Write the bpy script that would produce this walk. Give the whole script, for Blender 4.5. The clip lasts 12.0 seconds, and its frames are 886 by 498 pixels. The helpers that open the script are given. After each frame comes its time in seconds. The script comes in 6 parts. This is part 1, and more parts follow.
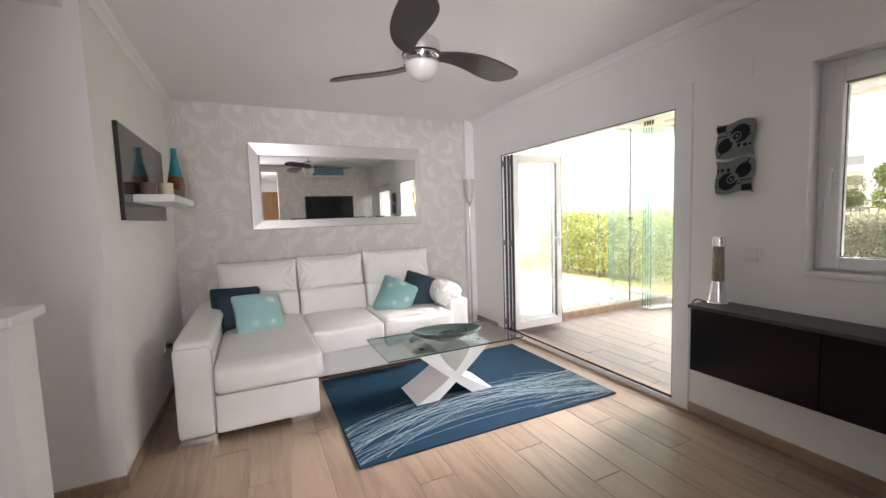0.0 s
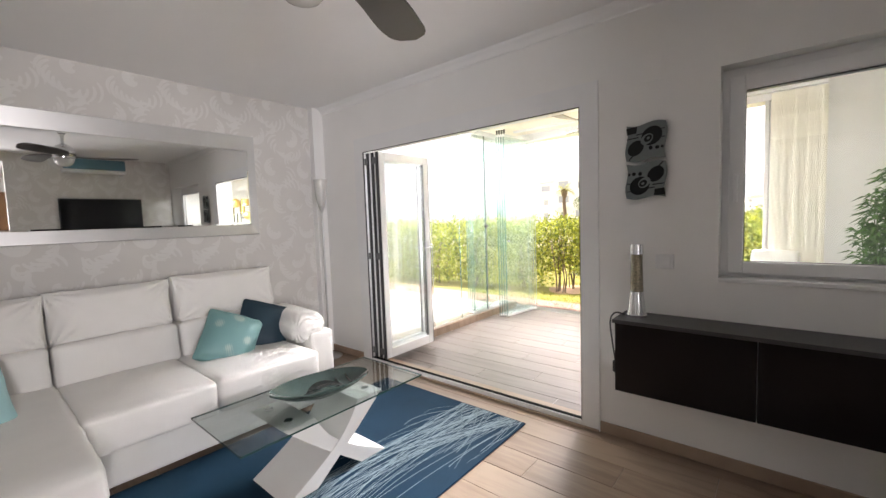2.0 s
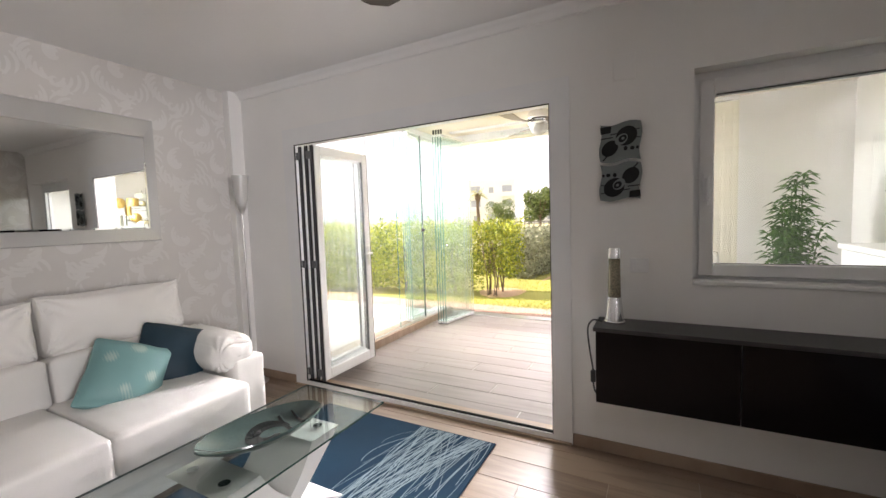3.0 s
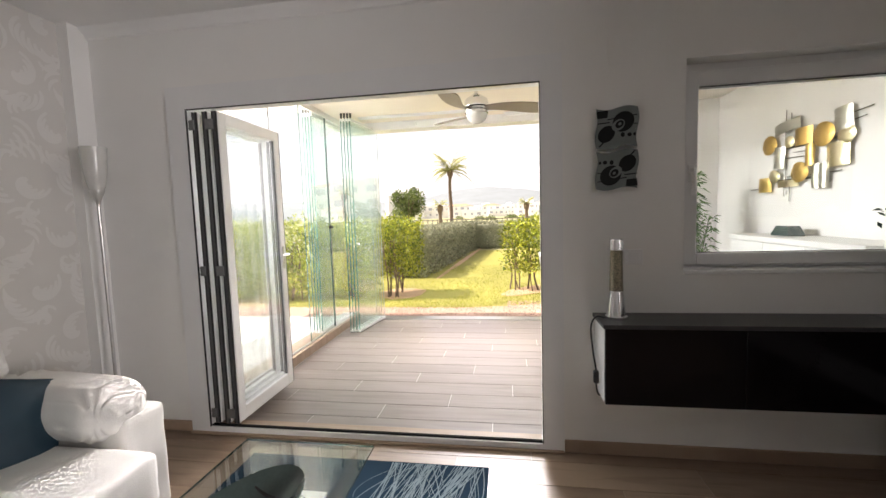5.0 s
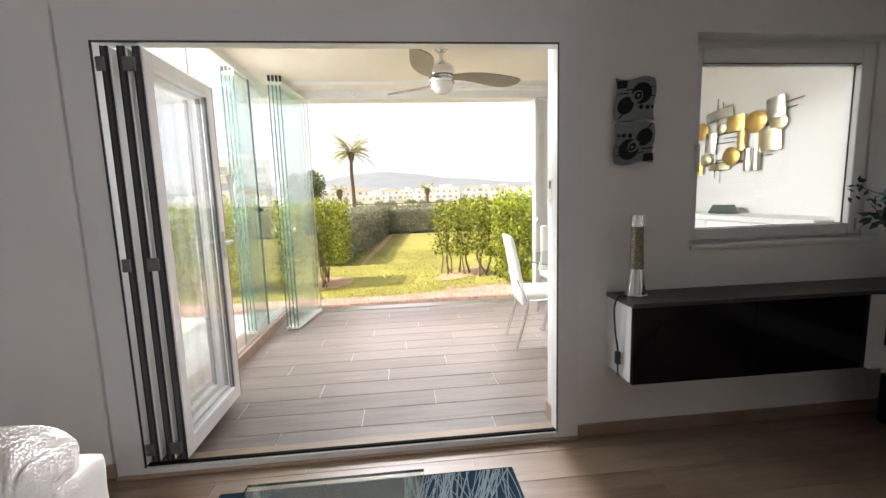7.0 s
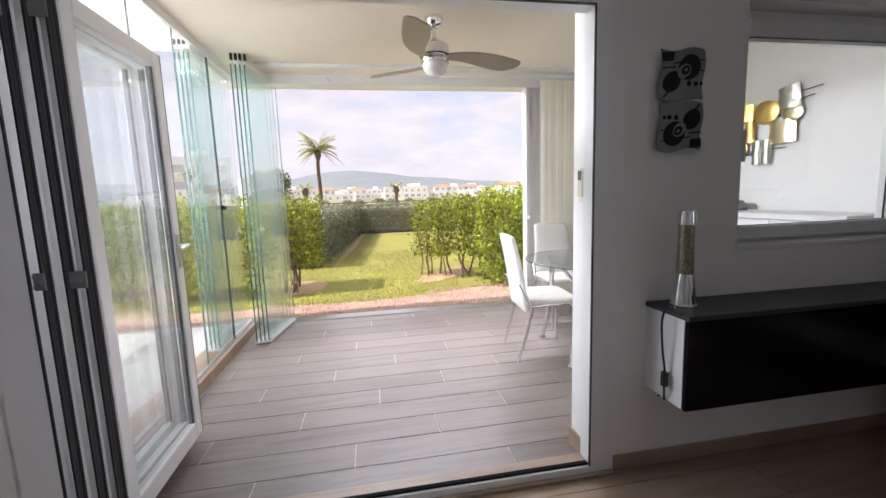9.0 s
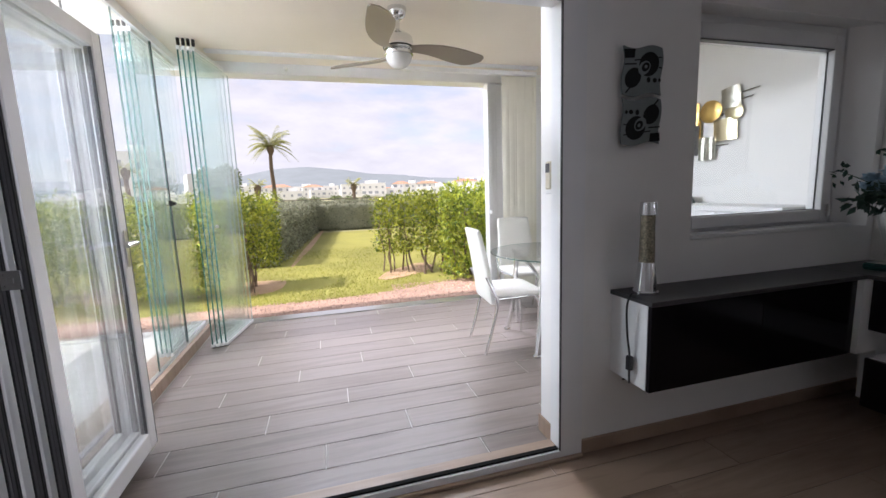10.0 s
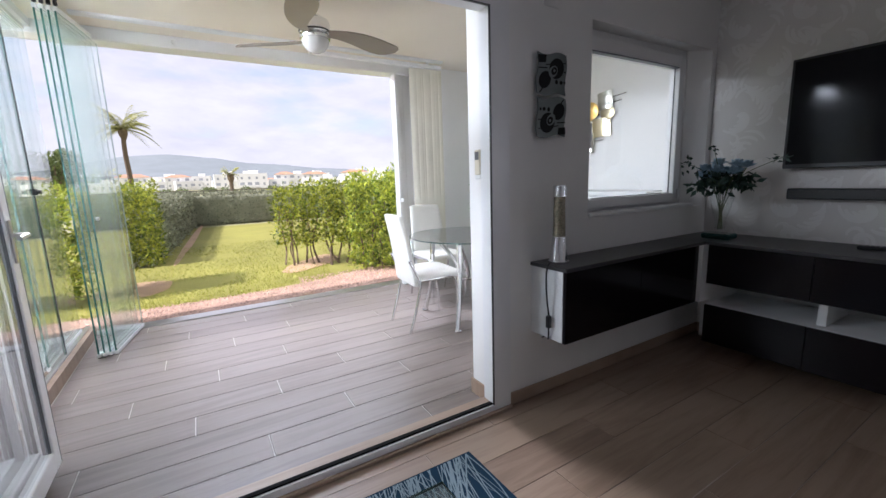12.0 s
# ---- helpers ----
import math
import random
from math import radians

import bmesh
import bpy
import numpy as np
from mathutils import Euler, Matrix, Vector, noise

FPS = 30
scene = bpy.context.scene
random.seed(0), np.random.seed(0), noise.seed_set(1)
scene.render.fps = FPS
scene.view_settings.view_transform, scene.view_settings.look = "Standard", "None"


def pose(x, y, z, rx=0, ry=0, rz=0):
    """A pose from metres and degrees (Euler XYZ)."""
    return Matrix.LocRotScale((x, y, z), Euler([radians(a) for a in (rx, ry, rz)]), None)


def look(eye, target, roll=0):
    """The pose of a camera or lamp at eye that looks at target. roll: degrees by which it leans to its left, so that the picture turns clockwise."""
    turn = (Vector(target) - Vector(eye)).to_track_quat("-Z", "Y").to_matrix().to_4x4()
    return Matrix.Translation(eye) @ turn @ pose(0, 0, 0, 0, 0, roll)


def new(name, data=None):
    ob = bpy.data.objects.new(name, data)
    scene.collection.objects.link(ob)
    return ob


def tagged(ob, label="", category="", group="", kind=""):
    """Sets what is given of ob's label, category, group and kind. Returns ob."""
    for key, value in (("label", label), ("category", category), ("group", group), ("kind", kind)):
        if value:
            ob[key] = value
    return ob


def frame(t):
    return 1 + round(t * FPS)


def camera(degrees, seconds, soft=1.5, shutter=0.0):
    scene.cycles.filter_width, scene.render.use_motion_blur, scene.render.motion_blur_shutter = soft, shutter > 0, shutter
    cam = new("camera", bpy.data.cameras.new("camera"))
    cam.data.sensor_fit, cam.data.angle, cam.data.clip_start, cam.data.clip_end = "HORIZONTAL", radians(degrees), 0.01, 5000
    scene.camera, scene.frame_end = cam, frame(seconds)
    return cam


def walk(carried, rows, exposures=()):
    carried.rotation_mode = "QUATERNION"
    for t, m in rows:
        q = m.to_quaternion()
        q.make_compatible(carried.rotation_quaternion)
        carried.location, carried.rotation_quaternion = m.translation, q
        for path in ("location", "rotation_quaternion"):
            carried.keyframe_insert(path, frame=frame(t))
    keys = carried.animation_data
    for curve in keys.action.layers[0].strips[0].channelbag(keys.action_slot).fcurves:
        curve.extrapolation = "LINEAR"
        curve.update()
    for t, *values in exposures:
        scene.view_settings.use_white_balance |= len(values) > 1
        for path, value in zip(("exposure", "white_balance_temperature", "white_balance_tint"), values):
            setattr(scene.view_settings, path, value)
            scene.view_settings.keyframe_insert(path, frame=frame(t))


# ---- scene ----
cam = camera(95.2, 12.0)
PATH = [
    (0, (0.17, 0.244, 1.342), (1.012, 2.05, 1.178), -1.9),
    (0.5, (0.197, 0.458, 1.337), (1.268, 2.141, 1.192), -1.9),
    (1, (0.247, 0.658, 1.334), (1.484, 2.223, 1.193), -2.0),
    (1.5, (0.257, 0.847, 1.334), (1.636, 2.288, 1.187), -2.0),
    (2, (0.257, 1.067, 1.338), (1.78, 2.356, 1.192), -2.0),
    (2.5, (0.288, 1.259, 1.336), (1.943, 2.374, 1.194), -2.0),
    (3, (0.331, 1.471, 1.341), (2.091, 2.411, 1.199), -1.9),
    (3.5, (0.352, 1.659, 1.332), (2.199, 2.412, 1.18), -1.8),
    (5.5, (0.564, 2.374, 1.302), (2.547, 2.555, 1.118), -1.8),
    (6, (0.615, 2.524, 1.293), (2.602, 2.577, 1.072), -1.7),
    (6.5, (0.679, 2.667, 1.281), (2.662, 2.584, 1.035), -1.8),
    (7, (0.765, 2.775, 1.278), (2.741, 2.588, 1.029), -1.8),
    (9, (1.151, 2.922, 1.261), (3.105, 2.583, 1.002), -1.9),
    (9.5, (1.175, 2.97, 1.25), (3.109, 2.537, 0.981), -1.9),
    (10, (1.175, 2.972, 1.242), (3.082, 2.438, 0.962), -2.0),
    (10.5, (1.174, 2.989, 1.237), (3.046, 2.35, 0.942), -1.9),
    (11, (1.145, 3.089, 1.222), (2.966, 2.325, 0.907), -1.9),
    (11.5, (1.124, 3.166, 1.209), (2.884, 2.277, 0.878), -1.9),
    (12, (1.132, 3.233, 1.22), (2.824, 2.223, 0.881), -1.9),
]
EXPOSURES = [(0, 2.17, 6900, 18), (1.5, 2.0, 6900, 18), (2.5, 1.88, 6900, 19), (3.5, 1.72, 7100, 19), (6, 1.35, 7100, 18), (7, 1.27, 6900, 18), (9, 0.92, 6400, 21), (12, 0.92, 6000, 20)]
walk(cam, [(t, look(eye, target, roll)) for t, eye, target, roll in PATH], EXPOSURES)

# ---- world, sun, exposure ----
world = bpy.data.worlds.new("sky")
scene.world = world
world.use_nodes = True
wn, wl = world.node_tree.nodes, world.node_tree.links
wn.clear()
sky = wn.new("ShaderNodeTexSky")
sky.sky_type, sky.sun_disc = "NISHITA", False
sky.sun_elevation, sky.sun_rotation = radians(52), radians(-4)
sky.air_density, sky.dust_density = 1.0, 1.2
wco = wn.new("ShaderNodeTexCoord")
wmap = wn.new("ShaderNodeMapping")
wmap.inputs["Scale"].default_value = (1.0, 1.0, 3.2)
wl.new(wco.outputs["Generated"], wmap.inputs["Vector"])
wno = wn.new("ShaderNodeTexNoise")
wno.inputs["Scale"].default_value, wno.inputs["Detail"].default_value, wno.inputs["Roughness"].default_value = 3.2, 7.0, 0.55
wl.new(wmap.outputs["Vector"], wno.inputs["Vector"])
wra = wn.new("ShaderNodeValToRGB")
wra.color_ramp.elements[0].position, wra.color_ramp.elements[1].position = 0.16, 0.48
wl.new(wno.outputs["Fac"], wra.inputs["Fac"])
wmx = wn.new("ShaderNodeMix")
wmx.data_type = "RGBA"
wl.new(wra.outputs["Color"], wmx.inputs["Factor"])
wl.new(sky.outputs["Color"], wmx.inputs["A"])
wcl = wn.new("ShaderNodeTexNoise")
wcl.inputs["Scale"].default_value, wcl.inputs["Detail"].default_value, wcl.inputs["Roughness"].default_value = 6.5, 8.0, 0.6
wl.new(wmap.outputs["Vector"], wcl.inputs["Vector"])
wcr = wn.new("ShaderNodeValToRGB")
wcr.color_ramp.elements[0].position, wcr.color_ramp.elements[1].position = 0.36, 0.64
wcr.color_ramp.elements[0].color, wcr.color_ramp.elements[1].color = (0.85, 0.855, 0.90, 1), (1.0, 1.0, 1.02, 1)
wl.new(wcl.outputs["Fac"], wcr.inputs["Fac"])
wcs = wn.new("ShaderNodeVectorMath")
wcs.operation = "SCALE"
wcs.inputs["Scale"].default_value = 4.25
wl.new(wcr.outputs["Color"], wcs.inputs[0])
wl.new(wcs.outputs["Vector"], wmx.inputs["B"])
wbg = wn.new("ShaderNodeBackground")
wbg.inputs["Strength"].default_value = 0.12
wl.new(wmx.outputs["Result"], wbg.inputs["Color"])
wout = wn.new("ShaderNodeOutputWorld")
wl.new(wbg.outputs["Background"], wout.inputs["Surface"])

sun_data = bpy.data.lights.new("sun", "SUN")
sun_data.energy, sun_data.angle, sun_data.color = 4.6, radians(0.6), (1.0, 0.95, 0.86)
sun = new("sun", sun_data)
sun.matrix_world = look((0, 0, 20), Vector((0, 0, 20)) - Vector((-0.05, 1.0, 1.28)))


# added fill lamps, all out of view: two boost the sky over the terrace edge into the room, one the neighbouring
# terrace, two stand in hall and kitchen
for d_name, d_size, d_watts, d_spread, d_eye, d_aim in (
    ("sky_fill_garden", (8.6, 0.4), 330.0, 40, (6.6, 3.6, 2.98), (-0.5, 3.4, 0.75)),
    ("sky_fill_terrace", (4.6, 0.7), 48.0, 60, (6.75, 2.6, 3.55), (4.0, 2.3, 0.0)),
    # no source is known at these last three; they only brighten walls and room
    ("fill_side", (3.0, 0.3), 37.0, 80, (4.2, 6.1, 2.58), (4.1, -0.1, 1.0)),
    ("fill_hall", (1.1, 0.9), 17.0, 110, (-0.55, -1.5, 1.5), (0.3, 4.4, 2.3)),
    ("fill_kitchen", (2.2, 1.3), 1.2, 170, (-2.58, 1.3, 1.55), (2.7, 1.0, 1.3)),
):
    fill_lamp = bpy.data.lights.new(d_name, "AREA")
    fill_lamp.shape, fill_lamp.size, fill_lamp.size_y, fill_lamp.energy, fill_lamp.spread, fill_lamp.color = "RECTANGLE", *d_size, d_watts, radians(d_spread), (0.91, 0.955, 1.0)
    new(d_name, fill_lamp).matrix_world = look(d_eye, d_aim)


# ---- materials ----
def nodes_of(name):
    m = bpy.data.materials.new(name)
    m.use_nodes = True
    nt = m.node_tree
    nt.nodes.clear()
    out = nt.nodes.new("ShaderNodeOutputMaterial")
    return m, nt, out


def mat(name, color, rough=0.5, metal=0.0, vary=0.12, scale=6.0, fine=90.0, bump=0.15, dist=0.002, stretch=(1, 1, 1), obj_random=0.0, island=0.0, spec=0.5, transmit=0.0, coat=0.0, sheen=0.0):
    """A painted or natural surface with broad and fine variation and a little relief."""
    m, nt, out = nodes_of(name)
    n, l = nt.nodes, nt.links
    b = n.new("ShaderNodeBsdfPrincipled")
    l.new(b.outputs["BSDF"], out.inputs["Surface"])
    co = n.new("ShaderNodeTexCoord")
    mp = n.new("ShaderNodeMapping")
    mp.inputs["Scale"].default_value = stretch
    l.new(co.outputs["Object"], mp.inputs["Vector"])
    big, small = n.new("ShaderNodeTexNoise"), n.new("ShaderNodeTexNoise")
    big.inputs["Scale"].default_value, big.inputs["Detail"].default_value = scale, 4.0
    small.inputs["Scale"].default_value, small.inputs["Detail"].default_value = fine, 3.0
    l.new(mp.outputs["Vector"], big.inputs["Vector"])
    l.new(mp.outputs["Vector"], small.inputs["Vector"])
    add = n.new("ShaderNodeMath")
    add.operation = "MULTIPLY_ADD"
    l.new(small.outputs["Fac"], add.inputs[0])
    add.inputs[1].default_value = 0.4
    l.new(big.outputs["Fac"], add.inputs[2])
    rng = n.new("ShaderNodeMapRange")
    rng.inputs["From Min"].default_value, rng.inputs["From Max"].default_value = 0.35, 1.05
    rng.inputs["To Min"].default_value, rng.inputs["To Max"].default_value = 1 - vary, 1 + vary
    l.new(add.outputs[0], rng.inputs["Value"])
    value = rng.outputs["Result"]
    for amount, kind, socket in ((obj_random, "ShaderNodeObjectInfo", "Random"), (island, "ShaderNodeNewGeometry", "Random Per Island")):
        if amount:
            info = n.new(kind)
            r2 = n.new("ShaderNodeMapRange")
            r2.inputs["To Min"].default_value, r2.inputs["To Max"].default_value = 1 - amount, 1 + amount
            l.new(info.outputs[socket], r2.inputs["Value"])
            mu = n.new("ShaderNodeMath")
            mu.operation = "MULTIPLY"
            l.new(value, mu.inputs[0])
            l.new(r2.outputs["Result"], mu.inputs[1])
            value = mu.outputs[0]
    hue = n.new("ShaderNodeVectorMath")
    hue.operation = "SCALE"
    hue.inputs[0].default_value = color
    l.new(value, hue.inputs["Scale"])
    l.new(hue.outputs["Vector"], b.inputs["Base Color"])
    rr = n.new("ShaderNodeMapRange")
    rr.inputs["To Min"].default_value, rr.inputs["To Max"].default_value = max(0.02, rough * 0.85), min(1, rough * 1.15)
    l.new(small.outputs["Fac"], rr.inputs["Value"])
    l.new(rr.outputs["Result"], b.inputs["Roughness"])
    b.inputs["Metallic"].default_value = metal
    b.inputs["Specular IOR Level"].default_value = spec
    b.inputs["Transmission Weight"].default_value = transmit
    b.inputs["Coat Weight"].default_value = coat
    b.inputs["Sheen Weight"].default_value = sheen
    if bump:
        bp = n.new("ShaderNodeBump")
        bp.inputs["Strength"].default_value, bp.inputs["Distance"].default_value = bump, dist
        l.new(add.outputs[0], bp.inputs["Height"])
        l.new(bp.outputs["Normal"], b.inputs["Normal"])
    return m


def pane_mat(name, tint, gloss=0.075, haze_film=0.0):
    """Clear glass of a thin pane: it lets light straight through, mirrors by its Fresnel gloss and has a pale film that
    imitates milky haze.
    """
    m, nt, out = nodes_of(name)
    n, l = nt.nodes, nt.links
    tr, gl, mx, lw = n.new("ShaderNodeBsdfTransparent"), n.new("ShaderNodeBsdfGlossy"), n.new("ShaderNodeMixShader"), n.new("ShaderNodeLayerWeight")
    tr.inputs["Color"].default_value = (*tint, 1)
    gl.inputs["Roughness"].default_value = 0.01
    lw.inputs["Blend"].default_value = 0.5
    pw, ma = n.new("ShaderNodeMath"), n.new("ShaderNodeMath")
    pw.operation, pw.inputs[1].default_value = "POWER", 5.0
    ma.operation, ma.inputs[1].default_value, ma.inputs[2].default_value = "MULTIPLY_ADD", 1.2, gloss
    ma.use_clamp = True
    l.new(lw.outputs["Facing"], pw.inputs[0])
    l.new(pw.outputs[0], ma.inputs[0])
    l.new(ma.outputs[0], mx.inputs["Fac"])
    l.new(tr.outputs["BSDF"], mx.inputs[1])
    l.new(gl.outputs["BSDF"], mx.inputs[2])
    last = mx
    # uneven diffuse white mixed in, in place of hazy reflections on the pane
    if haze_film:
        co, no, rg = n.new("ShaderNodeTexCoord"), n.new("ShaderNodeTexNoise"), n.new("ShaderNodeMapRange")
        no.inputs["Scale"].default_value, no.inputs["Detail"].default_value = 1.6, 4.0
        l.new(co.outputs["Object"], no.inputs["Vector"])
        l.new(no.outputs["Fac"], rg.inputs["Value"])
        rg.inputs["From Min"].default_value, rg.inputs["From Max"].default_value = 0.3, 0.7
        rg.inputs["To Min"].default_value, rg.inputs["To Max"].default_value = haze_film * 0.7, haze_film * 1.3
        df, tl, pair_, last = n.new("ShaderNodeBsdfDiffuse"), n.new("ShaderNodeBsdfTranslucent"), n.new("ShaderNodeMixShader"), n.new("ShaderNodeMixShader")
        for sh in (df, tl):
            sh.inputs["Color"].default_value = (0.80, 0.81, 0.80, 1)
        pair_.inputs["Fac"].default_value = 0.6
        l.new(df.outputs["BSDF"], pair_.inputs[1])
        l.new(tl.outputs["BSDF"], pair_.inputs[2])
        l.new(rg.outputs["Result"], last.inputs["Fac"])
        l.new(mx.outputs["Shader"], last.inputs[1])
        l.new(pair_.outputs["Shader"], last.inputs[2])
    l.new(last.outputs["Shader"], out.inputs["Surface"])
    return m


def leaf_mat(name, color, light, rough=0.45):
    """Leaves: each one its own shade, glossy on top, some light passing through."""
    m, nt, out = nodes_of(name)
    n, l = nt.nodes, nt.links
    geo = n.new("ShaderNodeNewGeometry")
    ramp = n.new("ShaderNodeValToRGB")
    ramp.color_ramp.elements[0].color, ramp.color_ramp.elements[1].color = (*color, 1), (*light, 1)
    l.new(geo.outputs["Random Per Island"], ramp.inputs["Fac"])
    b, t, mx = n.new("ShaderNodeBsdfPrincipled"), n.new("ShaderNodeBsdfTranslucent"), n.new("ShaderNodeMixShader")
    b.inputs["Roughness"].default_value = rough
    l.new(ramp.outputs["Color"], b.inputs["Base Color"])
    l.new(ramp.outputs["Color"], t.inputs["Color"])
    mx.inputs["Fac"].default_value = 0.35
    l.new(b.outputs["BSDF"], mx.inputs[1])
    l.new(t.outputs["BSDF"], mx.inputs[2])
    l.new(mx.outputs["Shader"], out.inputs["Surface"])
    return m


def plank_mat(name, dark, light, rough, spec=0.5):
    """Wood-look porcelain: grain runs along y, each plank its own shade."""
    m, nt, out = nodes_of(name)
    n, l = nt.nodes, nt.links
    b = n.new("ShaderNodeBsdfPrincipled")
    l.new(b.outputs["BSDF"], out.inputs["Surface"])
    co, info = n.new("ShaderNodeTexCoord"), n.new("ShaderNodeObjectInfo")
    off = n.new("ShaderNodeVectorMath")
    off.operation = "SCALE"
    off.inputs[0].default_value = (7.0, 23.0, 3.0)
    l.new(info.outputs["Random"], off.inputs["Scale"])
    ad = n.new("ShaderNodeVectorMath")
    l.new(co.outputs["Object"], ad.inputs[0])
    l.new(off.outputs["Vector"], ad.inputs[1])
    mp = n.new("ShaderNodeMapping")
    mp.inputs["Scale"].default_value = (16.0, 1.3, 1.0)
    l.new(ad.outputs["Vector"], mp.inputs["Vector"])
    g1, g2, g3 = (n.new("ShaderNodeTexNoise") for _ in range(3))
    g1.inputs["Scale"].default_value, g1.inputs["Detail"].default_value, g1.inputs["Distortion"].default_value = 1.0, 5.0, 1.2
    g2.inputs["Scale"].default_value, g2.inputs["Detail"].default_value = 9.0, 3.0
    g3.inputs["Scale"].default_value, g3.inputs["Detail"].default_value = 2.2, 2.0
    l.new(mp.outputs["Vector"], g1.inputs["Vector"])
    l.new(mp.outputs["Vector"], g2.inputs["Vector"])
    l.new(ad.outputs["Vector"], g3.inputs["Vector"])
    m1 = n.new("ShaderNodeMath")
    m1.operation = "MULTIPLY_ADD"
    l.new(g2.outputs["Fac"], m1.inputs[0])
    m1.inputs[1].default_value = 0.25
    l.new(g1.outputs["Fac"], m1.inputs[2])
    m2 = n.new("ShaderNodeMath")
    m2.operation = "MULTIPLY_ADD"
    l.new(g3.outputs["Fac"], m2.inputs[0])
    m2.inputs[1].default_value = 0.35
    l.new(m1.outputs[0], m2.inputs[2])
    m3 = n.new("ShaderNodeMath")
    m3.operation = "MULTIPLY_ADD"
    l.new(info.outputs["Random"], m3.inputs[0])
    m3.inputs[1].default_value = 0.22
    l.new(m2.outputs[0], m3.inputs[2])
    ramp = n.new("ShaderNodeValToRGB")
    ramp.color_ramp.elements[0].position, ramp.color_ramp.elements[1].position = 0.5, 1.0
    ramp.color_ramp.elements[0].color, ramp.color_ramp.elements[1].color = (*dark, 1), (*light, 1)
    l.new(m3.outputs[0], ramp.inputs["Fac"])
    l.new(ramp.outputs["Color"], b.inputs["Base Color"])
    b.inputs["Specular IOR Level"].default_value = spec
    rr = n.new("ShaderNodeMapRange")
    rr.inputs["To Min"].default_value, rr.inputs["To Max"].default_value = rough * 0.8, rough * 1.25
    l.new(g3.outputs["Fac"], rr.inputs["Value"])
    l.new(rr.outputs["Result"], b.inputs["Roughness"])
    bp = n.new("ShaderNodeBump")
    bp.inputs["Strength"].default_value, bp.inputs["Distance"].default_value = 0.12, 0.001
    l.new(m1.outputs[0], bp.inputs["Height"])
    l.new(bp.outputs["Normal"], b.inputs["Normal"])
    return m


def glow_free_glass(name, color, rough):
    """Frosted lamp glass, unlit."""
    return mat(name, color, rough, vary=0.04, bump=0.0, transmit=0.25)


M_WALL = mat("wall_paint", (0.85, 0.84, 0.82), 0.75, vary=0.03, scale=2.0, fine=140, bump=0.10, dist=0.001)
M_CEIL = mat("ceiling_paint", (0.87, 0.86, 0.85), 0.8, vary=0.02, scale=1.5, fine=120, bump=0.05, dist=0.001)
M_TERCEIL = mat("terrace_ceiling_paint", (0.84, 0.775, 0.675), 0.8, vary=0.03, scale=2.0, fine=100, bump=0.08, dist=0.001)
M_PAPER = mat("wallpaper_ground", (0.675, 0.65, 0.62), 0.6, vary=0.05, scale=5, fine=220, bump=0.2, dist=0.0006)
M_SCROLL = mat("wallpaper_scroll", (0.745, 0.725, 0.70), 0.5, vary=0.05, scale=5, fine=200, bump=0.2, dist=0.0006)
M_PVC = mat("white_lacquer_frame", (0.82, 0.82, 0.82), 0.3, vary=0.02, fine=60, bump=0.02)
M_TILE = plank_mat("wood_look_tile", (0.165, 0.107, 0.073), (0.29, 0.208, 0.15), 0.34, 0.45)
M_TTILE = plank_mat("terrace_wood_look_tile", (0.138, 0.108, 0.098), (0.228, 0.188, 0.170), 0.32, 0.55)
M_GROUT = mat("grout", (0.42, 0.36, 0.30), 0.9, vary=0.1)
M_TGROUT = mat("terrace_grout", (0.62, 0.58, 0.53), 0.9, vary=0.1)
M_SKIRT = plank_mat("skirting_tile", (0.20, 0.125, 0.085), (0.36, 0.26, 0.19), 0.4)
M_LEATHER = mat("white_leather", (0.84, 0.82, 0.79), 0.42, vary=0.035, scale=7, fine=260, bump=0.28, dist=0.005)
# darker than the leather: shade in the cushion gaps is in this colour
M_SEAM = mat("shaded_leather_seam", (0.45, 0.43, 0.40), 0.6, vary=0.05)
M_TEAL = mat("dark_teal_satin", (0.007, 0.032, 0.052), 0.6, vary=0.2, scale=9, fine=300, bump=0.2)
M_CHROME = mat("chrome", (0.78, 0.78, 0.79), 0.12, 1.0, vary=0.02, bump=0.0)
M_STEEL = mat("brushed_steel", (0.62, 0.61, 0.60), 0.3, 1.0, vary=0.06, scale=3, fine=160, bump=0.05, stretch=(1, 1, 8))
M_SILVER = mat("brushed_silver_frame", (0.62, 0.61, 0.60), 0.36, 1.0, vary=0.04, scale=2.0, fine=14, bump=0.0)
M_HINGE = mat("grey_hinge_metal", (0.23, 0.23, 0.235), 0.4, 0.6, vary=0.1)
M_MIRROR = mat("mirror_silver", (0.88, 0.89, 0.88), 0.01, 1.0, vary=0.0, bump=0.0)
M_GREY = mat("grey_gasket", (0.10, 0.10, 0.105), 0.5, vary=0.08)
M_BLACK = mat("black_plastic", (0.012, 0.012, 0.013), 0.35, vary=0.1)
M_BRUSH = mat("black_brush_seal", (0.010, 0.010, 0.010), 0.9, vary=0.1, spec=0.1)
M_SCREEN = mat("black_screen", (0.006, 0.006, 0.007), 0.10, vary=0.0, bump=0.0, spec=0.2)
M_GLOSS = mat("black_gloss_front", (0.008, 0.006, 0.007), 0.16, vary=0.05, bump=0.0, spec=0.22)
M_TOP = mat("dark_grey_worktop", (0.042, 0.040, 0.042), 0.42, vary=0.12, scale=3, fine=120, bump=0.08)
M_WHITE = mat("white_melamine", (0.80, 0.80, 0.79), 0.4, vary=0.02, bump=0.02)
M_GLASS = pane_mat("clear_glass", (0.985, 0.995, 0.99))
M_WINGLASS = pane_mat("window_glass", (0.975, 0.985, 0.98), 0.075, 0.04)
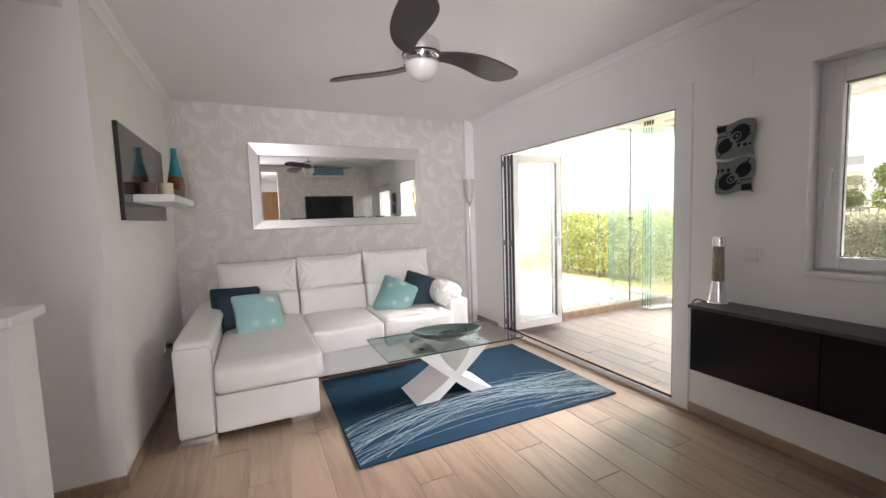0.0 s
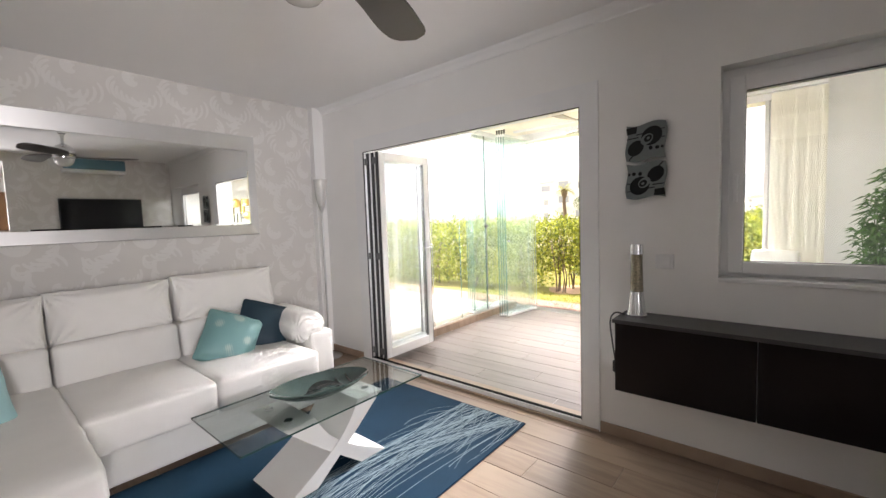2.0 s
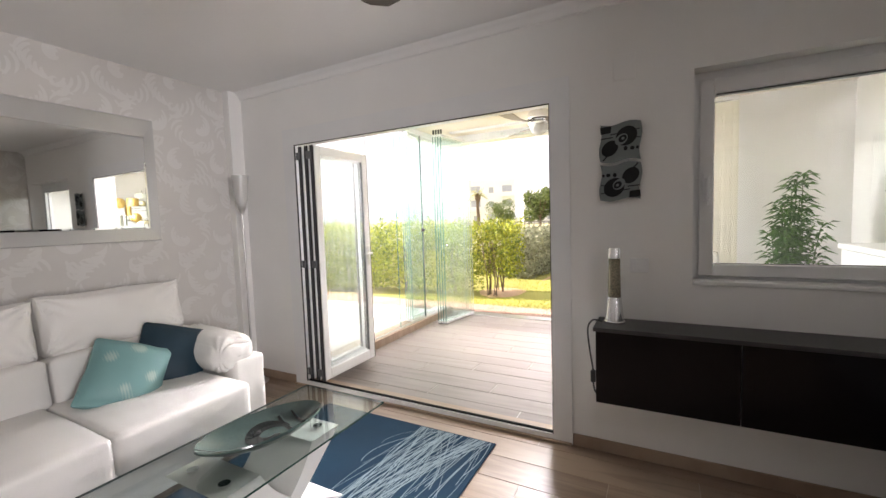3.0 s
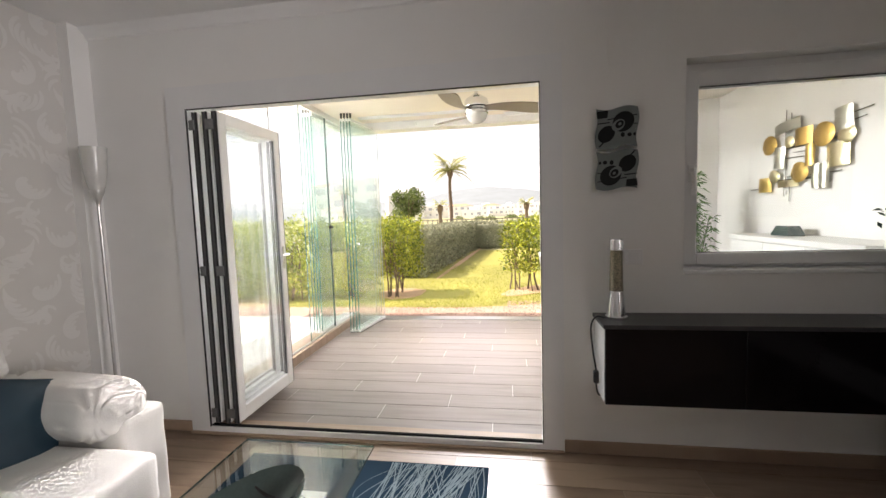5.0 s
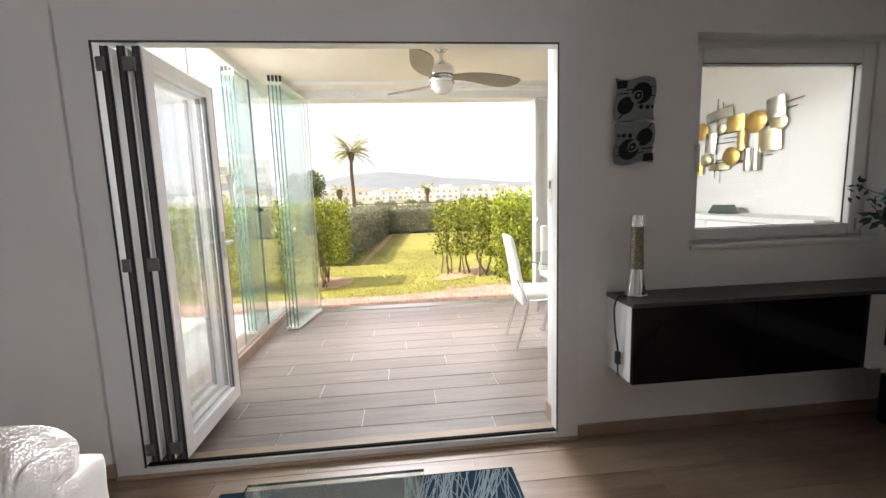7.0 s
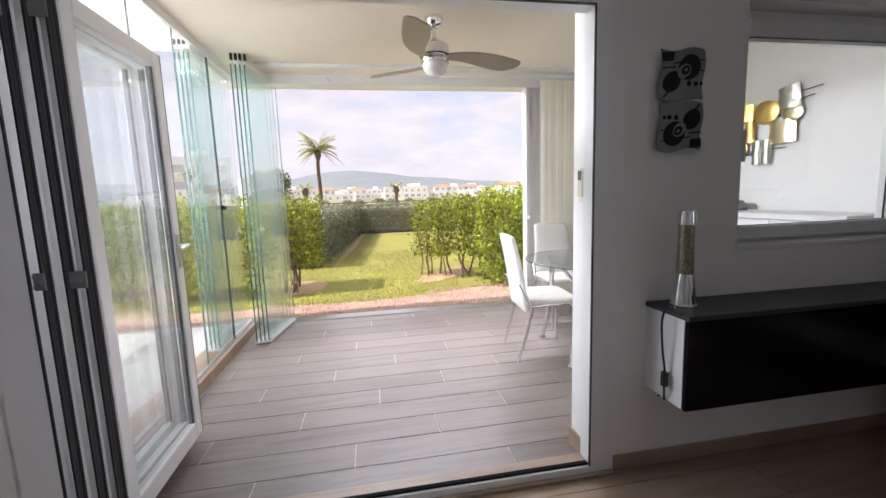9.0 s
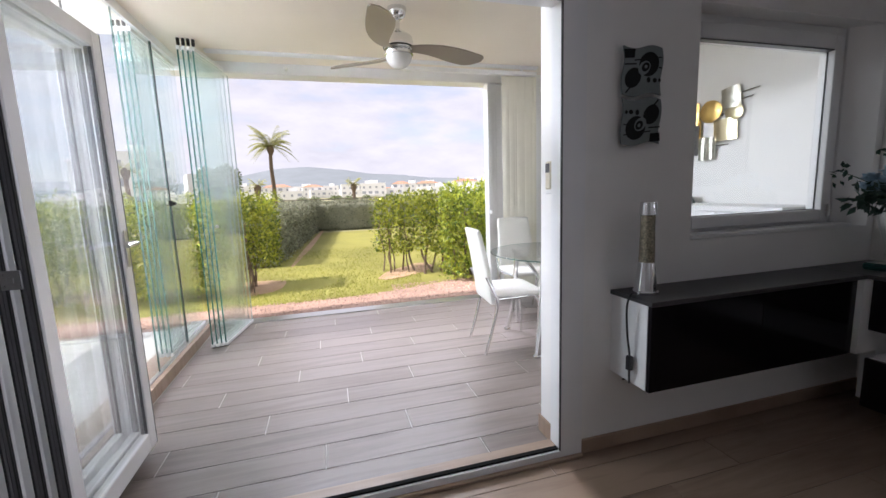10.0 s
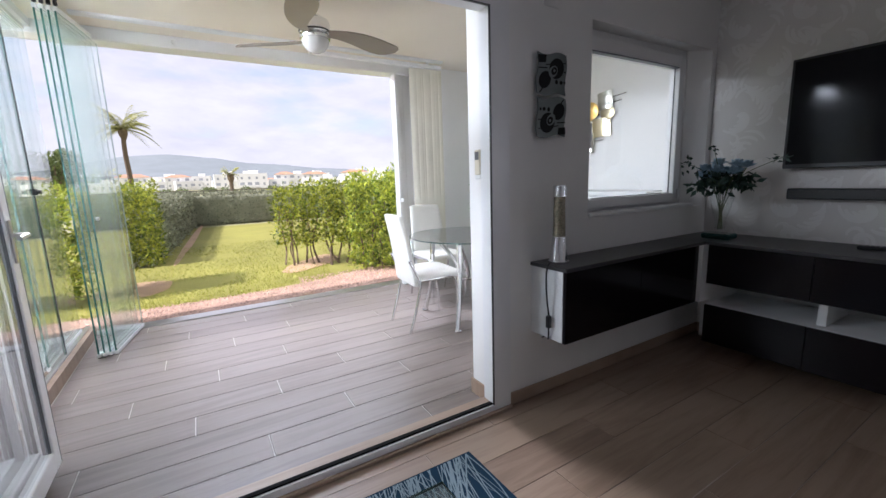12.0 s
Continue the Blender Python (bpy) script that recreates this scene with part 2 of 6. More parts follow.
M_DOORGLASS = pane_mat("door_leaf_glass", (0.93, 0.955, 0.96), 0.16, 0.05)
M_GREEN = pane_mat("green_tinted_glass", (0.93, 0.975, 0.96), 0.075, 0.03)
M_STACK = pane_mat("stacked_leaf_glass", (0.93, 0.975, 0.96), 0.075, 0.07)
M_TABLE = pane_mat("table_glass", (0.85, 0.89, 0.88), 0.075)
M_DTABLE = pane_mat("dining_table_glass", (0.985, 0.995, 0.99), 0.03)
M_EDGE = mat("green_glass_edge", (0.045, 0.20, 0.17), 0.15, vary=0.15, scale=3, bump=0.0, transmit=0.3)
M_DARKEDGE = mat("dark_glass_edge", (0.016, 0.055, 0.048), 0.15, vary=0.15, scale=3, bump=0.0)
M_PALEEDGE = mat("pale_glass_edge", (0.62, 0.72, 0.69), 0.2, vary=0.08, scale=3, bump=0.0, transmit=0.4)
M_WBLADE = mat("wenge_blade", (0.030, 0.022, 0.019), 0.38, vary=0.2, scale=5, fine=40, stretch=(1, 1, 1))
M_TBLADE = mat("taupe_blade", (0.25, 0.205, 0.165), 0.4, vary=0.06, scale=5, fine=40)
M_OPAL = glow_free_glass("opal_glass", (0.80, 0.79, 0.76), 0.25)
M_RUG = mat("petrol_blue_pile", (0.0036, 0.023, 0.045), 0.95, vary=0.22, scale=4, fine=420, bump=0.7, dist=0.004, spec=0.15)
M_RUGLINE = mat("pale_pile_line", (0.17, 0.225, 0.25), 0.95, vary=0.15, scale=8, fine=400, bump=0.5, dist=0.003, spec=0.15)
M_TABLEG = mat("pale_lacquer_base", (0.76, 0.74, 0.71), 0.35, vary=0.03, bump=0.03)
M_CREAM = mat("cream_vertical_blind", (0.78, 0.75, 0.64), 0.8, vary=0.05, scale=6, fine=180, bump=0.2)
M_SEAT = mat("white_chair_leatherette", (0.80, 0.79, 0.74), 0.45, vary=0.03, fine=240, bump=0.1)
M_BARK = mat("bark", (0.14, 0.10, 0.07), 0.9, vary=0.4, scale=14, fine=120, bump=0.8, dist=0.01)
M_LEAF = leaf_mat("laurel_leaf", (0.05, 0.088, 0.008), (0.36, 0.38, 0.03))
M_LEAF2 = leaf_mat("bright_hedge_leaf", (0.07, 0.13, 0.010), (0.40, 0.44, 0.04))
M_GREYLEAF = leaf_mat("grey_green_leaf", (0.11, 0.125, 0.075), (0.34, 0.35, 0.25))
M_PALM = leaf_mat("palm_frond", (0.20, 0.23, 0.07), (0.50, 0.48, 0.20))
M_PINE = leaf_mat("pine_clump", (0.06, 0.095, 0.025), (0.20, 0.25, 0.08))
M_PLANT = leaf_mat("house_plant_leaf", (0.025, 0.085, 0.018), (0.11, 0.24, 0.05))
M_SPRAY = leaf_mat("eucalyptus_leaf", (0.012, 0.035, 0.022), (0.05, 0.10, 0.075))
M_GRASS = leaf_mat("grass_blade", (0.13, 0.155, 0.016), (0.31, 0.31, 0.05), 0.7)
M_LAWN = mat("lawn", (0.20, 0.192, 0.036), 0.95, vary=0.35, scale=0.7, fine=40, bump=0.6, dist=0.02)
M_DRY = mat("dry_ground", (0.26, 0.25, 0.13), 0.95, vary=0.35, scale=0.05, fine=1.5, bump=0.3, dist=0.05)
M_GRAVEL = mat("pink_gravel", (0.31, 0.20, 0.155), 0.95, vary=0.3, scale=3, fine=60, bump=0.9, dist=0.012)
M_PEBBLE = mat("pebble", (0.35, 0.235, 0.185), 0.9, vary=0.2, island=0.35)
M_EARTH = mat("bare_earth", (0.36, 0.24, 0.15), 0.95, vary=0.25, scale=3, fine=60, bump=0.6, dist=0.01)
M_PAVE = mat("pale_paving", (0.62, 0.60, 0.57), 0.7, vary=0.08, scale=3, fine=80, bump=0.15, obj_random=0.05)
M_RENDER = mat("white_render", (0.80, 0.795, 0.78), 0.85, vary=0.05, scale=0.3, fine=4, bump=0.1)
M_ROOF = mat("terracotta_roof", (0.42, 0.22, 0.14), 0.85, vary=0.2, scale=0.4, fine=5, bump=0.3)
# the washing-out by sky reflections is put into this pale colour
M_PALEWIN = mat("washed_out_window", (0.36, 0.38, 0.41), 0.2, vary=0.2, bump=0)
# distance haze is put into the hills' blue-grey colour
M_HILL = mat("haze_tinted_hill", (0.165, 0.19, 0.205), 1.0, vary=0.14, scale=0.012, fine=0.08, bump=0.0)
M_GOLD = mat("gold_leaf_metal", (0.72, 0.48, 0.16), 0.3, 1.0, vary=0.25, scale=30, fine=120, bump=0.6, dist=0.004)
M_PEWTER = mat("pewter_metal", (0.50, 0.49, 0.43), 0.32, 1.0, vary=0.15, scale=14, fine=80, bump=0.2)
M_CHAMP = mat("champagne_metal", (0.66, 0.58, 0.38), 0.3, 1.0, vary=0.12, scale=14, fine=80, bump=0.2)
M_WIRE = mat("dark_wire", (0.16, 0.15, 0.13), 0.4, 0.8, vary=0.1)
M_WOOD = mat("oak_door", (0.30, 0.15, 0.06), 0.5, vary=0.25, scale=2, fine=30, stretch=(10, 10, 1))
M_ARTGLASS = mat("grey_fused_glass", (0.16, 0.185, 0.183), 0.32, vary=0.15, scale=8, bump=0.05)
M_INK = mat("black_enamel", (0.008, 0.008, 0.008), 0.45, vary=0.1, spec=0.2)
M_TEALPAN = mat("slate_grey_lacquer_panel", (0.036, 0.033, 0.032), 0.09, vary=0.08, bump=0.0, spec=0.4)
M_AC = mat("blue_grey_ac_front", (0.10, 0.22, 0.28), 0.25, vary=0.05, bump=0)
M_BLUEGL = mat("blue_glass", (0.02, 0.22, 0.27), 0.1, vary=0.1, bump=0, coat=0.4)
M_AMBER = mat("amber_glass", (0.16, 0.055, 0.012), 0.1, vary=0.25, scale=20, bump=0, coat=0.4)
M_CANDLE = mat("cream_candle", (0.72, 0.66, 0.52), 0.5, vary=0.05)
M_MOCHA = mat("mocha_candle", (0.16, 0.11, 0.09), 0.5, vary=0.08)
M_TEALGL = mat("teal_glazed_dish", (0.055, 0.085, 0.078), 0.1, vary=0.25, scale=7, bump=0.03, coat=0.5)
M_DARKDISH = mat("dark_glazed_dish", (0.012, 0.016, 0.016), 0.1, vary=0.2, bump=0.03, coat=0.5)
M_GLITTER = mat("glitter_fluid", (0.30, 0.265, 0.19), 0.25, 0.6, vary=0.9, scale=120, fine=420, bump=0.4)
M_BLOOM = mat("dusty_blue_petal", (0.36, 0.50, 0.60), 0.6, vary=0.2, scale=30, island=0.2)
M_STEMS = mat("flower_stem", (0.06, 0.10, 0.03), 0.6, vary=0.2)
M_TEALBEAD = pane_mat("teal_vase_glass", (0.25, 0.62, 0.62))
M_POT = mat("plant_pot", (0.14, 0.12, 0.10), 0.5, vary=0.1)


def cushion_mat(name, base, pale, stripes):
    """Printed satin: overlapping petals in pale aqua."""
    m, nt, out = nodes_of(name)
    n, l = nt.nodes, nt.links
    b = n.new("ShaderNodeBsdfPrincipled")
    l.new(b.outputs["BSDF"], out.inputs["Surface"])
    co = n.new("ShaderNodeTexCoord")
    vo = n.new("ShaderNodeTexVoronoi")
    vo.feature, vo.inputs["Scale"].default_value, vo.inputs["Randomness"].default_value = "SMOOTH_F1", 7.5, 0.25
    l.new(co.outputs["Object"], vo.inputs["Vector"])
    no = n.new("ShaderNodeTexNoise")
    no.inputs["Scale"].default_value = 5.0
    l.new(co.outputs["Object"], no.inputs["Vector"])
    wv = n.new("ShaderNodeTexWave")
    wv.inputs["Scale"].default_value, wv.inputs["Distortion"].default_value = stripes, 0.5
    l.new(co.outputs["Object"], wv.inputs["Vector"])
    s = n.new("ShaderNodeMath")
    s.operation = "MULTIPLY_ADD"
    l.new(vo.outputs["Distance"], s.inputs[0])
    s.inputs[1].default_value = 1.5
    l.new(no.outputs["Fac"], s.inputs[2])
    w2 = n.new("ShaderNodeMath")
    w2.operation = "MULTIPLY_ADD"
    l.new(wv.outputs["Fac"], w2.inputs[0])
    w2.inputs[1].default_value = 0.12
    l.new(s.outputs[0], w2.inputs[2])
    ramp = n.new("ShaderNodeValToRGB")
    ramp.color_ramp.elements[0].position, ramp.color_ramp.elements[1].position = 0.80, 1.32
    ramp.color_ramp.elements[0].color, ramp.color_ramp.elements[1].color = (*pale, 1), (*base, 1)
    l.new(w2.outputs[0], ramp.inputs["Fac"])
    l.new(ramp.outputs["Color"], b.inputs["Base Color"])
    b.inputs["Roughness"].default_value = 0.45
    return m


M_AQUA = cushion_mat("aqua_leaf_print", (0.36, 0.62, 0.64), (0.74, 0.85, 0.83), 25.0)
M_SAGE = cushion_mat("sage_leaf_print", (0.18, 0.36, 0.36), (0.38, 0.52, 0.47), 25.0)


# ---- helpers for meshes ----
def finish(name, bm, material, parent=None, label="", smooth=None):
    me = bpy.data.meshes.new(name)
    bmesh.ops.recalc_face_normals(bm, faces=bm.faces)
    bm.to_mesh(me)
    bm.free()
    for m in material if isinstance(material, (list, tuple)) else [material]:
        me.materials.append(m)
    if smooth is not None:
        me.shade_smooth()
        me.set_sharp_from_angle(angle=radians(smooth))
    ob = new(name, me)
    if parent is not None:
        ob.parent = parent
    if label:
        ob["label"] = label
    return ob


def part(name, bm, material, parent, label="", smooth=None):
    return finish(name, bm, material, parent, label, smooth)


def thing(name, label, category, group="", at=(0, 0, 0), rz=0.0):
    ob = new(name)
    ob.empty_display_size = 0.05
    ob.matrix_world = pose(*at, 0, 0, rz)
    return tagged(ob, label, category, group)


def setting(name, bm, material, label="", category="", smooth=None):
    return tagged(finish(name, bm, material, None, "", smooth), label, category, "", "structure")


def box(bm, x0, x1, y0, y1, z0, z1, bevel=0.0, turn=None, segs=1):
    c = [(x, y, z) for x in (x0, x1) for y in (y0, y1) for z in (z0, z1)]
    v = [bm.verts.new(turn @ Vector(p) if turn else p) for p in c]
    f = [bm.faces.new([v[i] for i in q]) for q in ((0, 1, 3, 2), (4, 6, 7, 5), (0, 4, 5, 1), (2, 3, 7, 6), (0, 2, 6, 4), (1, 5, 7, 3))]
    if bevel:
        e = {ed for fa in f for ed in fa.edges}
        bmesh.ops.bevel(bm, geom=list(e), offset=bevel, segments=segs, affect="EDGES", profile=0.5)
    return bm


def boxes(*dims, bevel=0.0):
    bm = bmesh.new()
    for d in dims:
        box(bm, *d, bevel=bevel)
    return bm


def pane(x0, x1, y0, y1, z0, z1):
    """A glass sheet: its face and its four edges."""
    bm = box(bmesh.new(), x0, x1, y0, y1, z0, z1)
    bm.faces.ensure_lookup_table()
    bm.faces.remove(max(bm.faces, key=lambda f: (round(f.calc_area(), 5), f.calc_center_median().x + f.calc_center_median().y)))
    return bm


def lathe(bm, profile, segs=28, at=(0, 0, 0), turn=None):
    rings = []
    for r, z in profile:
        ring = []
        for i in range(segs):
            a = 2 * math.pi * i / segs
            p = Vector((at[0] + r * math.cos(a), at[1] + r * math.sin(a), at[2] + z))
            ring.append(bm.verts.new(turn @ p if turn else p))
        rings.append(ring)
    for a, b in zip(rings, rings[1:]):
        for i in range(segs):
            bm.faces.new((a[i], a[(i + 1) % segs], b[(i + 1) % segs], b[i]))
    bm.faces.new(rings[0][::-1])
    bm.faces.new(rings[-1])
    return bm


def tube(bm, pts, r, segs=10, r_end=None):
    pts = [Vector(p) for p in pts]
    rings = []
    side = None
    for i, p in enumerate(pts):
        d = (pts[min(i + 1, len(pts) - 1)] - pts[max(i - 1, 0)]).normalized()
        if side is None:
            side = d.cross(Vector((0, 0, 1)) if abs(d.z) < 0.9 else Vector((1, 0, 0))).normalized()
        else:
            side = (side - d * side.dot(d)).normalized()
        up = d.cross(side)
        rr = r if r_end is None else r + (r_end - r) * i / (len(pts) - 1)
        rings.append([bm.verts.new(p + rr * (math.cos(2 * math.pi * k / segs) * side + math.sin(2 * math.pi * k / segs) * up)) for k in range(segs)])
    for a, b in zip(rings, rings[1:]):
        for k in range(segs):
            bm.faces.new((a[k], a[(k + 1) % segs], b[(k + 1) % segs], b[k]))
    bm.faces.new(rings[0][::-1])
    bm.faces.new(rings[-1])
    return bm


def bend(points, n=8):
    """A smooth line through the points (Catmull-Rom)."""
    p = [Vector(q) for q in points]
    p = [2 * p[0] - p[1]] + p + [2 * p[-1] - p[-2]]
    out = []
    for i in range(1, len(p) - 2):
        for k in range(n):
            t = k / n
            out.append(0.5 * (2 * p[i] + (p[i + 1] - p[i - 1]) * t + (2 * p[i - 1] - 5 * p[i] + 4 * p[i + 1] - p[i + 2]) * t * t + (3 * p[i] - p[i - 1] - 3 * p[i + 1] + p[i + 2]) * t**3))
    return out + [p[-2]]


def prism(bm, outline, depth, turn):
    """A plate: the outline in its own x, y, given depth along z, then laid by turn."""
    lo = [bm.verts.new(turn @ Vector((x, y, 0))) for x, y in outline]
    hi = [bm.verts.new(turn @ Vector((x, y, depth))) for x, y in outline]
    bm.faces.new(lo[::-1])
    bm.faces.new(hi)
    for i in range(len(outline)):
        j = (i + 1) % len(outline)
        bm.faces.new((lo[i], lo[j], hi[j], hi[i]))
    return bm


def soft(bm, sx, sy, sz, r, turn=None, n=14, bulge=0.0, crease=0.0, seed=0, pinch=0.0, fold=0.0, point=0.0):
    """An upholstered block, centred: round edges, a swelling middle and creases towards its rim."""
    made = bmesh.ops.create_cube(bm, size=2.0)["verts"]
    edges = list({e for v in made for e in v.link_edges})
    bmesh.ops.subdivide_edges(bm, edges=edges, cuts=n, use_grid_fill=True)
    seen = list(bm.verts)
    h = Vector((sx / 2, sy / 2, sz / 2))
    for v in seen:
        u = v.co.copy()
        p = Vector((u.x * h.x, u.y * h.y, u.z * h.z))
        core = Vector([max(-h[i] + r, min(h[i] - r, p[i])) for i in range(3)])
        d = p - core
        if d.length > 1e-6:
            m = max(abs(d.x), abs(d.y), abs(d.z))
            p = core + d.normalized() * m
        if pinch:
            q = (abs(u.x) ** 4 + abs(u.y) ** 4) / 2
            p.z *= max(0.12, 1 - q * pinch)
            p.x *= 1 - 0.07 * (1 - u.y * u.y)
            p.y *= 1 - 0.07 * (1 - u.x * u.x)
        if bulge:
            w = (1 - u.x * u.x) * (1 - u.y * u.y)
            p.z += bulge * w * (1 if u.z > 0 else -0.3)
            w2 = (1 - u.x * u.x) * (1 - u.z * u.z)
            p.y += bulge * 0.7 * w2 * (1 if u.y > 0 else -1)
        if crease:
            rim = max(abs(u.x), abs(u.y), abs(u.z) * 0.6)
            nz = noise.noise(Vector((p.x * 9 + seed * 7.3, p.y * 9, p.z * 9)))
            n2 = noise.noise(Vector((p.x * 26 + seed * 3.1, p.y * 22, p.z * 22)))
            p += d.normalized() * crease * (nz + 0.45 * n2) * (0.4 + 0.6 * rim) if d.length > 1e-6 else Vector((0, 0, crease * nz * 0.6))
        if point:
            p.x += point * u.x * abs(u.x) ** 5 * u.y * abs(u.y) ** 3 * (1 if u.y > 0 else 0)
            p.y += point * abs(u.x) ** 6 * max(0.0, u.y) ** 4
        if fold:
            for ex in (-1, 1):
                for ey in (-1, 1):
                    q = Vector((p.x - ex * h.x, p.y - ey * h.y))
                    far, ang = q.length, math.atan2(-ey * q.y, -ex * q.x)
                    p.z += (1 if u.z > 0 else -1) * fold * math.sin(15 * ang + seed + ex + 2 * ey) * math.exp(-((far - 0.07) / 0.085) ** 2) * max(0.0, min(1.0, far / 0.03))
            p.z += (1 if u.z > 0 else -1) * fold * 0.45 * math.sin(p.x * 62 + seed + 2.0 * noise.noise(p * 5)) * max(0.0, u.y) ** 6 * (1 - abs(u.x) ** 8)
        v.co = turn @ p if turn else p
    return bm


def wall_cells(bm, axis, a0, a1, b0, b1, z0, z1, holes):
    """A wall of thickness a0..a1 along axis, reaching b0..b1 and z0..z1, with holes (b0, b1, z0, z1) through it."""
    bs = sorted({b0, b1, *(h[0] for h in holes), *(h[1] for h in holes)})
    zs = sorted({z0, z1, *(h[2] for h in holes), *(h[3] for h in holes)})
    for i in range(len(bs) - 1):
        run = None
        for k in range(len(zs) - 1):
            mb, mz = (bs[i] + bs[i + 1]) / 2, (zs[k] + zs[k + 1]) / 2
            solid = not any(h[0] < mb < h[1] and h[2] < mz < h[3] for h in holes)
            if solid:
                run = [run[0] if run else zs[k], zs[k + 1]]
            if run and (not solid or k == len(zs) - 2):
                d = (a0, a1, bs[i], bs[i + 1], *run) if axis == "x" else (bs[i], bs[i + 1], a0, a1, *run)
                box(bm, *d)
                run = None
    return bm


def leaves(bm_verts, bm_faces, place, size, up, rnd, ratio=0.45):
    """One leaf, folded along its midrib, into the lists of a joined mesh."""
    d = Vector((rnd.gauss(0, 1), rnd.gauss(0, 1), rnd.gauss(up, 1))).normalized()
    s = d.cross(Vector((rnd.gauss(0, 1), rnd.gauss(0, 1), rnd.gauss(0, 1)))).normalized()
    u = s.cross(d)
    w = size * ratio
    i = len(bm_verts)
    bm_verts += [place, place + d * size * 0.45 + s * w * 0.5 + u * w * 0.18, place + d * size, place + d * size * 0.45 - s * w * 0.5 + u * w * 0.18, place + d * size * 0.5]
    bm_faces += [(i, i + 1, i + 4), (i + 1, i + 2, i + 4), (i + 4, i + 2, i + 3), (i, i + 4, i + 3)]


def joined(name, verts, faces, material, parent=None, label=""):
    me = bpy.data.meshes.new(name)
    me.from_pydata([tuple(v) for v in verts], [], faces)
    me.materials.append(material)
    ob = new(name, me)
    if parent is not None:
        ob.parent = parent
    if label:
        ob["label"] = label
    return ob


# ---- the plan, in metres ----
XD, XO = 2.70, 2.92          # door wall: room face, terrace face
YM, YT = 4.76, 0.03          # mirror wall, television wall
XL, YP = -0.50, 2.74         # wall with the shelf, end face of that wall
H, HT = 2.49, 2.475           # ceilings of room and terrace
DY0, DY1, DZ1 = 1.91, 4.18, 2.11   # folding door with its frame
WY0, WY1, WZ0, WZ1 = 0.085, 1.32, 0.975, 2.035   # window recess
TX, TYL, TYR = 5.50, 4.15, -0.09   # terrace: front edge, glazed side, rendered side

# ---- structure ----
bm = wall_cells(bmesh.new(), "x", XD, XO, -2.6, YM + 0.2, 0, 2.75, [(DY0, DY1, 0, DZ1), (WY0, WY1, WZ0, WZ1)])
wall_e = setting("wall_east", bm, M_WALL, "white painted wall with door and window openings", "wall")
wall_n = setting("wall_north", boxes((XL - 0.2, XD, YM, YM + 0.2, 0, 2.75)), M_PAPER, "pale damask wallpapered wall behind the sofa", "wall")
setting("wall_west", boxes((XL - 0.2, XL, YP, YM, 0, 2.75)), M_WALL, "white painted wall with a floating shelf", "wall")
setting("wall_recess", boxes((-2.6, XL - 0.2, YP, YP + 0.2, 0, 2.75)), M_WALL, "white painted wall of the kitchen recess", "wall")
bm = wall_cells(bmesh.new(), "y", YT - 0.12, YT, -0.45, XD, 0, 2.75, [(-0.3, 0.69, 0, 2.36)])
wall_s = setting("wall_south", bm, M_PAPER, "pale damask wallpapered wall behind the television", "wall")
setting("wall_kitchen", boxes((-2.8, -2.6, -2.6, YP + 0.2, 0, 2.75), (-2.6, -0.45, YT - 0.12, YT, 0, 2.75)), M_WALL, "white painted kitchen wall", "wall")
setting("wall_hall", boxes((-2.8, XD, -2.8, -2.6, 0, 2.75)), M_WALL, "white painted hall wall", "wall")
setting("wall_hall_side", boxes((0.95, 1.05, -2.6, YT - 0.12, 0, 2.5)), M_WALL, "white painted hall side wall", "wall")
setting("ceiling", boxes((XL - 0.06, XD, YT, YM, H, H + 0.15)), M_CEIL, "smooth white painted ceiling", "ceiling")
setting("ceiling_hall", boxes((-2.6, XL - 0.06, YT, YP, 2.355, 2.6), (-2.6, XD, -2.6, YT - 0.12, 2.40, 2.6)), M_CEIL, "lower white ceiling of kitchen and hall", "ceiling")


def cove(bm, a, b, inward):
    """Plaster cove from a to b at the ceiling."""
    prof = [(0, 0), (0.055, 0), (0.05, -0.012), (0.032, -0.02), (0.018, -0.035), (0.012, -0.055), (0, -0.06)]
    ends = []
    for p in (a, b):
        ends.append([bm.verts.new((p[0] + inward[0] * u, p[1] + inward[1] * u, H + w)) for u, w in prof])
    for i in range(len(prof)):
        j = (i + 1) % len(prof)
        bm.faces.new((ends[0][i], ends[0][j], ends[1][j], ends[1][i]))
    bm.faces.new(ends[0])
    bm.faces.new(ends[1][::-1])
    return bm


setting("trim_west", cove(bmesh.new(), (XL, YP - 2.6), (XL, YM), (1, 0)), M_CEIL, "white plaster cove moulding", "moulding", smooth=50)
setting("trim_east", cove(bmesh.new(), (XD, YT), (XD, YM), (-1, 0)), M_CEIL, "white plaster cove moulding", "moulding", smooth=50)
setting("pillar", boxes((2.585, XD, YM - 0.075, YM, 0, H)), M_WALL, "slim white boxed corner beside the wallpaper", "pillar")


def skirting(name, x0, x1, y0, y1):
    return setting(name, box(bmesh.new(), x0, x1, y0, y1, 0, 0.07, 0.003), M_SKIRT, "wood-look tile skirting", "skirting")


skirting("baseboard_east", XD - 0.012, XD, YT, DY0 - 0.002)
skirting("baseboard_corner", XD - 0.012, XD, DY1 + 0.002, YM - 0.08)
skirting("baseboard_north", XL + 0.014, 2.58, YM - 0.012, YM)
skirting("baseboard_west", XL, XL + 0.012, YP, YM - 0.012)
skirting("baseboard_recess", -2.6, XL + 0.012, YP - 0.012, YP)
skirting("baseboard_south", 0.70, XD - 0.012, YT, YT + 0.012)
skirting("baseboard_terrace", XO, XO + 0.012, -0.07, DY0)
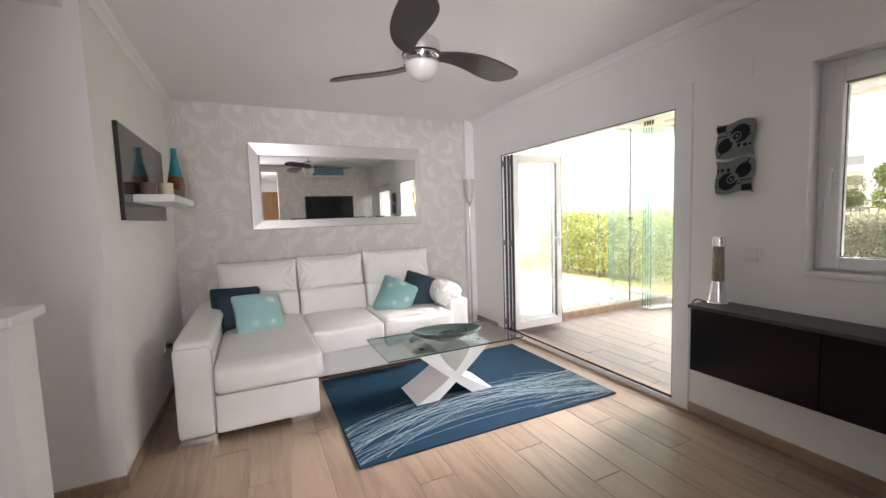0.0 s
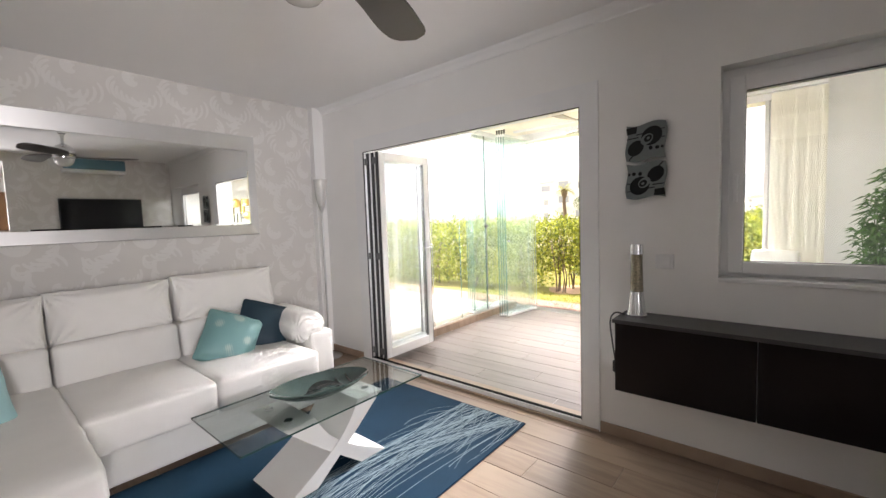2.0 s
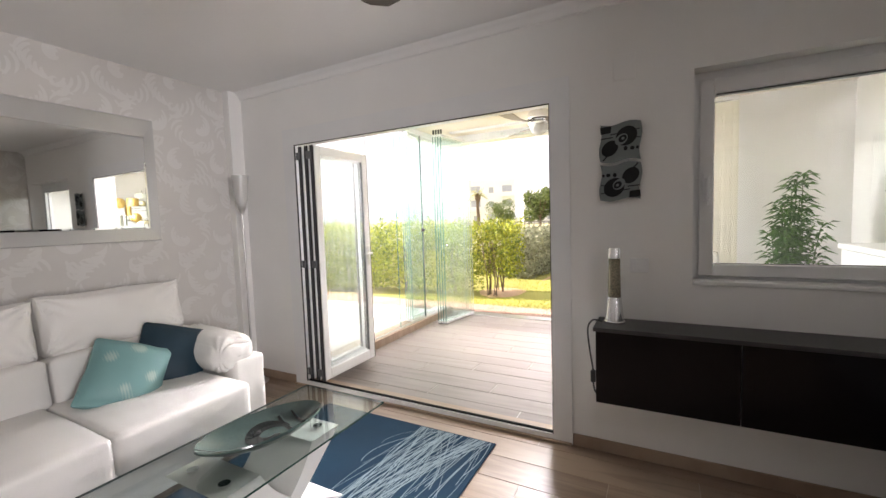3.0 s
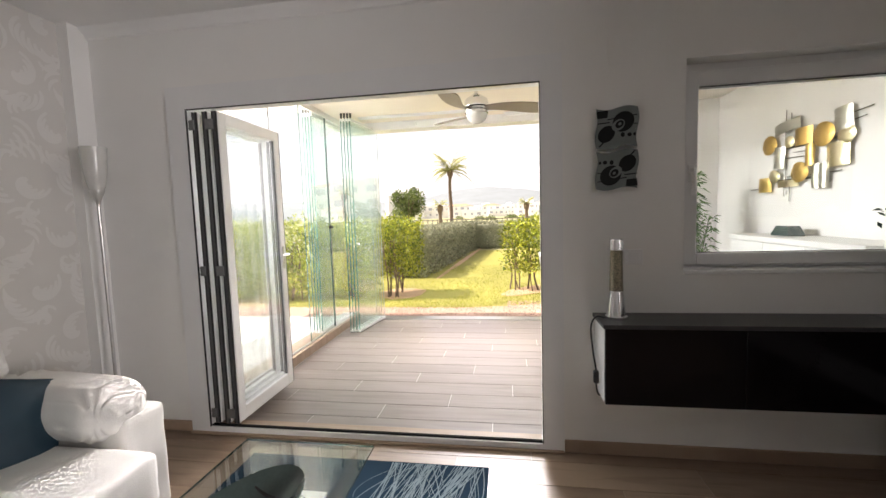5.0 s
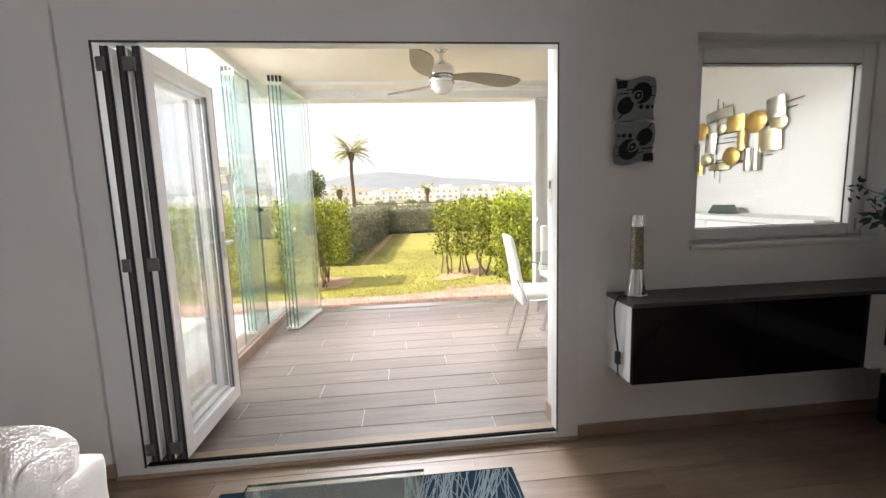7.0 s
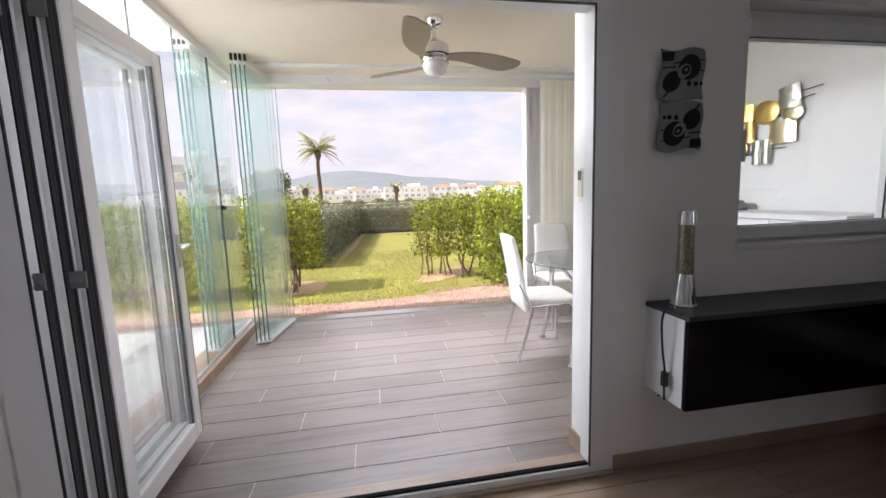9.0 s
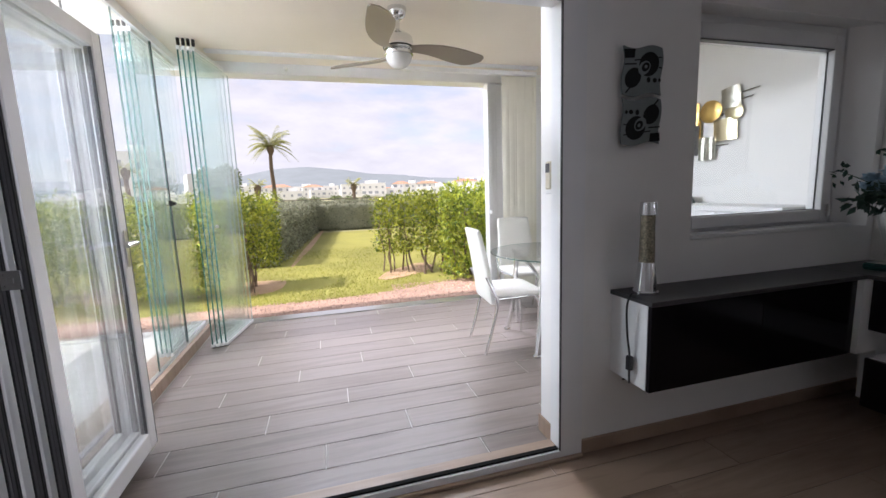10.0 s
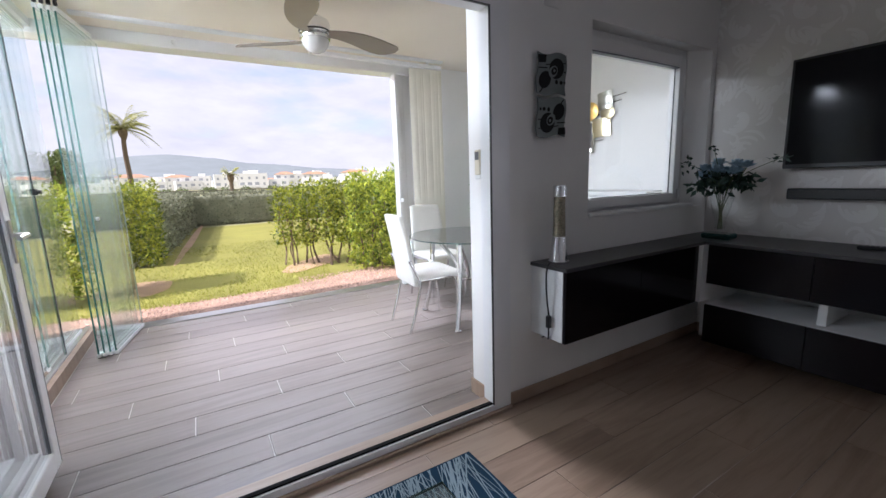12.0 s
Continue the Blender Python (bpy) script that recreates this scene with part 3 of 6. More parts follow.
skirting("baseboard_terrace_side", XO + 0.012, TX - 0.16, TYR, TYR + 0.012)


def scrolls(name, parent, x0, x1, z0, z1, y, out):
    """Damask scrolls: tapered curling strokes, printed a hair proud of the paper."""
    rnd = random.Random(4)
    verts, faces, laid = [], [], [0]

    def stroke(pts, w, flip):
        n = len(pts)
        laid[0] += 1
        yy = y + out * 0.00005 * (laid[0] % 47)
        base = len(verts)
        for i, (px, pz) in enumerate(pts):
            qx, qz = pts[min(i + 1, n - 1)]
            rx, rz = pts[max(i - 1, 0)]
            dx, dz = qx - rx, qz - rz
            ln = math.hypot(dx, dz) or 1
            t = i / (n - 1)
            ww = 1.2 * w * (math.sin(math.pi * min(1, 0.12 + 0.88 * t)) ** 0.7 * 0.9 + 0.1)
            for s in (-1, 1):
                verts.append((min(x1, max(x0, px - dz / ln * ww * s)), yy, min(z1, max(z0, pz + dx / ln * ww * s))))
        for i in range(n - 1):
            a = base + 2 * i
            q = [verts[k] for k in (a, a + 1, a + 3, a + 2)]
            if max(v[0] for v in q) - min(v[0] for v in q) > 1e-4 and max(v[2] for v in q) - min(v[2] for v in q) > 1e-4:
                faces.append((a, a + 1, a + 3, a + 2))

    def curl(cx, cz, r, start, turns, w, sign):
        stroke([(cx + (r * (1 - 0.80 * k / 22)) * math.cos(start + sign * turns * 2 * math.pi * k / 22), cz + (r * (1 - 0.80 * k / 22)) * math.sin(start + sign * turns * 2 * math.pi * k / 22)) for k in range(23)], w, sign)

    def frond(ax, az, ang, length, bow, w):
        stroke([(ax + length * t * math.cos(ang + bow * t), az + length * t * math.sin(ang + bow * t)) for t in [k / 9 for k in range(10)]], w, 1)

    step_x, step_z = 0.34, 0.29
    for i in range(int((x1 - x0) / step_x) + 3):
        for k in range(int((z1 - z0) / step_z) + 3):
            cx = x0 + (i - 0.6) * step_x + (0.5 * step_x if k % 2 else 0)
            cz = z0 + (k - 0.6) * step_z
            s = 1 if k % 2 else -1
            a0 = 0.7 * s + (0.45 if i % 2 else 0) + 0.8 * (k % 3)
            for r in (0.112, 0.084, 0.056, 0.030):
                curl(cx, cz, r, a0 + (0.112 - r) * 9 * s, 0.62, 0.0100, s)
            curl(cx + 0.17 * s, cz + 0.10, 0.055, a0 + 2.4, 0.8, 0.0095, -s)
            curl(cx + 0.17 * s, cz + 0.10, 0.030, a0 + 2.9, 0.7, 0.0080, -s)
            curl(cx - 0.15 * s, cz + 0.14, 0.045, a0 - 1.0, 0.8, 0.0085, s)
            for f in range(6):
                ang = a0 + math.pi * 0.62 * s + f * 0.27 * s
                frond(cx + 0.125 * math.cos(ang), cz + 0.125 * math.sin(ang), ang + 0.5 * s, 0.135 - 0.009 * f, 0.9 * s, 0.0092)
            for f in range(4):
                ang = a0 - 1.2 * s - f * 0.30 * s
                frond(cx + 0.13 * math.cos(ang), cz + 0.13 * math.sin(ang), ang - 0.3 * s, 0.14 - 0.015 * f, -0.8 * s, 0.0085)
    ob = joined(name, verts, faces, M_SCROLL, parent, "silvery damask scroll print")
    ob["kind"] = "stuff"
    return ob


scrolls("wallpaper_print", wall_n, XL + 0.002, 2.585, 0.0, H, YM - 0.0015, -1)
scrolls("wallpaper_print", wall_s, 0.70, XD - 0.002, 0.0, H, YT + 0.0015, 1)

bm = prism(bmesh.new(), [(XD + 0.0005, WY0), (XD + 0.09, WY0 + 0.135), (XO - 0.001, WY0 + 0.135), (XO - 0.001, WY0)], WZ1 - WZ0, Matrix.Translation((0, 0, WZ0)))
setting("window_reveal", bm, M_WALL, "splayed white window reveal", "reveal")

# terrace shell
setting("terrace_ceiling", boxes((XO, TX + 0.25, TYR, TYL + 0.1, HT, HT + 0.15)), M_TERCEIL, "cream painted terrace ceiling", "ceiling")
# unseen block added overhead, sized to keep direct sun off terrace and near paving
setting("sun_block_storey", boxes((-3, TX + 0.25, -5, 7.2, 2.76, 6.0)), M_RENDER, "unseen rendered storey over the flat and its neighbour, added to block the sun", "building")
setting("wall_terrace_side", boxes((XO, TX + 0.2, TYR - 0.2, TYR, 0, 2.6)), M_WALL, "white painted terrace side wall", "wall")
setting("wall_terrace_front", boxes((TX - 0.14, TX + 0.10, TYR, 0.86, 0, HT)), M_WALL, "white painted terrace front wall", "wall")
setting("wall_neighbour", boxes((XD, XO, YM + 0.2, 9.5, 0, 2.76)), M_RENDER, "white rendered wall of the neighbouring terrace", "wall")
bm = boxes((TX - 0.10, TX + 0.10, 0.86, TYL + 0.1, 2.378, HT), bevel=0.004)
setting("beam_front", bm, M_PVC, "white lintel with glazing track", "beam")
tr = bmesh.new()
for k in range(3):
    box(tr, TX - 0.42 + 0.022 * k, TX - 0.408 + 0.022 * k, 0.80, 3.86, HT - 0.022, HT, 0.002)
setting("trim_track", tr, M_PVC, "white ceiling rails of the blind and glazing", "rail")
setting("post_front", box(box(bmesh.new(), TX - 0.06, TX + 0.06, 1.12, 1.20, 0, 2.378, 0.004), TX - 0.10, TX + 0.02, 1.20, 1.235, 0, 2.378, 0.003), M_PVC, "white frame post of the terrace glazing", "post")
setting("post_wide", boxes((TX - 0.05, TX + 0.08, 0.86, 1.12, 0, 2.378)), M_PVC, "white infill beside the frame post", "post")
setting("threshold_front", box(bmesh.new(), TX - 0.03, TX + 0.12, TYR, TYL + 0.1, -0.05, 0.012, 0.003), M_STEEL, "low aluminium glazing rail at the terrace edge", "threshold")
setting("plinth_side", boxes((XO, TX, TYL - 0.05, TYL + 0.17, 0, 0.085)), M_SKIRT, "tiled plinth under the side glazing", "plinth")
setting("door_reveal", boxes((XD + 0.0755, XO, DY0, DY0 + 0.078, 0, DZ1), (XD + 0.0755, XO, DY0 + 0.078, DY1 - 0.03, 2.075, DZ1)), M_WALL, "white painted reveal of the terrace door", "reveal")
setting("jamb_skirting", box(bmesh.new(), XD + 0.078, XO + 0.012, DY0 + 0.078, DY0 + 0.088, 0, 0.09, 0.002), M_SKIRT, "tile skirting on the door reveal", "skirting")

# ground outside
setting("ground", boxes((TX + 0.1, 3000, -2500, 2500, -0.5, -0.06)), M_DRY, "dry open ground reaching to the hills", "ground")
setting("ground_back", boxes((-40, TX + 0.1, -60, 60, -0.5, -0.06)), M_DRY, "dry ground around the building", "ground")
setting("lawn", boxes((TX + 0.12, 16.0, -6, 12, -0.06, -0.045)), M_LAWN, "mown lawn with sunny dry patches", "lawn")


def blob(name, cx, cy, rx, ry, z, material, label, category, seed, rot=0.0):
    bm = bmesh.new()
    ring = []
    for i in range(40):
        a = 2 * math.pi * i / 40
        k = 1 + 0.22 * noise.noise(Vector((math.cos(a) * 1.7 + seed, math.sin(a) * 1.7, seed)))
        x, y = rx * k * math.cos(a), ry * k * math.sin(a)
        ring.append((cx + x * math.cos(rot) - y * math.sin(rot), cy + x * math.sin(rot) + y * math.cos(rot)))
    prism(bm, ring, 0.006, Matrix.Translation((0, 0, z)))
    return setting(name, bm, material, label, category)


bm = bmesh.new()
edge = [(TX + 0.12, -6), (6.75, -6), (6.72, 0.2), (6.75, 1.2), (6.45, 2.0), (6.28, 3.0), (6.30, 4.1), (6.35, 12), (TX + 0.12, 12)]
prism(bm, edge, 0.022, Matrix.Translation((0, 0, -0.055)))
setting("gravel_strip", bm, M_GRAVEL, "pinkish gravel strip along the terrace", "gravel")
blob("bare_soil", 7.75, 1.75, 0.75, 0.28, -0.043, M_EARTH, "patch of bare soil under the hedge", "soil", 3, -0.7)
blob("bare_soil_bed", 7.45, 4.05, 0.5, 0.4, -0.043, M_EARTH, "patch of bare soil under the shrub", "soil", 6)
# thin brown strip laid over the lawn's far edge
blob("brown_strip", 13.3, 3.42, 4.0, 0.08, -0.043, M_EARTH, "thin brown strip along the far hedge", "soil", 9, -0.06)

# ---- folding door ----
door = tagged(thing("door_1", "white folding terrace door, folded open", "door"), kind="structure")
fr = boxes((XD - 0.014, XD + 0.075, DY0, DY0 + 0.11, 0, DZ1), (XD - 0.014, XD + 0.075, DY1 - 0.125, DY1, 0, DZ1), (XD - 0.014, XD + 0.075, DY0 + 0.11, DY1 - 0.125, 1.98, DZ1), (XD - 0.014, XD + 0.075, DY0 + 0.11, DY1 - 0.125, 0, 0.042))
part("frame", fr, M_PVC, door)
part("gasket", boxes((XD - 0.0145, XD - 0.004, DY0 + 0.1101, DY0 + 0.1145, 0.042, 1.98)), M_BLACK, door, "black rubber seal")
part("gasket", boxes((XD - 0.0145, XD - 0.004, DY0 + 0.1145, DY1 - 0.1295, 1.9745, 1.9799)), M_BLACK, door, "black rubber seal")
part("gasket", boxes((XD - 0.0145, XD - 0.004, DY1 - 0.1295, DY1 - 0.1251, 0.042, 1.98)), M_BLACK, door, "black rubber seal")
part("threshold_tile", boxes((XD + 0.0205, XD + 0.0748, DY0 + 0.1145, DY1 - 0.1295, 0.0421, 0.049)), M_SKIRT, door, "wood-look tile strip")
part("floor_track", boxes((XD - 0.002, XD + 0.020, DY0 + 0.1145, DY1 - 0.1295, 0.0421, 0.05)), M_BRUSH, door, "black floor track with brush")
part("threshold_strip", box(bmesh.new(), XD - 0.035, XD - 0.0142, DY0 + 0.003, DY1 - 0.003, 0, 0.014, 0.003), M_SKIRT, door, "wood-look tile edge strip")

LEAF_W, LEAF_T = 0.655, 0.042
for n_leaf, (yc, turn_deg) in enumerate(((4.012, 0.4), (3.945, -0.5), (3.884, 0.6))):
    leaf = new("door_leaf")
    leaf.parent = door
    leaf.matrix_basis = pose(XD + 0.012, yc, 0.06, 0, 0, turn_deg)
    w, t, h = LEAF_W + (0.05, 0.035, 0.0)[n_leaf], LEAF_T / 2, 1.905
    fb = bmesh.new()
    for d in ((0, 0.065, 0, h), (w - 0.065, w, 0, h), (0.065, w - 0.065, 0, 0.085), (0.065, w - 0.065, h - 0.07, h)):
        box(fb, d[0], d[1], -t, t, d[2], d[3], 0.004)
    part("leaf_frame", fb, M_PVC, leaf)
    part("leaf_glass", pane(0.06, w - 0.06, -0.008, 0.008, 0.08, h - 0.065), M_DOORGLASS, leaf)
    gk = bmesh.new()
    for s in (-1, 1):
        box(gk, w - 0.004, w + 0.006, s * t - 0.007 if s > 0 else -t, s * t if s > 0 else -t + 0.007, 0, h)
    for a, b, c, d in ((0.064, 0.069, 0.085, h - 0.07), (w - 0.069, w - 0.064, 0.085, h - 0.07)):
        box(gk, a, b, -0.013, 0.013, c, d)
    part("leaf_gasket", gk, M_GREY, leaf, "dark grey rubber seal")
    part("edge_profile", boxes((-0.007, -0.0002, -0.010, -0.002, 0, h), (-0.004, -0.0002, -0.002, 0.002, 0, h), (-0.007, -0.0002, 0.002, 0.010, 0, h)), M_GREY, leaf, "dark grey metal edge profile")
    for s in (-1, 1):
        part("edge_seal", boxes((-0.010, -0.0002, s * 0.0125 - 0.0022, s * 0.0125 + 0.0022, 0, h)), M_BLACK, leaf, "black rubber lip")
    for z in (0.035, 0.93, 1.80):
        if n_leaf != 1:
            hb = bmesh.new()
            hy, hw = (0.030, 0.027) if n_leaf else (0.016, 0.018)
            box(hb, -0.016, -0.0105, hy - hw, hy + hw, z, z + 0.06, 0.002)
            box(hb, -0.019, -0.016, hy - 0.008, hy + 0.008, z + 0.022, z + 0.038, 0.001)
            for yy in (hy - hw * 0.7, hy + hw * 0.7):
                for zz in (0.012, 0.048):
                    lathe(hb, [(0.0045, 0), (0.0045, 0.004)], 8, turn=pose(-0.016, yy, z + zz, 0, -90, 0))
            part("hinge", hb, M_HINGE, leaf, "grey metal hinge")
    if n_leaf == 2:
        hb = box(bmesh.new(), w - 0.048, w - 0.022, -t - 0.008, -t, 0.89, 1.06, 0.003)
        tube(hb, [(w - 0.035, -t - 0.005, 1.0), (w - 0.035, -t - 0.045, 1.0), (w - 0.045, -t - 0.052, 1.0), (w - 0.14, -t - 0.052, 0.995)], 0.009, 8)
        part("handle", hb, M_STEEL, leaf, "grey metal lever handle", 40)

# ---- window ----
win = tagged(thing("window_1", "white casement window onto the terrace", "window"), kind="structure")
wx, WY0 = XD + 0.10, WY0 + 0.138
part("outer_frame", boxes((wx, wx + 0.07, WY0, WY0 + 0.04, WZ0, WZ1), (wx, wx + 0.07, WY1 - 0.04, WY1, WZ0, WZ1), (wx, wx + 0.07, WY0 + 0.04, WY1 - 0.04, WZ1 - 0.05, WZ1), (wx, wx + 0.07, WY0 + 0.04, WY1 - 0.04, WZ0, WZ0 + 0.045)), M_PVC, win)
sash = bmesh.new()
sy0, sy1, sz0, sz1 = WY0 + 0.03, WY1 - 0.03, WZ0 + 0.035, WZ1 - 0.04
gy0, gy1, gz0, gz1 = 0.322, 1.226, 1.072, 1.918
for d in ((sy0, gy0, sz0, sz1), (gy1, sy1, sz0, sz1), (gy0, gy1, sz0, gz0), (gy0, gy1, gz1, sz1)):
    box(sash, wx - 0.018, wx + 0.055, *d, 0.004)
part("sash", sash, M_PVC, win)
part("glass", pane(wx + 0.02, wx + 0.025, gy0 - 0.01, gy1 + 0.01, gz0 - 0.01, gz1 + 0.01), M_WINGLASS, win)
part("seal", boxes((wx + 0.013, wx + 0.02, gy0, gy0 + 0.003, gz0, gz1), (wx + 0.013, wx + 0.02, gy1 - 0.003, gy1, gz0, gz1), (wx + 0.008, wx + 0.02, gy0 + 0.004, gy1 - 0.004, gz0, gz0 + 0.003), (wx - 0.0185, wx + 0.02, gy0 + 0.004, gy1 - 0.004, gz1 - 0.005, gz1)), M_BLACK, win, "black glazing seal")
wh = box(bmesh.new(), wx - 0.026, wx - 0.0181, 1.242, 1.272, 1.44, 1.53, 0.003)
box(wh, wx - 0.055, wx - 0.026, 1.247, 1.267, 1.49, 1.51, 0.003)
box(wh, wx - 0.058, wx - 0.044, 1.248, 1.266, 1.37, 1.51, 0.004)
part("window_handle", wh, M_PVC, win, "white lever handle")
part("hinge_cap", box(bmesh.new(), wx - 0.03, wx - 0.0181, 0.262, 0.282, 1.03, 1.10, 0.003), M_STEEL, win, "grey hinge cap")
part("window_sill", box(bmesh.new(), XD - 0.012, wx - 0.019, WY0 - 0.0, WY1 - 0.002, WZ0 + 0.0005, WZ0 + 0.022, 0.003), M_PVC, win)

# ---- terrace glazing ----
side = tagged(thing("side_glazing", "frameless fixed glass side of the terrace", "glazing"), kind="structure")
xs = [XO, 3.71, 4.23, 4.80]
for a, b in zip(xs, xs[1:]):
    part("glass_panel", pane(a + 0.003, b - 0.003, TYL - 0.005, TYL + 0.005, 0.095, HT - 0.06), M_GREEN, side)
    part("glass_edge", boxes((b - 0.0029, b - 0.0005, TYL - 0.005, TYL + 0.005, 0.095, HT - 0.06)), M_GREY if b < 4.0 else M_EDGE, side, "dark joint between panes")
part("head_rail", boxes((XO, TX, TYL - 0.015, TYL + 0.015, HT - 0.06, HT)), M_PVC, side)
part("foot_rail", boxes((XO, TX, TYL - 0.015, TYL + 0.015, 0.085, 0.095)), M_STEEL, side)
lb = box(bmesh.new(), 4.765, 4.80, TYL - 0.03, TYL - 0.005, 1.205, 1.245, 0.003)
lathe(lb, [(0.012, 0), (0.012, 0.02)], 12, turn=pose(4.782, TYL - 0.03, 1.225, 90, 0, 0))
part("latch", lb, M_BLACK, side, "black glass-door latch")
for k in range(4):
    lf_ = tagged(thing("side_glass_leaf", "frameless greenish glass leaf parked along the side glazing", "glass door", "parked glass leaves", at=(4.53 + 0.004 * k, TYL + 0.022 + 0.033 * k, 0.0855)), kind="structure")
    part("pane", pane(0.003, 0.837, -0.005, 0.005, 0.03, 2.30), M_GREEN, lf_)
    part("pane_edge", boxes((0, 0.0029, -0.005, 0.005, 0.03, 2.30)), M_EDGE, lf_, "green polished glass edge")
    part("foot_profile", box(bmesh.new(), 0, 0.84, -0.011, 0.011, 0, 0.0299, 0.002), M_PVC, lf_, "white aluminium profile")
    part("head_profile", box(bmesh.new(), 0, 0.84, -0.011, 0.011, 2.3001, 2.33, 0.002), M_PVC, lf_, "white aluminium profile")
    part("roller", lathe(bmesh.new(), [(0.006, 2.3301), (0.006, 2.34), (0.011, 2.34), (0.011, 2.373)], 10, at=(0.02, 0, 0)), M_BLACK, lf_, "black roller")
part("lock_profile", boxes((4.801, 4.812, TYL - 0.008, TYL + 0.008, 0.095, HT - 0.06)), M_GREY, side, "dark lock profile")
for k in range(4):
    stack = tagged(thing("glass_leaf", "frameless greenish glass leaf swung open and stacked", "glass door", "stacked glass leaves", at=(4.855 + 0.006 * k, 3.985 - 0.033 * k, 0.0), rz=-9.0), kind="structure")
    w = 0.655
    part("pane", pane(0.003, w - 0.003, -0.005, 0.005, 0.035, 2.385), M_STACK, stack)
    part("pane_edge", boxes((0, 0.0029, -0.005, 0.005, 0.035, 2.385)), M_EDGE, stack, "green polished glass edge")
    part("pane_edge", boxes((w - 0.0029, w, -0.005, 0.005, 0.035, 2.385)), M_PALEEDGE, stack, "pale polished glass edge")
    part("foot_profile", box(bmesh.new(), 0, w, -0.012, 0.012, 0.008, 0.0349, 0.002), M_PVC, stack, "white aluminium profile")
    part("head_profile", box(bmesh.new(), 0, w, -0.012, 0.012, 2.3851, 2.415, 0.002), M_PVC, stack, "white aluminium profile")
    part("roller", lathe(bmesh.new(), [(0.006, 2.4151), (0.006, 2.425), (0.012, 2.425), (0.012, HT - 0.001)], 10, at=(0.02, 0, 0)), M_BLACK, stack, "black roller")
    if k == 3:
        part("knob", lathe(bmesh.new(), [(0.012, 0), (0.014, 0.012), (0.009, 0.02)], 12, turn=pose(0.05, -0.005, 1.02, 90, 0, 0)), M_STEEL, stack, "small steel knob")
    part("foot", boxes((0.01, 0.04, -0.010, 0.010, 0.0, 0.008)), M_BLACK, stack)
blind = thing("vertical_blind", "cream vertical blind bunched at the terrace post", "blind")
for k in range(11):
    sl = bmesh.new()
    pts = [(-0.043 + 0.0086 * i, 0.006 * math.sin(math.pi * i / 10)) for i in range(11)]
    prism(sl, pts + [(x, y + 0.0012) for x, y in reversed(pts)], 2.30, pose(TX - 0.36, 0.84 + 0.030 * k, 0.085, 0, 0, 81 + 4 * math.sin(k * 1.9)))
    part("slat", sl, M_CREAM, blind, smooth=40)
part("blind_rail", box(bmesh.new(), TX - 0.385, TX - 0.335, 0.80, 2.2, 2.395, 2.43, 0.003), M_PVC, blind)
part("bracket", boxes((TX - 0.37, TX - 0.35, 0.95, 0.97, 2.43, HT)), M_PVC, blind)


# ---- ceiling fans ----
def fan(label, at, top, blade_mat, tip_deg, group):
    """Three scimitar blades round a chrome motor with an opal bowl; at: the middle of the blade plane."""
    f = thing("ceiling_fan", label, "ceiling fan", group, at=at)
    up = top - at[2]
    part("canopy", lathe(bmesh.new(), [(0.065, up), (0.065, up - 0.02), (0.055, up - 0.05), (0.022, up - 0.075)][::-1], 28), M_CHROME, f, "", 40)
    part("rod", lathe(bmesh.new(), [(0.016, 0.08), (0.016, up - 0.07)], 14), M_CHROME, f, "", 40)
    part("motor", lathe(bmesh.new(), [(0.085, -0.022), (0.098, -0.012), (0.102, 0.005), (0.102, 0.045), (0.095, 0.07), (0.06, 0.095), (0.028, 0.115), (0.02, 0.12)], 36), M_CHROME, f, "polished chrome motor housing", 30)
    part("band", lathe(bmesh.new(), [(0.1025, -0.004), (0.1045, -0.002), (0.1045, 0.004), (0.1025, 0.006)], 36), M_BLACK, f, "black ring")
    part("light_ring", lathe(bmesh.new(), [(0.088, -0.050), (0.098, -0.046), (0.10, -0.03), (0.094, -0.0221)], 36), M_CHROME, f, "", 30)
    part("bowl", lathe(bmesh.new(), [(0.004, -0.132), (0.03, -0.129), (0.058, -0.115), (0.079, -0.090), (0.089, -0.062), (0.089, -0.0501)], 36), M_OPAL, f, "unlit opal glass bowl", 60)
    for tip in tip_deg:
        bm = bmesh.new()
        rows = []
        n, r0, r1 = 22, 0.085, 0.66
        for i in range(n + 1):
            t = i / n
            r = r0 + (r1 - r0) * t
            a = radians(tip - 40 * (1 - t) ** 1.15 + 8 * math.sin(math.pi * t))
            w = 0.036 + 0.048 * math.sin(math.pi * min(1.0, t * 0.80) ** 1.1 * 0.95)
            if t > 0.86:
                w *= math.sqrt(max(0.0, 1 - ((t - 0.86) / 0.14) ** 2)) * 0.95 + 0.05
            c = Vector((r * math.cos(a), r * math.sin(a), -0.012))
            tang = Vector((math.cos(a + 0.55), math.sin(a + 0.55), 0))
            side_v = Vector((-tang.y, tang.x, 0))
            pitch = 0.22
            rows.append([bm.verts.new(c + side_v * w * s + Vector((0, 0, -s * w * pitch + dz))) for s in (-1, -0.33, 0.33, 1) for dz in (-0.004, 0.004)])
        for a, b in zip(rows, rows[1:]):
            for k in (0, 2, 4):
                bm.faces.new((a[k], a[k + 2], b[k + 2], b[k]))
                bm.faces.new((a[k + 1], b[k + 1], b[k + 3], a[k + 3]))
            bm.faces.new((a[0], b[0], b[1], a[1]))
            bm.faces.new((a[6], a[7], b[7], b[6]))
        bm.faces.new([rows[0][k] for k in (0, 1, 3, 5, 7, 6, 4, 2)])
        bm.faces.new([rows[-1][k] for k in (0, 2, 4, 6, 7, 5, 3, 1)])
        blade = part("blade", bm, blade_mat, f, "", 40)
    return f


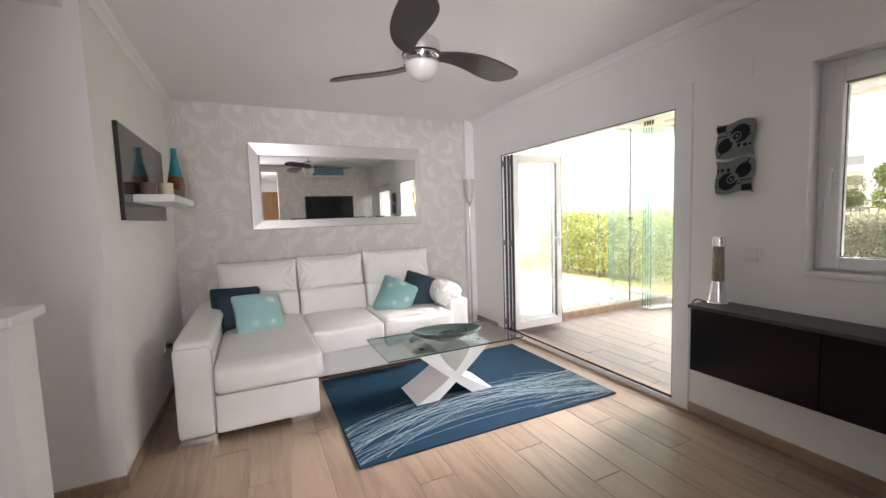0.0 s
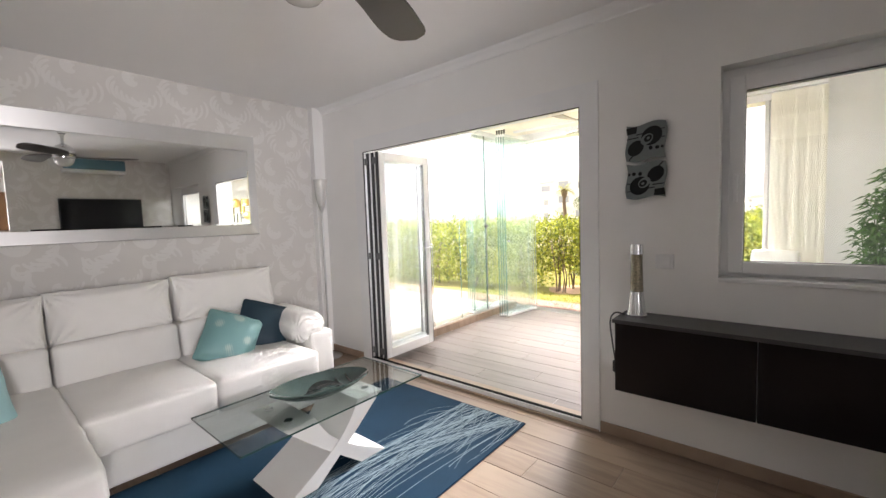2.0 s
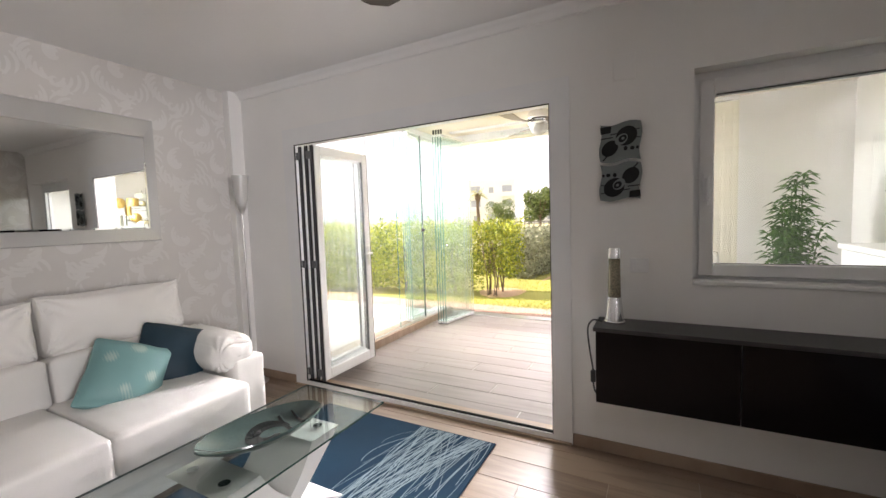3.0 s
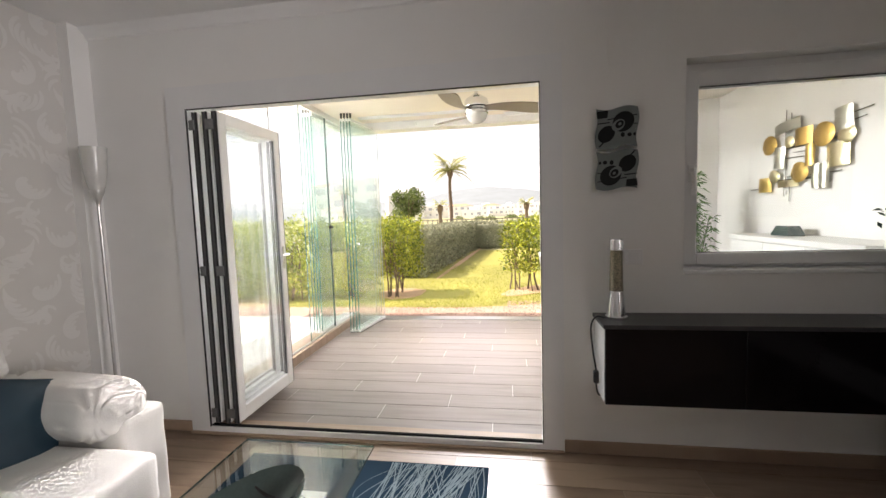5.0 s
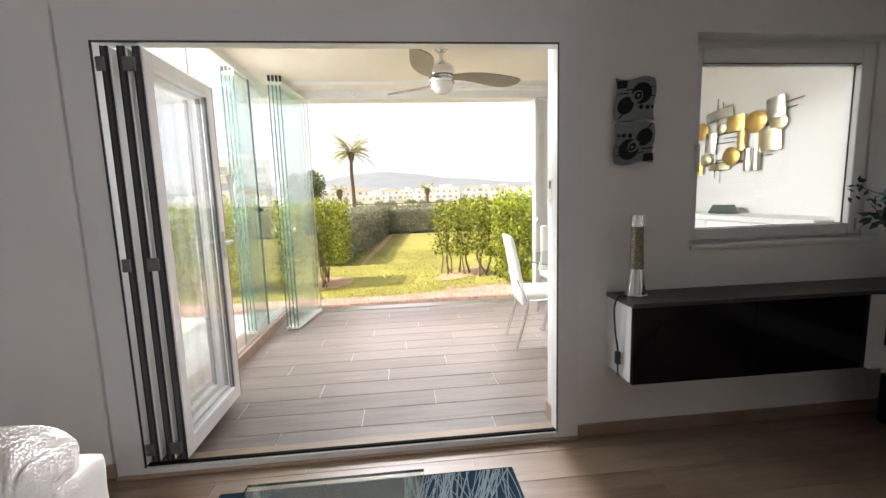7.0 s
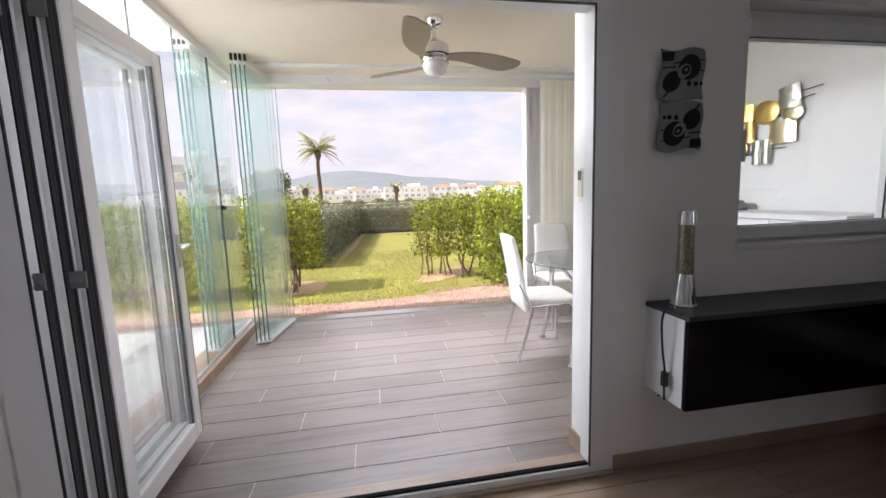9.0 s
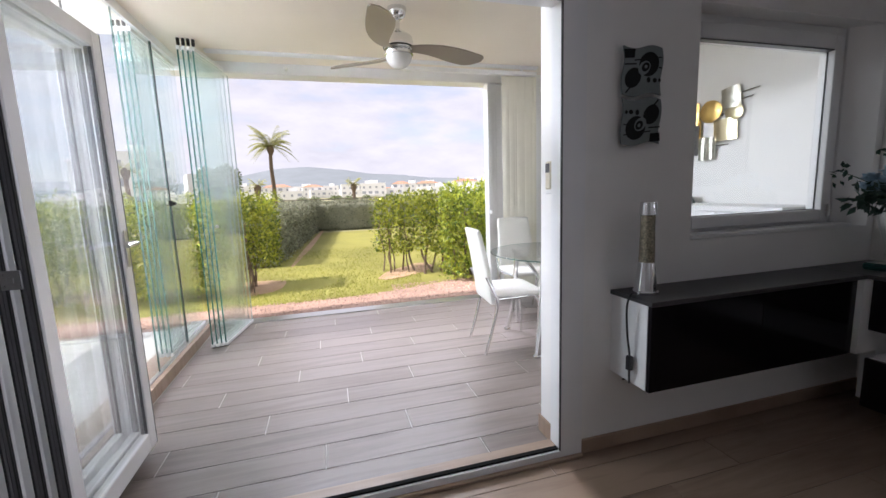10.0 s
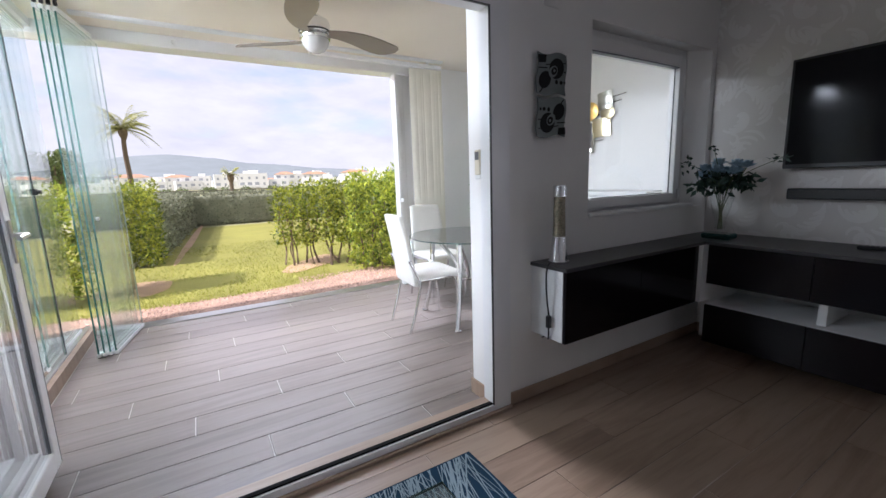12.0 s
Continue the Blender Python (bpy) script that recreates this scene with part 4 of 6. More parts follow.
fan("ceiling fan with dark wenge blades and chrome motor", (1.04, 2.30, 2.195), H, M_WBLADE, (9, 126, 249), "ceiling fans")
fan("terrace ceiling fan with taupe blades and chrome motor", (4.06, 2.43, 2.22), HT, M_TBLADE, (-78, 42, 162), "ceiling fans")

# ---- mirror and shelf ----
mir = thing("wall_mirror", "large wall mirror in a wide silver frame", "mirror")
mx0, mx1, mz0, mz1 = 0.165, 2.0, 1.262, 2.130
ix0, ix1, iz0, iz1 = 0.262, 1.935, 1.352, 2.005
fb = bmesh.new()
yf, yb = YM - 0.045, YM - 0.002
ring = lambda y, a, b, c, d: [fb.verts.new(p) for p in ((a, y, c), (b, y, c), (b, y, d), (a, y, d))]
r_out_b, r_out_f = ring(yb, mx0, mx1, mz0, mz1), ring(yf + 0.012, mx0, mx1, mz0, mz1)
r_mid, r_in = ring(yf, mx0 + 0.006, mx1 - 0.006, mz0 + 0.006, mz1 - 0.006), ring(yf + 0.010, ix0, ix1, iz0, iz1)
r_in_b = ring(yb, ix0, ix1, iz0, iz1)
for a, b in ((r_out_b, r_out_f), (r_out_f, r_mid), (r_mid, r_in), (r_in, r_in_b), (r_in_b, r_out_b)):
    for k in range(4):
        fb.faces.new((a[k], a[(k + 1) % 4], b[(k + 1) % 4], b[k]))
part("frame", fb, M_SILVER, mir, "wide silver-leaf frame")
gb = bmesh.new()
yg = YM - 0.0335
oo = [gb.verts.new(p) for p in ((ix0 + 0.001, yg + 0.0015, iz0 + 0.001), (ix1 - 0.001, yg + 0.0015, iz0 + 0.001), (ix1 - 0.001, yg + 0.0015, iz1 - 0.001), (ix0 + 0.001, yg + 0.0015, iz1 - 0.001))]
ii = [gb.verts.new(p) for p in ((ix0 + 0.012, yg, iz0 + 0.012), (ix1 - 0.012, yg, iz0 + 0.012), (ix1 - 0.012, yg, iz1 - 0.012), (ix0 + 0.012, yg, iz1 - 0.012))]
bk = [gb.verts.new((v.co.x, yg + 0.008, v.co.z)) for v in oo]
gb.faces.new(ii)
gb.faces.new(bk[::-1])
for k in range(4):
    gb.faces.new((oo[k], oo[(k + 1) % 4], ii[(k + 1) % 4], ii[k]))
    gb.faces.new((bk[k], bk[(k + 1) % 4], oo[(k + 1) % 4], oo[k]))
part("mirror_glass", gb, M_MIRROR, mir, "bevelled mirror glass")

panel = thing("wall_panel", "dark glossy lacquered wall panel", "wall panel")
part("panel_board", box(bmesh.new(), XL, XL + 0.025, 3.08, 4.28, 1.375, 1.93, 0.003), M_TEALPAN, panel)
shelf = thing("floating_shelf", "white floating shelf on the dark panel", "shelf")
part("shelf_board", box(bmesh.new(), XL + 0.0252, XL + 0.24, 3.26, 4.17, 1.485, 1.532, 0.004), M_WHITE, shelf)
vase_prof = [(0.038, 0), (0.048, 0.012), (0.057, 0.072), (0.060, 0.125), (0.050, 0.185)]
v = thing("bottle_vase", "tall bottle vase, amber below and turquoise above", "vase", at=(-0.36, 4.07, 1.532))
part("vase_body", lathe(bmesh.new(), vase_prof, 28), M_AMBER, v, "amber glass belly", 50)
part("vase_neck", lathe(bmesh.new(), [(0.0501, 0.1851), (0.040, 0.235), (0.026, 0.31), (0.020, 0.375), (0.022, 0.405)], 28), M_BLUEGL, v, "turquoise glass neck", 50)
for kind, m, r, h, x, y in (("cream pillar candle", M_CANDLE, 0.043, 0.105, -0.37, 3.70), ("small mocha pillar candle", M_MOCHA, 0.034, 0.075, -0.36, 3.84), ("dark mocha pillar candle", M_MOCHA, 0.040, 0.07, -0.36, 3.945), ("dark mocha pillar candle beside the panel", M_MOCHA, 0.045, 0.085, -0.42, 3.42)):
    c = thing("pillar_candle", kind + " on the shelf", "candle", "candles on the shelf", at=(x, y, 1.532))
    part("wax", lathe(bmesh.new(), [(r * 0.97, 0), (r, 0.004), (r, h - 0.004), (r * 0.93, h), (r * 0.5, h - 0.004)], 24), m, c, "", 40)
    part("wick", lathe(bmesh.new(), [(0.0015, h - 0.004), (0.0012, h + 0.008)], 6), M_BLACK, c)


so = thing("wall_socket", "white wall socket with a black plug beside the sofa", "socket", at=(XL, 3.90, 0.42))
part("plate", box(bmesh.new(), 0, 0.009, -0.042, 0.042, -0.042, 0.042, 0.003), M_PVC, so)
part("plug", lathe(bmesh.new(), [(0.019, 0.009), (0.019, 0.03), (0.012, 0.045), (0.006, 0.05)], 16, turn=pose(0, 0, 0, 0, 90, 0)), M_BLACK, so, "black mains plug", 40)
part("cable", tube(bmesh.new(), bend([(0.048, 0, 0), (0.06, 0.03, -0.02), (0.05, 0.12, -0.20), (0.02, 0.22, -0.41)], 6), 0.004, 7), M_BLACK, so, "black mains cable", 60)

# ---- sofa ----
sofa = thing("corner_sofa", "white leather corner sofa with a chaise and raised headrests", "sofa")


def spart(name, cx, cy, cz, sx, sy, sz, r, rx=0, ry=0, rz=0, bulge=0.0, crease=0.0, seed=0, n=14, label="", fold=0.0, point=0.0):
    return part(name, soft(bmesh.new(), sx, sy, sz, r, pose(cx, cy, cz, rx, ry, rz), n, bulge, crease, seed, 0.0, fold, point), M_LEATHER, sofa, label, 60)


def welt(path, r=0.0035):
    """A stitched seam along an edge of the upholstery, the shade of the gap put into its colour."""
    return part("seam", tube(bmesh.new(), bend(path, 4), r, 6), M_SEAM, sofa, "stitched seam with the gap's shade painted in", 60)


spart("arm", -0.215, 3.78, 0.325, 0.21, 1.53, 0.56, 0.028, crease=0.003, seed=1, label="tall padded arm", n=18)
spart("arm_pad", -0.205, 3.80, 0.60, 0.225, 1.50, 0.085, 0.04, bulge=0.010, crease=0.004, seed=2, n=18)
spart("chaise_base", 0.20, 3.82, 0.165, 0.62, 1.60, 0.25, 0.018, crease=0.002, seed=3)
spart("chaise_cushion", 0.215, 3.70, 0.375, 0.655, 1.42, 0.185, 0.045, bulge=0.026, crease=0.005, seed=4, n=26)
spart("sofa_base", 1.17, 4.10, 0.155, 1.32, 0.94, 0.23, 0.016, crease=0.002, seed=5)
spart("seat_cushion", 0.835, 3.90, 0.36, 0.595, 0.755, 0.20, 0.028, bulge=0.010, crease=0.003, seed=6, n=22)
spart("seat_cushion", 1.465, 3.90, 0.36, 0.655, 0.755, 0.20, 0.028, bulge=0.010, crease=0.003, seed=7, n=22)
spart("arm", 1.955, 4.13, 0.285, 0.20, 0.78, 0.48, 0.022, crease=0.003, seed=8, label="low outer arm", n=18)
spart("arm_pad", 1.89, 4.06, 0.565, 0.28, 0.60, 0.20, 0.085, rx=3, bulge=0.02, crease=0.007, seed=9, n=34, label="gathered leather arm pad", fold=0.006)
spart("back_frame", 0.95, 4.60, 0.34, 2.20, 0.24, 0.60, 0.04, crease=0.002, seed=10)
for cx, sx, sd in ((0.19, 0.66, 11), (0.848, 0.635, 12), (1.515, 0.68, 13)):
    spart("lumbar_cushion", cx, 4.355, 0.545, sx, 0.25, 0.25, 0.030, rx=-10, bulge=0.014, crease=0.004, seed=sd, n=22)
for cx, sx, sd, dz, ry in ((0.19, 0.665, 14, 0.0, -1.0), (0.848, 0.635, 15, 0.010, 0.4), (1.545, 0.71, 16, 0.026, -2.2)):
    spart("headrest", cx, 4.43, 0.79 + dz, sx, 0.325, 0.185, 0.055, rx=76, ry=0, rz=ry, bulge=0.020, crease=0.004, seed=sd, n=40, fold=0.0085, point=0.028)
welt([(-0.108, 3.02, 0.052), (-0.108, 3.018, 0.30), (-0.108, 3.02, 0.58)])
welt([(-0.10, 3.012, 0.288), (0.20, 3.010, 0.288), (0.50, 3.012, 0.288)])
welt([(0.5225, 3.30, 0.288), (0.5225, 3.45, 0.288), (0.5225, 3.60, 0.288)], 0.0025)


for x, y, w in ((-0.21, 3.05, 0.20), (0.41, 3.05, 0.19), (0.62, 3.72, 0.10), (1.98, 3.86, 0.10)):
    part("foot", box(bmesh.new(), x - w / 2, x + w / 2, y - 0.03, y + 0.05, 0.0, 0.045, 0.006), M_CHROME, sofa, "chrome bar foot")
    part("foot", box(bmesh.new(), x - w / 2, x + w / 2, 4.55, 4.62, 0.0, 0.045, 0.006), M_CHROME, sofa, "chrome bar foot")


def cushion(label, m, cx, cy, cz, size, rx, ry, rz, seed):
    c = thing("scatter_cushion", label, "cushion", "scatter cushions")
    part("cover", soft(bmesh.new(), size, size, 0.15, 0.02, pose(cx, cy, cz, rx, ry, rz), 18, 0.02, 0.006, seed, pinch=0.95), m, c, "", 70)
    return c


cushion("dark teal satin cushion against the chaise arm", M_TEAL, 0.0, 4.03, 0.605, 0.39, 70, 4, 14, 21)
cushion("aqua leaf-print cushion on the chaise", M_AQUA, 0.165, 3.85, 0.585, 0.37, 50, 4, 16, 22)
cushion("sage leaf-print cushion in front of the gathered arm", M_SAGE, 1.40, 4.02, 0.555, 0.37, 56, 24, -20, 23)
cushion("dark teal satin cushion tucked beside the gathered arm", M_TEAL, 1.675, 4.09, 0.565, 0.38, 64, 20, -24, 24)

# ---- rug and coffee table ----
rug = thing("area_rug", "petrol blue rug with sweeping pale lines", "rug")
RX0, RX1, RY0, RY1 = 0.60, 2.50, 2.315, 3.635
part("rug_base", box(bmesh.new(), RX0, RX1, RY0, RY1, 0.0005, 0.011, 0.004), M_RUG, rug)
lv, lf = [], []
rnd = random.Random(11)
for k in range(74):
    short = k >= 48
    y0 = RY0 + 0.02 + 0.42 * rnd.random() ** 1.3
    y1 = RY0 + 0.015 + 0.50 * rnd.random()
    rise = 0.10 + 0.20 * rnd.random()
    x_a = RX1 - rnd.uniform(0.25, 0.75) if short else (RX0 + 0.01 if rnd.random() < 0.7 else RX0 + 0.5 * rnd.random())
    if short:
        y0, rise = min(RY0 + 0.62, max(RY0 + 0.05, y1 + rnd.uniform(-0.22, 0.26))), rnd.uniform(-0.03, 0.05)
    x_b = RX1 - 0.012
    w = rnd.choice((0.0011, 0.0016, 0.0022))
    pts = []
    for i in range(41):
        s = i / 40
        pts.append((x_a + (x_b - x_a) * s, min(RY1 - 0.01, max(RY0 + 0.008, y0 + (y1 - y0) * s**1.6 + rise * math.sin(math.pi * s**0.85)))))
    for i, (x, y) in enumerate(pts):
        q, r = pts[min(i + 1, 40)], pts[max(i - 1, 0)]
        dx, dy = q[0] - r[0], q[1] - r[1]
        ln = math.hypot(dx, dy)
        ww = w * (1 + (0.5 if short else 1.2) * max(0, i / 40 - 0.6))
        for s in (-1, 1):
            lv.append((x - dy / ln * ww * s, y + dx / ln * ww * s, 0.0115 + 0.00003 * k))
        if i:
            b = len(lv) - 4
            lf.append((b, b + 1, b + 3, b + 2))
lines = joined("line_pattern", lv, lf, M_RUGLINE, rug, "pale woven lines")
lines["kind"] = "stuff"

table = thing("coffee_table", "glass coffee table on a white crossed base", "table")
gt = box(bmesh.new(), 0.915, 1.995, 2.745, 3.30, 0.389, 0.401, 0.002)
part("tabletop", gt, M_TABLE, table, "clear greenish glass top")
part("glass_rim", boxes((0.9145, 1.9955, 2.7443, 2.7449, 0.3905, 0.3995), (0.9145, 1.9955, 3.3001, 3.3007, 0.3905, 0.3995), (0.9143, 0.9149, 2.745, 3.30, 0.3905, 0.3995), (1.9951, 1.9957, 2.745, 3.30, 0.3905, 0.3995)), M_DARKEDGE, table, "dark green glass edge")
BX0, BX1, BY0, BY1 = 1.13, 1.76, 2.83, 3.17


def arc_leg(x_low, x_top, sag, flip):
    bm = bmesh.new()
    n = 14
    lo, hi = [], []
    for i in range(n + 1):
        t = i / n
        x = x_low + (x_top - x_low) * t + sag * math.sin(math.pi * t)
        z = 0.013 + 0.362 * t
        w = 0.085 - 0.035 * math.sin(math.pi * t)
        lo.append((x - w, z))
        hi.append((x + w, z))
    prism(bm, lo + hi[::-1], BY1 - BY0, Matrix(((1, 0, 0, 0), (0, 0, 1, BY0 + (0.006 if flip else 0)), (0, 1, 0, 0), (0, 0, 0, 1))))
    return bm


part("crossed_leg", arc_leg(BX0 + 0.09, BX1 - 0.10, 0.045, 0), M_TABLEG, table, "curved white slab leg", 40)
part("crossed_leg", arc_leg(BX1 - 0.09, BX0 + 0.10, -0.045, 1), M_TABLEG, table, "curved white slab leg", 40)
for x in (1.21, 1.68):
    for y in (2.90, 3.10):
        part("glass_stud", lathe(bmesh.new(), [(0.02, 0.3751), (0.022, 0.381), (0.022, 0.3888)], 16, at=(x, y, 0)), M_CHROME, table, "chrome glass stud")

dish = thing("oval_dish", "oval glazed dish, teal rim with dark swirls", "dish", at=(1.46, 2.99, 0.4012), rz=-12)
db = bmesh.new()
rings = []
for inner in (0, 1):
    for k in range(9):
        t = k / 8 if not inner else 1 - k / 8
        r = 0.35 + 0.65 * t
        z = 0.012 + 0.06 * t**2 + (0.006 if inner else 0) if not (k == 0 and not inner) else 0.0
        s = 0.985 if inner else 1.0
        rings.append([db.verts.new((0.275 * r * s * math.cos(a), 0.145 * r * s * math.sin(a), z)) for a in [2 * math.pi * i / 40 for i in range(40)]])
for a, b in zip(rings, rings[1:]):
    for i in range(40):
        db.faces.new((a[i], a[(i + 1) % 40], b[(i + 1) % 40], b[i]))
db.faces.new(rings[0][::-1])
db.faces.new(rings[-1])
part("bowl", db, M_TEALGL, dish, "teal glazed oval bowl", 60)


def on_dish(x, y, lift=0.0012):
    r = math.hypot(x / 0.271, y / 0.143)
    t = max(0.0, (r - 0.35) / 0.65)
    return Vector((x, y, 0.018 + 0.06 * t * t + lift))


def dish_stroke(name, pts, w):
    sw, row = bmesh.new(), []
    for i, (x, y) in enumerate(pts):
        q, p = pts[min(i + 1, len(pts) - 1)], pts[max(i - 1, 0)]
        dx, dy = q[0] - p[0], q[1] - p[1]
        ln = math.hypot(dx, dy) or 1
        ww = w * (0.35 + 0.65 * math.sin(math.pi * (i + 0.5) / len(pts)))
        row.append([sw.verts.new(on_dish(x - dy / ln * ww * s, y + dx / ln * ww * s, 0.0016)) for s in (-1, 0, 1)])
    for a, b in zip(row, row[1:]):
        for k in (0, 1):
            sw.faces.new((a[k], a[k + 1], b[k + 1], b[k]))
    part(name, sw, M_DARKDISH, dish, "dark glazed mark")


dish_stroke("swirl", [(0.02 + 0.095 * (1 - 0.62 * t) * math.cos(5.6 * t), 0.005 + 0.085 * (1 - 0.62 * t) * math.sin(5.6 * t)) for t in [i / 24 for i in range(25)]], 0.030)
dish_stroke("band", [(0.10 + 0.012 * t, -0.10 + 0.19 * t) for t in [i / 8 for i in range(9)]], 0.010)
dish_stroke("band", [(0.165 + 0.006 * t, -0.085 + 0.16 * t) for t in [i / 8 for i in range(9)]], 0.006)
dish_stroke("arc", [(-0.05 + 0.16 * t, -0.06 - 0.02 * math.sin(math.pi * t)) for t in [i / 8 for i in range(9)]], 0.022)
for x, y in ((-0.10, -0.03), (-0.15, -0.015), (-0.20, 0.0)):
    dish_stroke("dot", [(x - 0.012, y), (x - 0.006, y), (x, y), (x + 0.006, y), (x + 0.012, y)], 0.011)

# ---- floor lamp ----
lamp = thing("floor_lamp", "slim steel floor lamp with a white glass tulip shade", "lamp", at=(2.545, 4.545, 0))
part("base", lathe(bmesh.new(), [(0.12, 0), (0.125, 0.008), (0.11, 0.018), (0.02, 0.026)], 32), M_STEEL, lamp, "", 40)
part("pole", lathe(bmesh.new(), [(0.009, 0.026), (0.009, 1.46)], 12), M_STEEL, lamp, "", 40)
part("cup", lathe(bmesh.new(), [(0.01, 1.44), (0.014, 1.455), (0.035, 1.505), (0.036, 1.52)], 24), M_STEEL, lamp, "", 40)
part("shade", lathe(bmesh.new(), [(0.034, 1.5201), (0.046, 1.56), (0.056, 1.63), (0.061, 1.70), (0.065, 1.765), (0.063, 1.765), (0.053, 1.63), (0.032, 1.53)], 28), M_OPAL, lamp, "ribbed white glass shade", 50)

# ---- wall units ----
UX = 2.462                    # front of the units on the door wall
cab = thing("wall_cabinet", "floating white cabinet with black gloss fronts below the window", "cabinet")
part("carcass", boxes((UX + 0.02, XD - 0.001, 0.545, 1.752, 0.388, 0.755)), M_WHITE, cab, "white melamine carcass")
for a, b in ((0.548, 1.144), (1.147, 1.750)):
    dr_ = part("cabinet_door", box(bmesh.new(), UX, UX + 0.0195, a, b, 0.386, 0.756, 0.0015), M_GLOSS, cab, "black gloss flap door")
part("hook", tube(bmesh.new(), bend([(2.56, 1.60, 0.387), (2.56, 1.60, 0.375), (2.56, 1.63, 0.372), (2.56, 1.65, 0.38)], 5), 0.003, 6), M_WHITE, cab, "small white cable clip")
wt = thing("worktop", "dark grey L-shaped worktop over the wall units", "worktop")
part("board", box(bmesh.new(), UX - 0.012, XD - 0.001, 0.501, 1.762, 0.7562, 0.776, 0.002), M_TOP, wt)
part("board", box(bmesh.new(), 0.86, XD - 0.001, YT + 0.002, 0.4998, 0.7562, 0.776, 0.002), M_TOP, wt)
TY = 0.485
for name, z0, z1, label in (("television_cabinet", 0.505, 0.7558, "floating black gloss drawer unit under the television"), ("low_cabinet", 0.115, 0.365, "low floating black gloss drawer unit")):
    tvc = thing(name, label, "cabinet", "television units")
    part("carcass", boxes((0.87, 2.44, YT + 0.014, TY - 0.02, z0 + 0.003, z1 - 0.001)), M_WHITE, tvc, "white melamine carcass")
    for a, b in ((0.872, 1.392), (1.395, 1.915), (1.918, 2.438)):
        part("drawer_front", box(bmesh.new(), a, b, TY - 0.0195, TY, z0, z1 - 0.002, 0.0015), M_GLOSS, tvc, "black gloss drawer front")
filler = thing("corner_filler", "white corner filler panel between the wall units", "panel")
part("filler_board", boxes((2.4402, UX + 0.0199, 0.4, 0.5448, 0.388, 0.755), (2.442, 2.50, YT + 0.014, 0.399, 0.115, 0.755)), M_WHITE, filler)
sup = thing("shelf_support", "white upright between the drawer units", "support")
part("upright", boxes((1.86, 1.90, YT + 0.03, 0.40, 0.3652, 0.5048)), M_WHITE, sup)

tv = thing("television", "black flat television on the wallpapered wall", "television")
part("casing", box(bmesh.new(), 1.21, 2.235, YT + 0.035, YT + 0.075, 1.215, 1.85, 0.004), M_BLACK, tv)
part("screen", boxes((1.225, 2.22, YT + 0.0751, YT + 0.0765, 1.24, 1.835)), M_SCREEN, tv, "dark switched-off screen")
part("wall_mount", boxes((1.55, 1.9, YT + 0.0016, YT + 0.035, 1.4, 1.65)), M_BLACK, tv)
sb = thing("soundbar", "black soundbar mounted below the television", "soundbar")
part("body", box(bmesh.new(), 1.30, 2.20, YT + 0.0016, YT + 0.075, 1.03, 1.095, 0.008, segs=2), M_BLACK, sb)
part("grille", boxes((1.31, 2.19, YT + 0.0751, YT + 0.077, 1.04, 1.085)), M_BLACK, sb, "dark fabric grille")
ctrl = thing("remote_control", "black remote control on the worktop", "remote control", at=(1.74, 0.19, 0.776), rz=12)
part("shell", box(bmesh.new(), -0.09, 0.09, -0.024, 0.024, 0, 0.02, 0.006, segs=2), M_BLACK, ctrl)
part("keys", boxes(*[(-0.075 + 0.02 * i, -0.063 + 0.02 * i, -0.016 + 0.012 * j, -0.008 + 0.012 * j, 0.02, 0.022) for i in range(7) for j in range(3)]), M_GREY, ctrl, "rows of grey keys")
ac = thing("air_conditioner", "wall air conditioner with a blue-grey front", "air conditioner")
part("casing", box(bmesh.new(), 1.28, 2.04, YT, YT + 0.17, 2.245, 2.455, 0.012, segs=2), M_WHITE, ac)
part("front", box(bmesh.new(), 1.285, 2.035, YT + 0.1701, YT + 0.185, 2.29, 2.45, 0.006), M_AC, ac, "glossy blue-grey front")
part("louvre", box(bmesh.new(), 1.31, 2.01, YT + 0.1701, YT + 0.18, 2.255, 2.285, 0.003), M_WHITE, ac)
part("display", boxes((1.55, 1.75, YT + 0.1851, YT + 0.1865, 2.297, 2.306)), M_BLACK, ac)

# hall door seen in the mirror
hd = tagged(thing("door_2", "brown wooden hall door", "door"), kind="structure")
part("door_panel", box(bmesh.new(), 0.15, 0.90, -2.598, -2.56, 0, 2.05, 0.004), M_WOOD, hd)
part("door_handle", tube(bmesh.new(), [(0.24, -2.56, 1.03), (0.24, -2.51, 1.03), (0.36, -2.51, 1.03)], 0.009, 8), M_STEEL, hd)
part("architrave", boxes((0.07, 0.149, -2.599, -2.575, 0, 2.12), (0.901, 0.948, -2.599, -2.575, 0, 2.12), (0.149, 0.901, -2.599, -2.575, 2.051, 2.12)), M_WOOD, hd)
bar = tagged(thing("breakfast_bar", "white half-height breakfast bar with a pale top", "counter"), kind="structure")
part("bar_body", boxes((-1.9, -0.495, 1.82, 1.98, 0, 1.06)), M_WALL, bar)
part("bar_top", box(bmesh.new(), -1.9, -0.475, 1.80, 2.02, 1.0602, 1.092, 0.004), M_WHITE, bar)
stool = thing("bar_stool", "beige upholstered stool beside the breakfast bar", "stool", at=(-0.60, 1.62, 0))
part("seat", soft(bmesh.new(), 0.34, 0.34, 0.07, 0.03, pose(0, 0, 0.515), 8, 0.008), M_CANDLE, stool, "", 50)
for sx in (-1, 1):
    for sy in (-1, 1):
        part("leg", tube(bmesh.new(), [(0.12 * sx, 0.12 * sy, 0.485), (0.15 * sx, 0.15 * sy, 0.0)], 0.012, 8), M_STEEL, stool)

